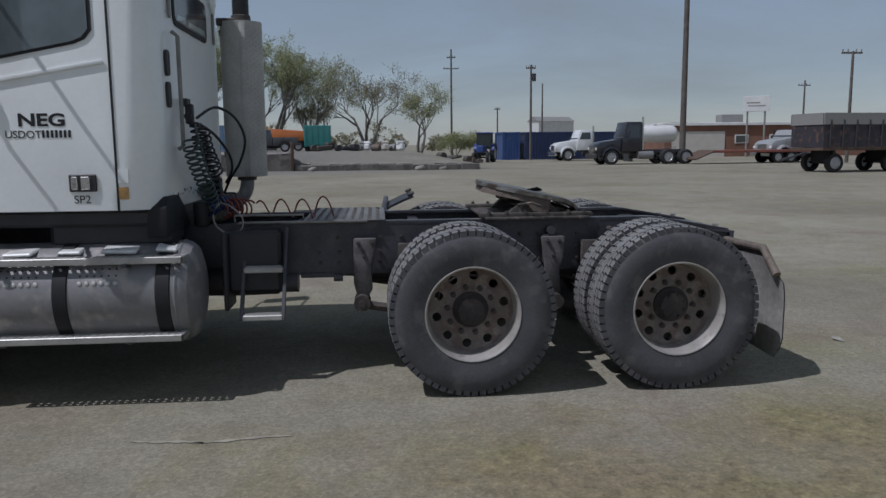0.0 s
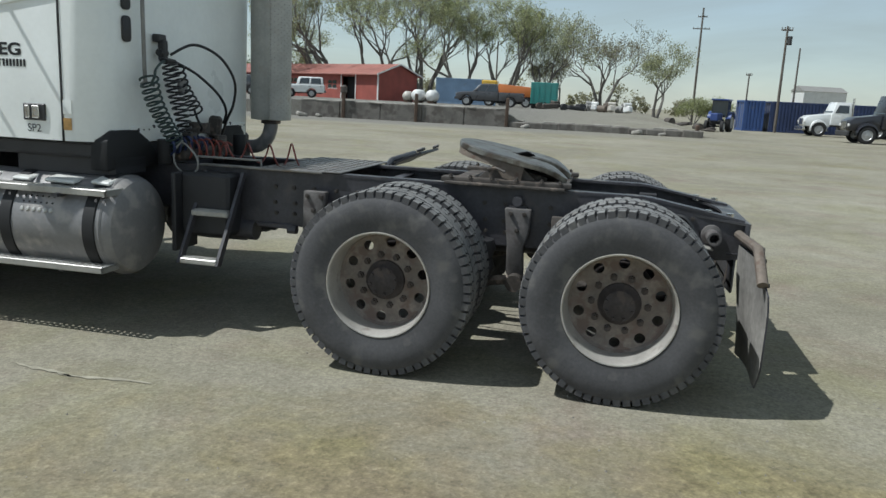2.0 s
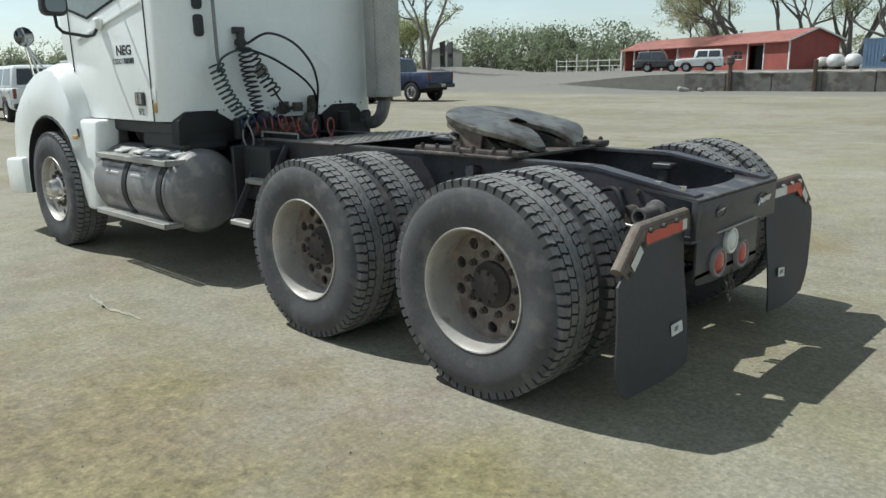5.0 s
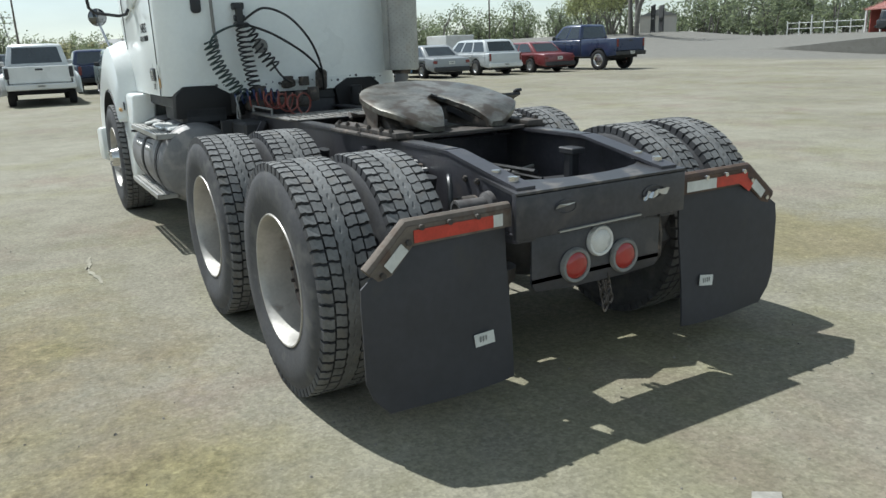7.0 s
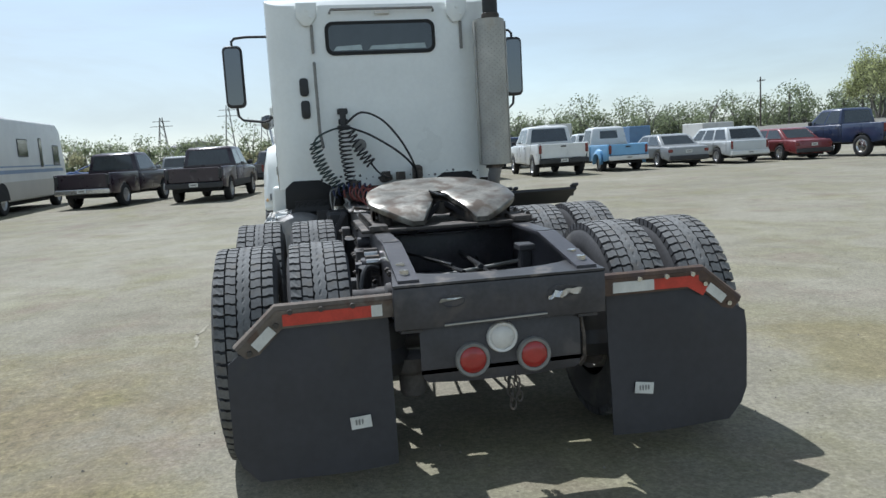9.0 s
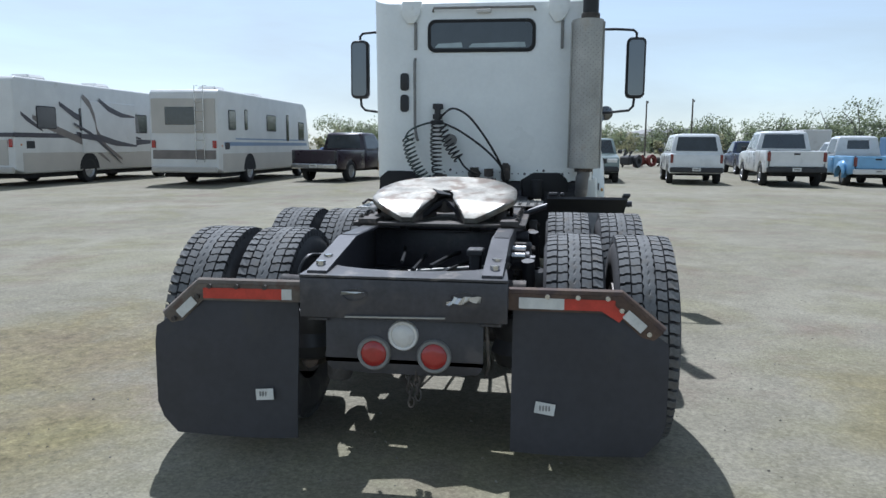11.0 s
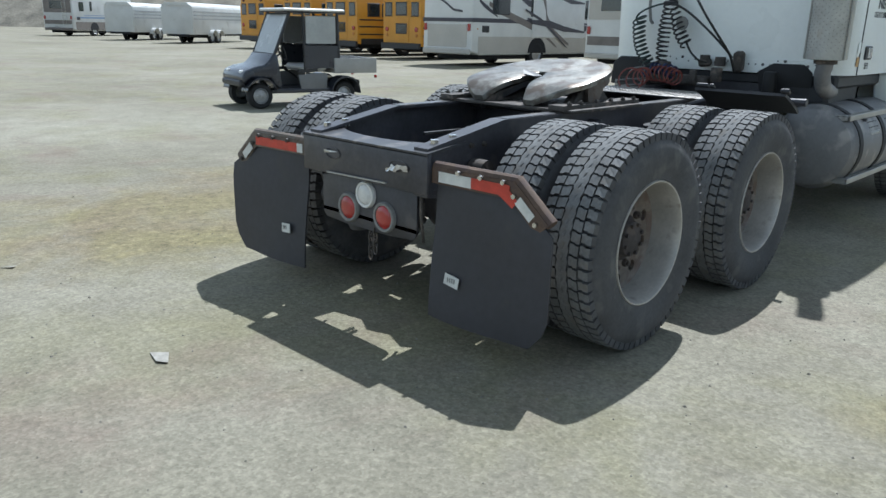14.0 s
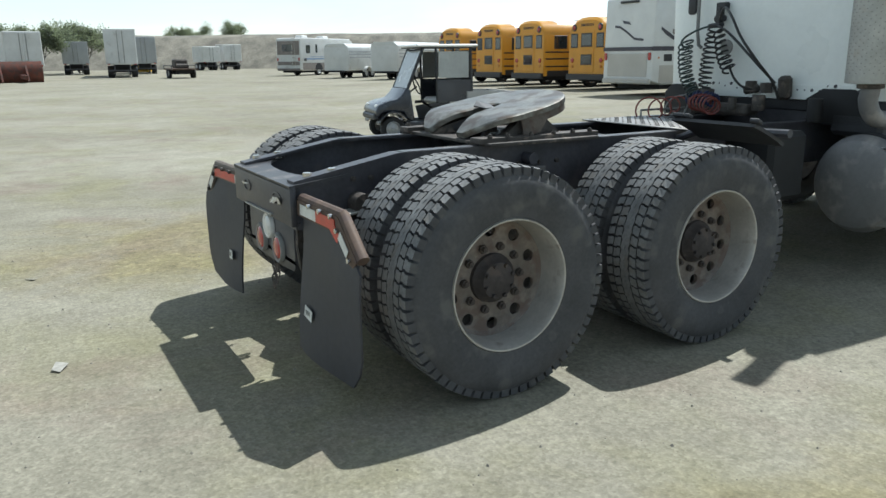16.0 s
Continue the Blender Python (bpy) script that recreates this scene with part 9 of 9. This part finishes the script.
for x, y, w, h, m_, lab in ((-52.5, 31.0, 1.7, 1.8, M_hose_b, "faded blue box van body behind the row"), (-58.5, 26.6, 2.0, 2.4, M_trw, "white box van body behind the row"), (-60, 42, 3.0, 1.7, M_trw, "long white trailer body behind the row")):
    e = thing("box_van", lab, "van", park(x, y, 178), "box bodies behind the row")
    part("box", Shape().box((0, 0, 0.4 + h / 2), (4.0, w, h), None, 0.05), paint("box_blue", (0.10, 0.20, 0.36), 0.5) if m_ is M_hose_b else m_, e)
    part("base", Shape().box((0, 0, 0.25), (3.8, w * 0.8, 0.5)), M_under, e)

# scrap line west of the parked row: implements, wheels and frames
rnd = random.Random(5)
reds = [mat("implement_red", (0.20, 0.04, 0.03), 0.7, var=0.3, scale=2, fine=25, bump=0.1), M_cast, paint("implement_blue", (0.05, 0.10, 0.25), 0.6), M_grey, M_dusty]
for k in range(26):
    x, y = -46 - rnd.random() * 10, -14 + k * 1.35 + rnd.uniform(-0.4, 0.4)
    m_ = reds[k % 5]
    s = Shape()
    w, h = rnd.uniform(1.0, 2.2), rnd.uniform(0.7, 1.7)
    s.box((0, 0, h * 0.45), (w, 0.7, h * 0.5), (rnd.uniform(-8, 8), rnd.uniform(-8, 8), rnd.uniform(0, 60)), 0.08)
    for j in range(3):
        s.tube([(rnd.uniform(-w, w) * 0.6, rnd.uniform(-0.5, 0.5), 0.05), (rnd.uniform(-w, w) * 0.5, rnd.uniform(-0.5, 0.5), h * 0.6), (rnd.uniform(-w, w) * 0.7, rnd.uniform(-0.5, 0.5), h * rnd.uniform(0.8, 1.25))], 0.06, 6)
    s.lathe([(0.42, -0.12), (0.45, 0), (0.42, 0.12), (0.2, 0.12), (0.2, -0.12), (0.42, -0.12)], (w * 0.4, -0.5, 0.44), "y", 16)
    tagged(part("farm_implement", s, m_, at=pose(x, y, 0, 0, 0, rnd.uniform(0, 180))), "worn farm implement standing in the scrap line", "implement", "scrap line")

# ---- low earth bank closing the south ----
M_bank = mat("dry_earth_bank", (0.29, 0.265, 0.21), 0.95, var=0.45, scale=0.45, fine=4, bump=0.3)
s = Shape()
rnd = random.Random(9)
pts = [(60, -150), (20, -138), (-10, -130), (-35, -120), (-55, -104), (-75, -84), (-95, -58)]
loops = []
for i in range(len(pts) - 1):
    for k in range(4):
        t = k / 4
        a, b = Vector((*pts[i], 0)), Vector((*pts[i + 1], 0))
        d = (b - a).normalized()
        n = Vector((-d.y, d.x, 0))
        c = a.lerp(b, t)
        h = 5.4 + 0.12 * rnd.uniform(-1, 1)
        loops.append([c - n * 9 + Vector((0, 0, -0.2)), c - n * 2.5 + Vector((0, 0, h - 0.6)), c + Vector((0, 0, h)), c + n * 3 + Vector((0, 0, h - 0.2)), c + n * 12 + Vector((0, 0, -0.2))])
s.loft(loops)
tagged(part("earth_bank", s, M_bank, smooth=60), "long dry earth bank at the yard's end", "bank", kind="structure")

# ---- trees ----
M_bark = mat("grey_brown_bark", (0.20, 0.185, 0.165), 0.95, var=0.3, scale=4, fine=25, bump=0.4)


def leaf_mat(name, c):
    m = mat(name, c, 0.8, var=0.3, scale=0.9, fine=6, bump=0.0, tint=tuple(k * 0.6 for k in c))
    nt = m.node_tree
    b = nt.nodes["Principled BSDF"]
    tr = nt.nodes.new("ShaderNodeBsdfTranslucent")
    tr.inputs["Color"].default_value = (c[0] * 1.1, c[1] * 1.15, c[2] * 0.8, 1)
    mx = nt.nodes.new("ShaderNodeMixShader")
    mx.inputs["Fac"].default_value = 0.6
    out = nt.nodes["Material Output"]
    nt.links.new(b.outputs["BSDF"], mx.inputs[1])
    nt.links.new(tr.outputs["BSDF"], mx.inputs[2])
    nt.links.new(mx.outputs["Shader"], out.inputs["Surface"])
    return m


# leaf colours lightened and greyed past real foliage: distance haze put into them
M_leaf_a = leaf_mat("hazed_fresh_leaves", (0.38, 0.395, 0.26))
M_leaf_b = leaf_mat("hazed_olive_leaves", (0.38, 0.385, 0.28))
M_leaf_c = leaf_mat("brown_green_twigs", (0.32, 0.30, 0.24))
M_leaf_d = leaf_mat("hazed_green_leaves", (0.215, 0.24, 0.19))


def add_leaf(s, p, size, rnd):
    a = Vector((rnd.gauss(0, 1), rnd.gauss(0, 1), rnd.gauss(0, 1))).normalized()
    b = a.orthogonal().normalized()
    c = a.cross(b)
    k = rnd.uniform(0.6, 1.25) * size
    o = len(s.v)
    s.v += [tuple(p - b * k * 0.5), tuple(p + c * k * 0.38), tuple(p + b * k * 0.6), tuple(p - c * k * 0.34)]
    s.f.append((o, o + 1, o + 2, o + 3))


def tree(x, y, h, leaf, leaves=1.0, seed=1, spread=0.8, stems=1, size=0.34, label="spring tree with sparse green leaves", levels=4, trunk=0.029):
    rnd = random.Random(seed)
    e = thing("tree", label, "tree", pose(x, y, ground_z(x, y) - 0.05, 0, 0, rnd.uniform(0, 360)), "trees round the yard")
    wood, crown = Shape(), Shape()

    def grow(p, d, ln, r, lvl):
        n = 4 if lvl < 2 else 3
        pts, rs = [p], [r]
        cur, dr = p, d
        for i in range(n):
            dr = (dr + Vector((rnd.gauss(0, 0.13), rnd.gauss(0, 0.13), rnd.gauss(0.05, 0.07)))).normalized()
            cur = cur + dr * ln / n
            pts.append(cur)
            rs.append(max(0.010, r * (1 - 0.55 * (i + 1) / n)))
        wood.tube(pts, rs, 6 if lvl < 2 else 4, caps=False)
        if lvl >= levels - 1 and levels >= 4:
            for q in range(int(4 * leaves + rnd.random())):
                k = rnd.randrange(n)
                add_leaf(crown, pts[k].lerp(pts[k + 1], rnd.random()) + Vector((rnd.gauss(0, 0.2), rnd.gauss(0, 0.2), rnd.gauss(0, 0.2))), size, rnd)
        if lvl >= levels:
            for q in range(int((17 if levels < 5 else 10) * leaves + rnd.random())):
                t = rnd.random()
                k = min(int(t * n), n - 1)
                pp = pts[k].lerp(pts[k + 1], t * n - k)
                add_leaf(crown, pp + Vector((rnd.gauss(0, 0.30), rnd.gauss(0, 0.30), rnd.gauss(0, 0.26))), size, rnd)
            return
        kids = 3 if lvl == 0 else rnd.choice((3, 4)) if lvl < 3 else 3
        for q in range(kids):
            t = rnd.uniform(0.45, 1.0) if q else 1.0
            k = min(int(t * n), n - 1)
            pp = pts[k].lerp(pts[k + 1], min(1, t * n - k))
            ang = rnd.uniform(0, 2 * math.pi)
            side = (dr.orthogonal().normalized())
            side = Matrix.Rotation(ang, 3, dr) @ side
            nd = (dr + side * rnd.uniform(0.35, 0.95) * spread + Vector((0, 0, 0.12))).normalized()
            grow(pp, nd, ln * rnd.uniform(0.58, 0.82), max(0.012, rs[k] * rnd.uniform(0.55, 0.78)), lvl + 1)

    for q in range(stems):
        a = 2 * math.pi * q / stems + rnd.random()
        lean = 0.0 if stems == 1 else 0.38
        grow(Vector((0.25 * math.cos(a) * (stems > 1), 0.25 * math.sin(a) * (stems > 1), 0)), Vector((lean * math.cos(a), lean * math.sin(a), 1)).normalized(), h * (0.30 if stems == 1 else 0.34), h * trunk / (1 if stems == 1 else 1.45), 0)
    part("trunk", wood, M_bark, e, smooth=60)
    if crown.v:
        c = part("crown", crown, leaf, e, smooth=0)
    return e


G1, G2 = "spring tree with sparse green leaves", "nearly bare tree with thin grey branches"
for i, (x, y, h, lf, dn, sp, st_, lab, lv) in enumerate((
        (-33.28, 88.0, 17.1, M_leaf_b, 0.85, 0.95, 3, G1, 5), (-27.74, 91.0, 17.7, M_leaf_a, 0.9, 0.95, 3, G1, 5), (-22.3, 93.5, 17.1, M_leaf_a, 0.9, 0.95, 3, G1, 5), (-17.34, 91.0, 15.4, M_leaf_a, 0.85, 0.95, 2, G1, 5),
        (-12.22, 92.0, 14.2, M_leaf_a, 0.9, 0.95, 3, G1, 5), (-7.71, 93.0, 12.5, M_leaf_b, 0.6, 1.0, 2, G1, 5), (-40.18, 95.0, 12.0, M_leaf_b, 0.9, 0.95, 2, G1, 5),
        (-1.03, 99.0, 12.8, M_leaf_c, 0.35, 1.0, 3, G2, 5), (-6.84, 98.0, 7.8, M_leaf_c, 0.4, 0.9, 3, G2, 4), (5.55, 97.0, 10.9, M_leaf_b, 0.9, 0.8, 2, G1, 4),
        (-58.0, 58.5, 7.0, M_leaf_a, 0.8, 1.1, 3, G1, 4), (-54.6, 57.5, 6.6, M_leaf_a, 0.7, 1.15, 4, G1, 4), (-62.0, 60.5, 6.2, M_leaf_a, 0.9, 1.1, 3, G1, 4),
        (-28.9, -142.0, 9.6, M_leaf_d, 2.2, 0.9, 3, G1, 4), (-37.3, -141.7, 9.4, M_leaf_d, 2.4, 0.9, 3, G1, 4), (-0.5, -80.0, 6.0, M_leaf_d, 1.8, 0.9, 3, G1, 4), (3.6, -82.0, 6.2, M_leaf_d, 1.8, 0.9, 3, G1, 4), (-4.5, -90.0, 6.6, M_leaf_d, 1.6, 0.9, 2, G1, 4), (-6.0, -94, 7.0, M_leaf_d, 1.8, 0.9, 3, G1, 4),
        (13.27, 99.0, 3.5, M_leaf_a, 1.3, 1.0, 4, "low green bush tree beside the road", 3), (10.16, 98.0, 3.7, M_leaf_a, 1.3, 1.0, 4, "low green bush tree beside the road", 3), (17.34, 104, 2.4, M_leaf_a, 1.3, 1.0, 4, "low green bush tree beside the road", 3))):
    tree(x, y, h, lf, dn, 40 + i, sp, st_, 0.175, lab, lv)


def old_tree(x, y):
    """A half-bare tree shaped to fit the camera's view: two thick trunks, upright broken limbs and one long low limb.
    """
    rnd = random.Random(61)
    e = thing("tree", "old half-bare tree with thick upright limbs", "tree", pose(x, y, ground_z(x, y) - 0.05), "trees round the yard")
    wood, crown = Shape(), Shape()
    limbs = (((0, 0, 0), (-0.2, 0.1, 2.2), (-0.5, 0.2, 3.6), (-1.6, 0.3, 4.8), (-2.9, 0.5, 6.0), (-3.6, 0.6, 7.2)), ((-0.5, 0.2, 3.4), (-0.9, 0, 5.2), (-1.9, -0.3, 7.0), (-2.2, -0.4, 8.3)), ((-1.2, -0.1, 6.0), (-1.0, 0.1, 7.3), (-0.9, 0.1, 8.4)),
             ((0.4, 0.3, 0), (0.5, 0.3, 2.4), (0.3, 0.1, 4.4), (0.5, 0, 6.2), (0.4, 0, 7.6)), ((0.9, -0.2, 0), (1.1, -0.1, 2.2), (1.7, 0, 3.6), (2.6, 0.2, 5.4), (3.2, 0.3, 7.0), (3.8, 0.4, 8.6)), ((1.5, 0, 3.0), (2.6, -0.4, 3.9), (4.0, -0.7, 4.5), (5.4, -0.9, 5.2)), ((0.4, 0, 5.4), (0.9, 0.2, 6.1), (1.4, 0.3, 6.6)), ((-1.6, 0.3, 4.8), (-2.6, -0.2, 5.0), (-3.4, -0.5, 5.6)))
    leafy = (4, 5)
    for n_, limb in enumerate(limbs):
        pts = curve(limb, 5)
        r0 = 0.25 if limb[0][2] == 0 else 0.125
        wood.tube(pts, [r0 * (1 - 0.82 * k / (len(pts) - 1)) for k in range(len(pts))], 8, caps=False)
        for k in range(len(pts) // 2, len(pts)):
            for q in range(2 if n_ in leafy else 1):
                dr = Vector((rnd.gauss(0, 0.6), rnd.gauss(0, 0.6), rnd.uniform(0.0, 0.9))).normalized()
                ln = rnd.uniform(0.5, 1.3)
                tip = pts[k] + dr * ln
                wood.tube([pts[k], pts[k] + dr * ln * 0.5 + Vector((0, 0, 0.06)), tip], [0.035, 0.022, 0.01], 4, caps=False)
                for u in range(16 if n_ in leafy else 3):
                    add_leaf(crown, pts[k].lerp(tip, rnd.random()) + Vector((rnd.gauss(0, 0.22), rnd.gauss(0, 0.22), rnd.gauss(0, 0.22))), 0.17, rnd)
    part("trunk", wood, M_bark, e, smooth=60)
    part("crown", crown, M_leaf_b, e, smooth=0)


old_tree(-49.8, 55.5)


# far woods: one joined belt of bushes, crowns and stems round the horizon
def woods(name, label, spans, leaf, seed, size=0.40):
    rnd = random.Random(seed)
    s, w = Shape(), Shape()
    for (x0, y0), (x1, y1), n, h0, h1 in spans:
        for i in range(n):
            t = (i + rnd.random()) / n
            bx, by = x0 + (x1 - x0) * t + rnd.gauss(0, 5), y0 + (y1 - y0) * t + rnd.gauss(0, 5)
            h = rnd.uniform(h0, h1) * rnd.choice((0.5, 0.62, 0.8, 0.9, 1.0, 1.1, 1.35))
            gz = ground_z(bx, by)
            for q in range(3):
                a = rnd.uniform(0, 6.28)
                w.tube([(bx, by, gz), (bx + 0.1 * h * math.cos(a), by + 0.1 * h * math.sin(a), gz + h * 0.5), (bx + 0.28 * h * math.cos(a), by + 0.28 * h * math.sin(a), gz + h * rnd.uniform(0.62, 0.88))], [0.018 * h, 0.012 * h, 0.003 * h], 4, caps=False)
            lobes = [(rnd.gauss(0, 0.20) * h, rnd.gauss(0, 0.20) * h, h * rnd.uniform(0.12, 0.84), h * rnd.uniform(0.13, 0.24)) for _ in range(11)]
            for lx, ly, lz, lr in lobes:
                for q in range(int(18 + lr * 26)):
                    v = Vector((rnd.gauss(0, 1), rnd.gauss(0, 1), rnd.gauss(0, 0.8))).normalized() * lr * rnd.random() ** 0.4
                    add_leaf(s, Vector((bx + lx, by + ly, gz + max(0.2, lz))) + v, size * rnd.uniform(0.6, 1.3), rnd)
    o = part(name, s, leaf, smooth=0)
    tagged(o, label, "woods", kind="stuff")
    o2 = part(name + "_stems", w, M_bark, smooth=0)
    tagged(o2, "thin grey stems in the far woods", "woods", kind="stuff")


woods("far_woods", "distant belt of green spring trees, haze put into leaf colour", (((-150, -60), (-165, 30), 90, 5, 7.5), ((-165, 30), (-135, 95), 110, 5.5, 8.5), ((-135, 95), (-70, 130), 90, 5, 9), ((-85, 105), (-48, 118), 34, 5, 8)), M_leaf_d, 3)
woods("far_brush", "distant low brown-green brush along the horizon", (((-70, 132), (30, 190), 40, 3, 5), ((30, 190), (160, 150), 30, 2.5, 4.5), ((-190, -60), (-240, -160), 40, 6, 9), ((-140, -50), (-150, 40), 40, 2.5, 4.5)), M_leaf_c, 7, 0.4)

# distant grain elevator and town shapes
for x, y, w, h, m_, lab in ((60, 260, 14, 9, M_trw, "far pale storage building"), (95, 230, 10, 6, M_grey, "far grey metal storage shed"), (-230, 40, 30, 5, M_trw, "far low pale building"), (-220, 70, 20, 5, M_grey, "far low grey building"), (-250, -30, 26, 6, M_trw, "far pale building on the horizon")):
    e = thing("far_building", lab, "building", park(x, y, 20), "far buildings")
    part("wall", Shape().box((0, 0, h / 2), (w, w * 0.5, h)), m_, e)
    part("roof", Shape().prism([(-w / 2 - 0.3, -w * 0.27, h), (-w / 2 - 0.3, 0, h + 1.6), (-w / 2 - 0.3, w * 0.27, h)], (w + 0.6, 0, 0)), M_grey, e)

# ---- small things on the ground ----
M_scrap = mat("dirty_paper", (0.42, 0.40, 0.35), 0.9, var=0.25, scale=20, fine=90, bump=0.2)
tagged(part("paper_scrap", Shape().prism([(0, 0, 0.004), (0.12, 0.015, 0.010), (0.145, 0.06, 0.006), (0.05, 0.075, 0.012)], (0, 0, 0.002)), M_scrap, at=pose(3.525, 5.43, 0, 0, 0, 70)), "crumpled white paper scrap on the gravel", "litter", "litter on the gravel")
tagged(part("paper_scrap", Shape().prism([(0, 0, 0.003), (0.08, 0.01, 0.012), (0.07, 0.05, 0.006)], (0, 0, 0.002)), M_scrap, at=pose(3.6, 3.7, 0, 0, 0, 120)), "small pale scrap on the gravel", "litter", "litter on the gravel")

# pebbles
s = Shape()
rnd = random.Random(77)
for i in range(3000):
    x, y = rnd.uniform(-2.5, 6.2), rnd.uniform(1.0, 10.2)
    r = 0.003 + 0.008 * rnd.random() ** 4
    if rnd.random() < 0.004:
        r *= 1.8
    a = rnd.uniform(0, 6.28)
    c, d = math.cos(a) * r, math.sin(a) * r
    o = len(s.v)
    hz = r * rnd.uniform(0.5, 0.9)
    s.v += [(x + c, y + d, -0.001), (x - d * 0.8, y + c * 0.8, -0.001), (x - c, y - d, -0.001), (x + d * 0.8, y - c * 0.8, -0.001), (x + c * 0.2, y, hz), (x - c * 0.3, y - d * 0.3, hz * 0.9)]
    s.f += [(o, o + 1, o + 4), (o + 1, o + 2, o + 5), (o + 1, o + 5, o + 4), (o + 2, o + 3, o + 5), (o + 3, o, o + 4), (o + 3, o + 4, o + 5)]
M_peb = mat("loose_pebbles", (0.36, 0.33, 0.28), 0.9, var=0.5, scale=9, fine=60, bump=0.0)
tagged(part("pebbles", s, M_peb, smooth=0), "loose tan and grey pebbles on the yard", "gravel", kind="stuff")
# pale scrape lines in the dirt
s = Shape()
for (x0, y0, x1, y1) in ((-0.43, 4.0, -0.95, 3.96), (-0.86, 3.95, -1.25, 4.02)):
    n = 8
    L_, R_ = [], []
    for i in range(n + 1):
        t = i / n
        w = 0.022 * math.sin(math.pi * (0.1 + 0.85 * t)) * (0.6 + 0.4 * math.sin(23 * t)) + 0.002
        x, y = x0 + (x1 - x0) * t, y0 + (y1 - y0) * t + 0.01 * math.sin(6 * t)
        L_.append((x, y - w, 0.004))
        R_.append((x, y + w, 0.004))
    for i in range(n):
        s.quad(L_[i], L_[i + 1], R_[i + 1], R_[i])
tagged(part("scrape_mark", s, mat("pale_scraped_dirt", (0.36, 0.335, 0.26), 0.95, var=0.2, scale=6, fine=40, bump=0.1), smooth=0), "pale scrape mark in the dirt", "mark", kind="structure")
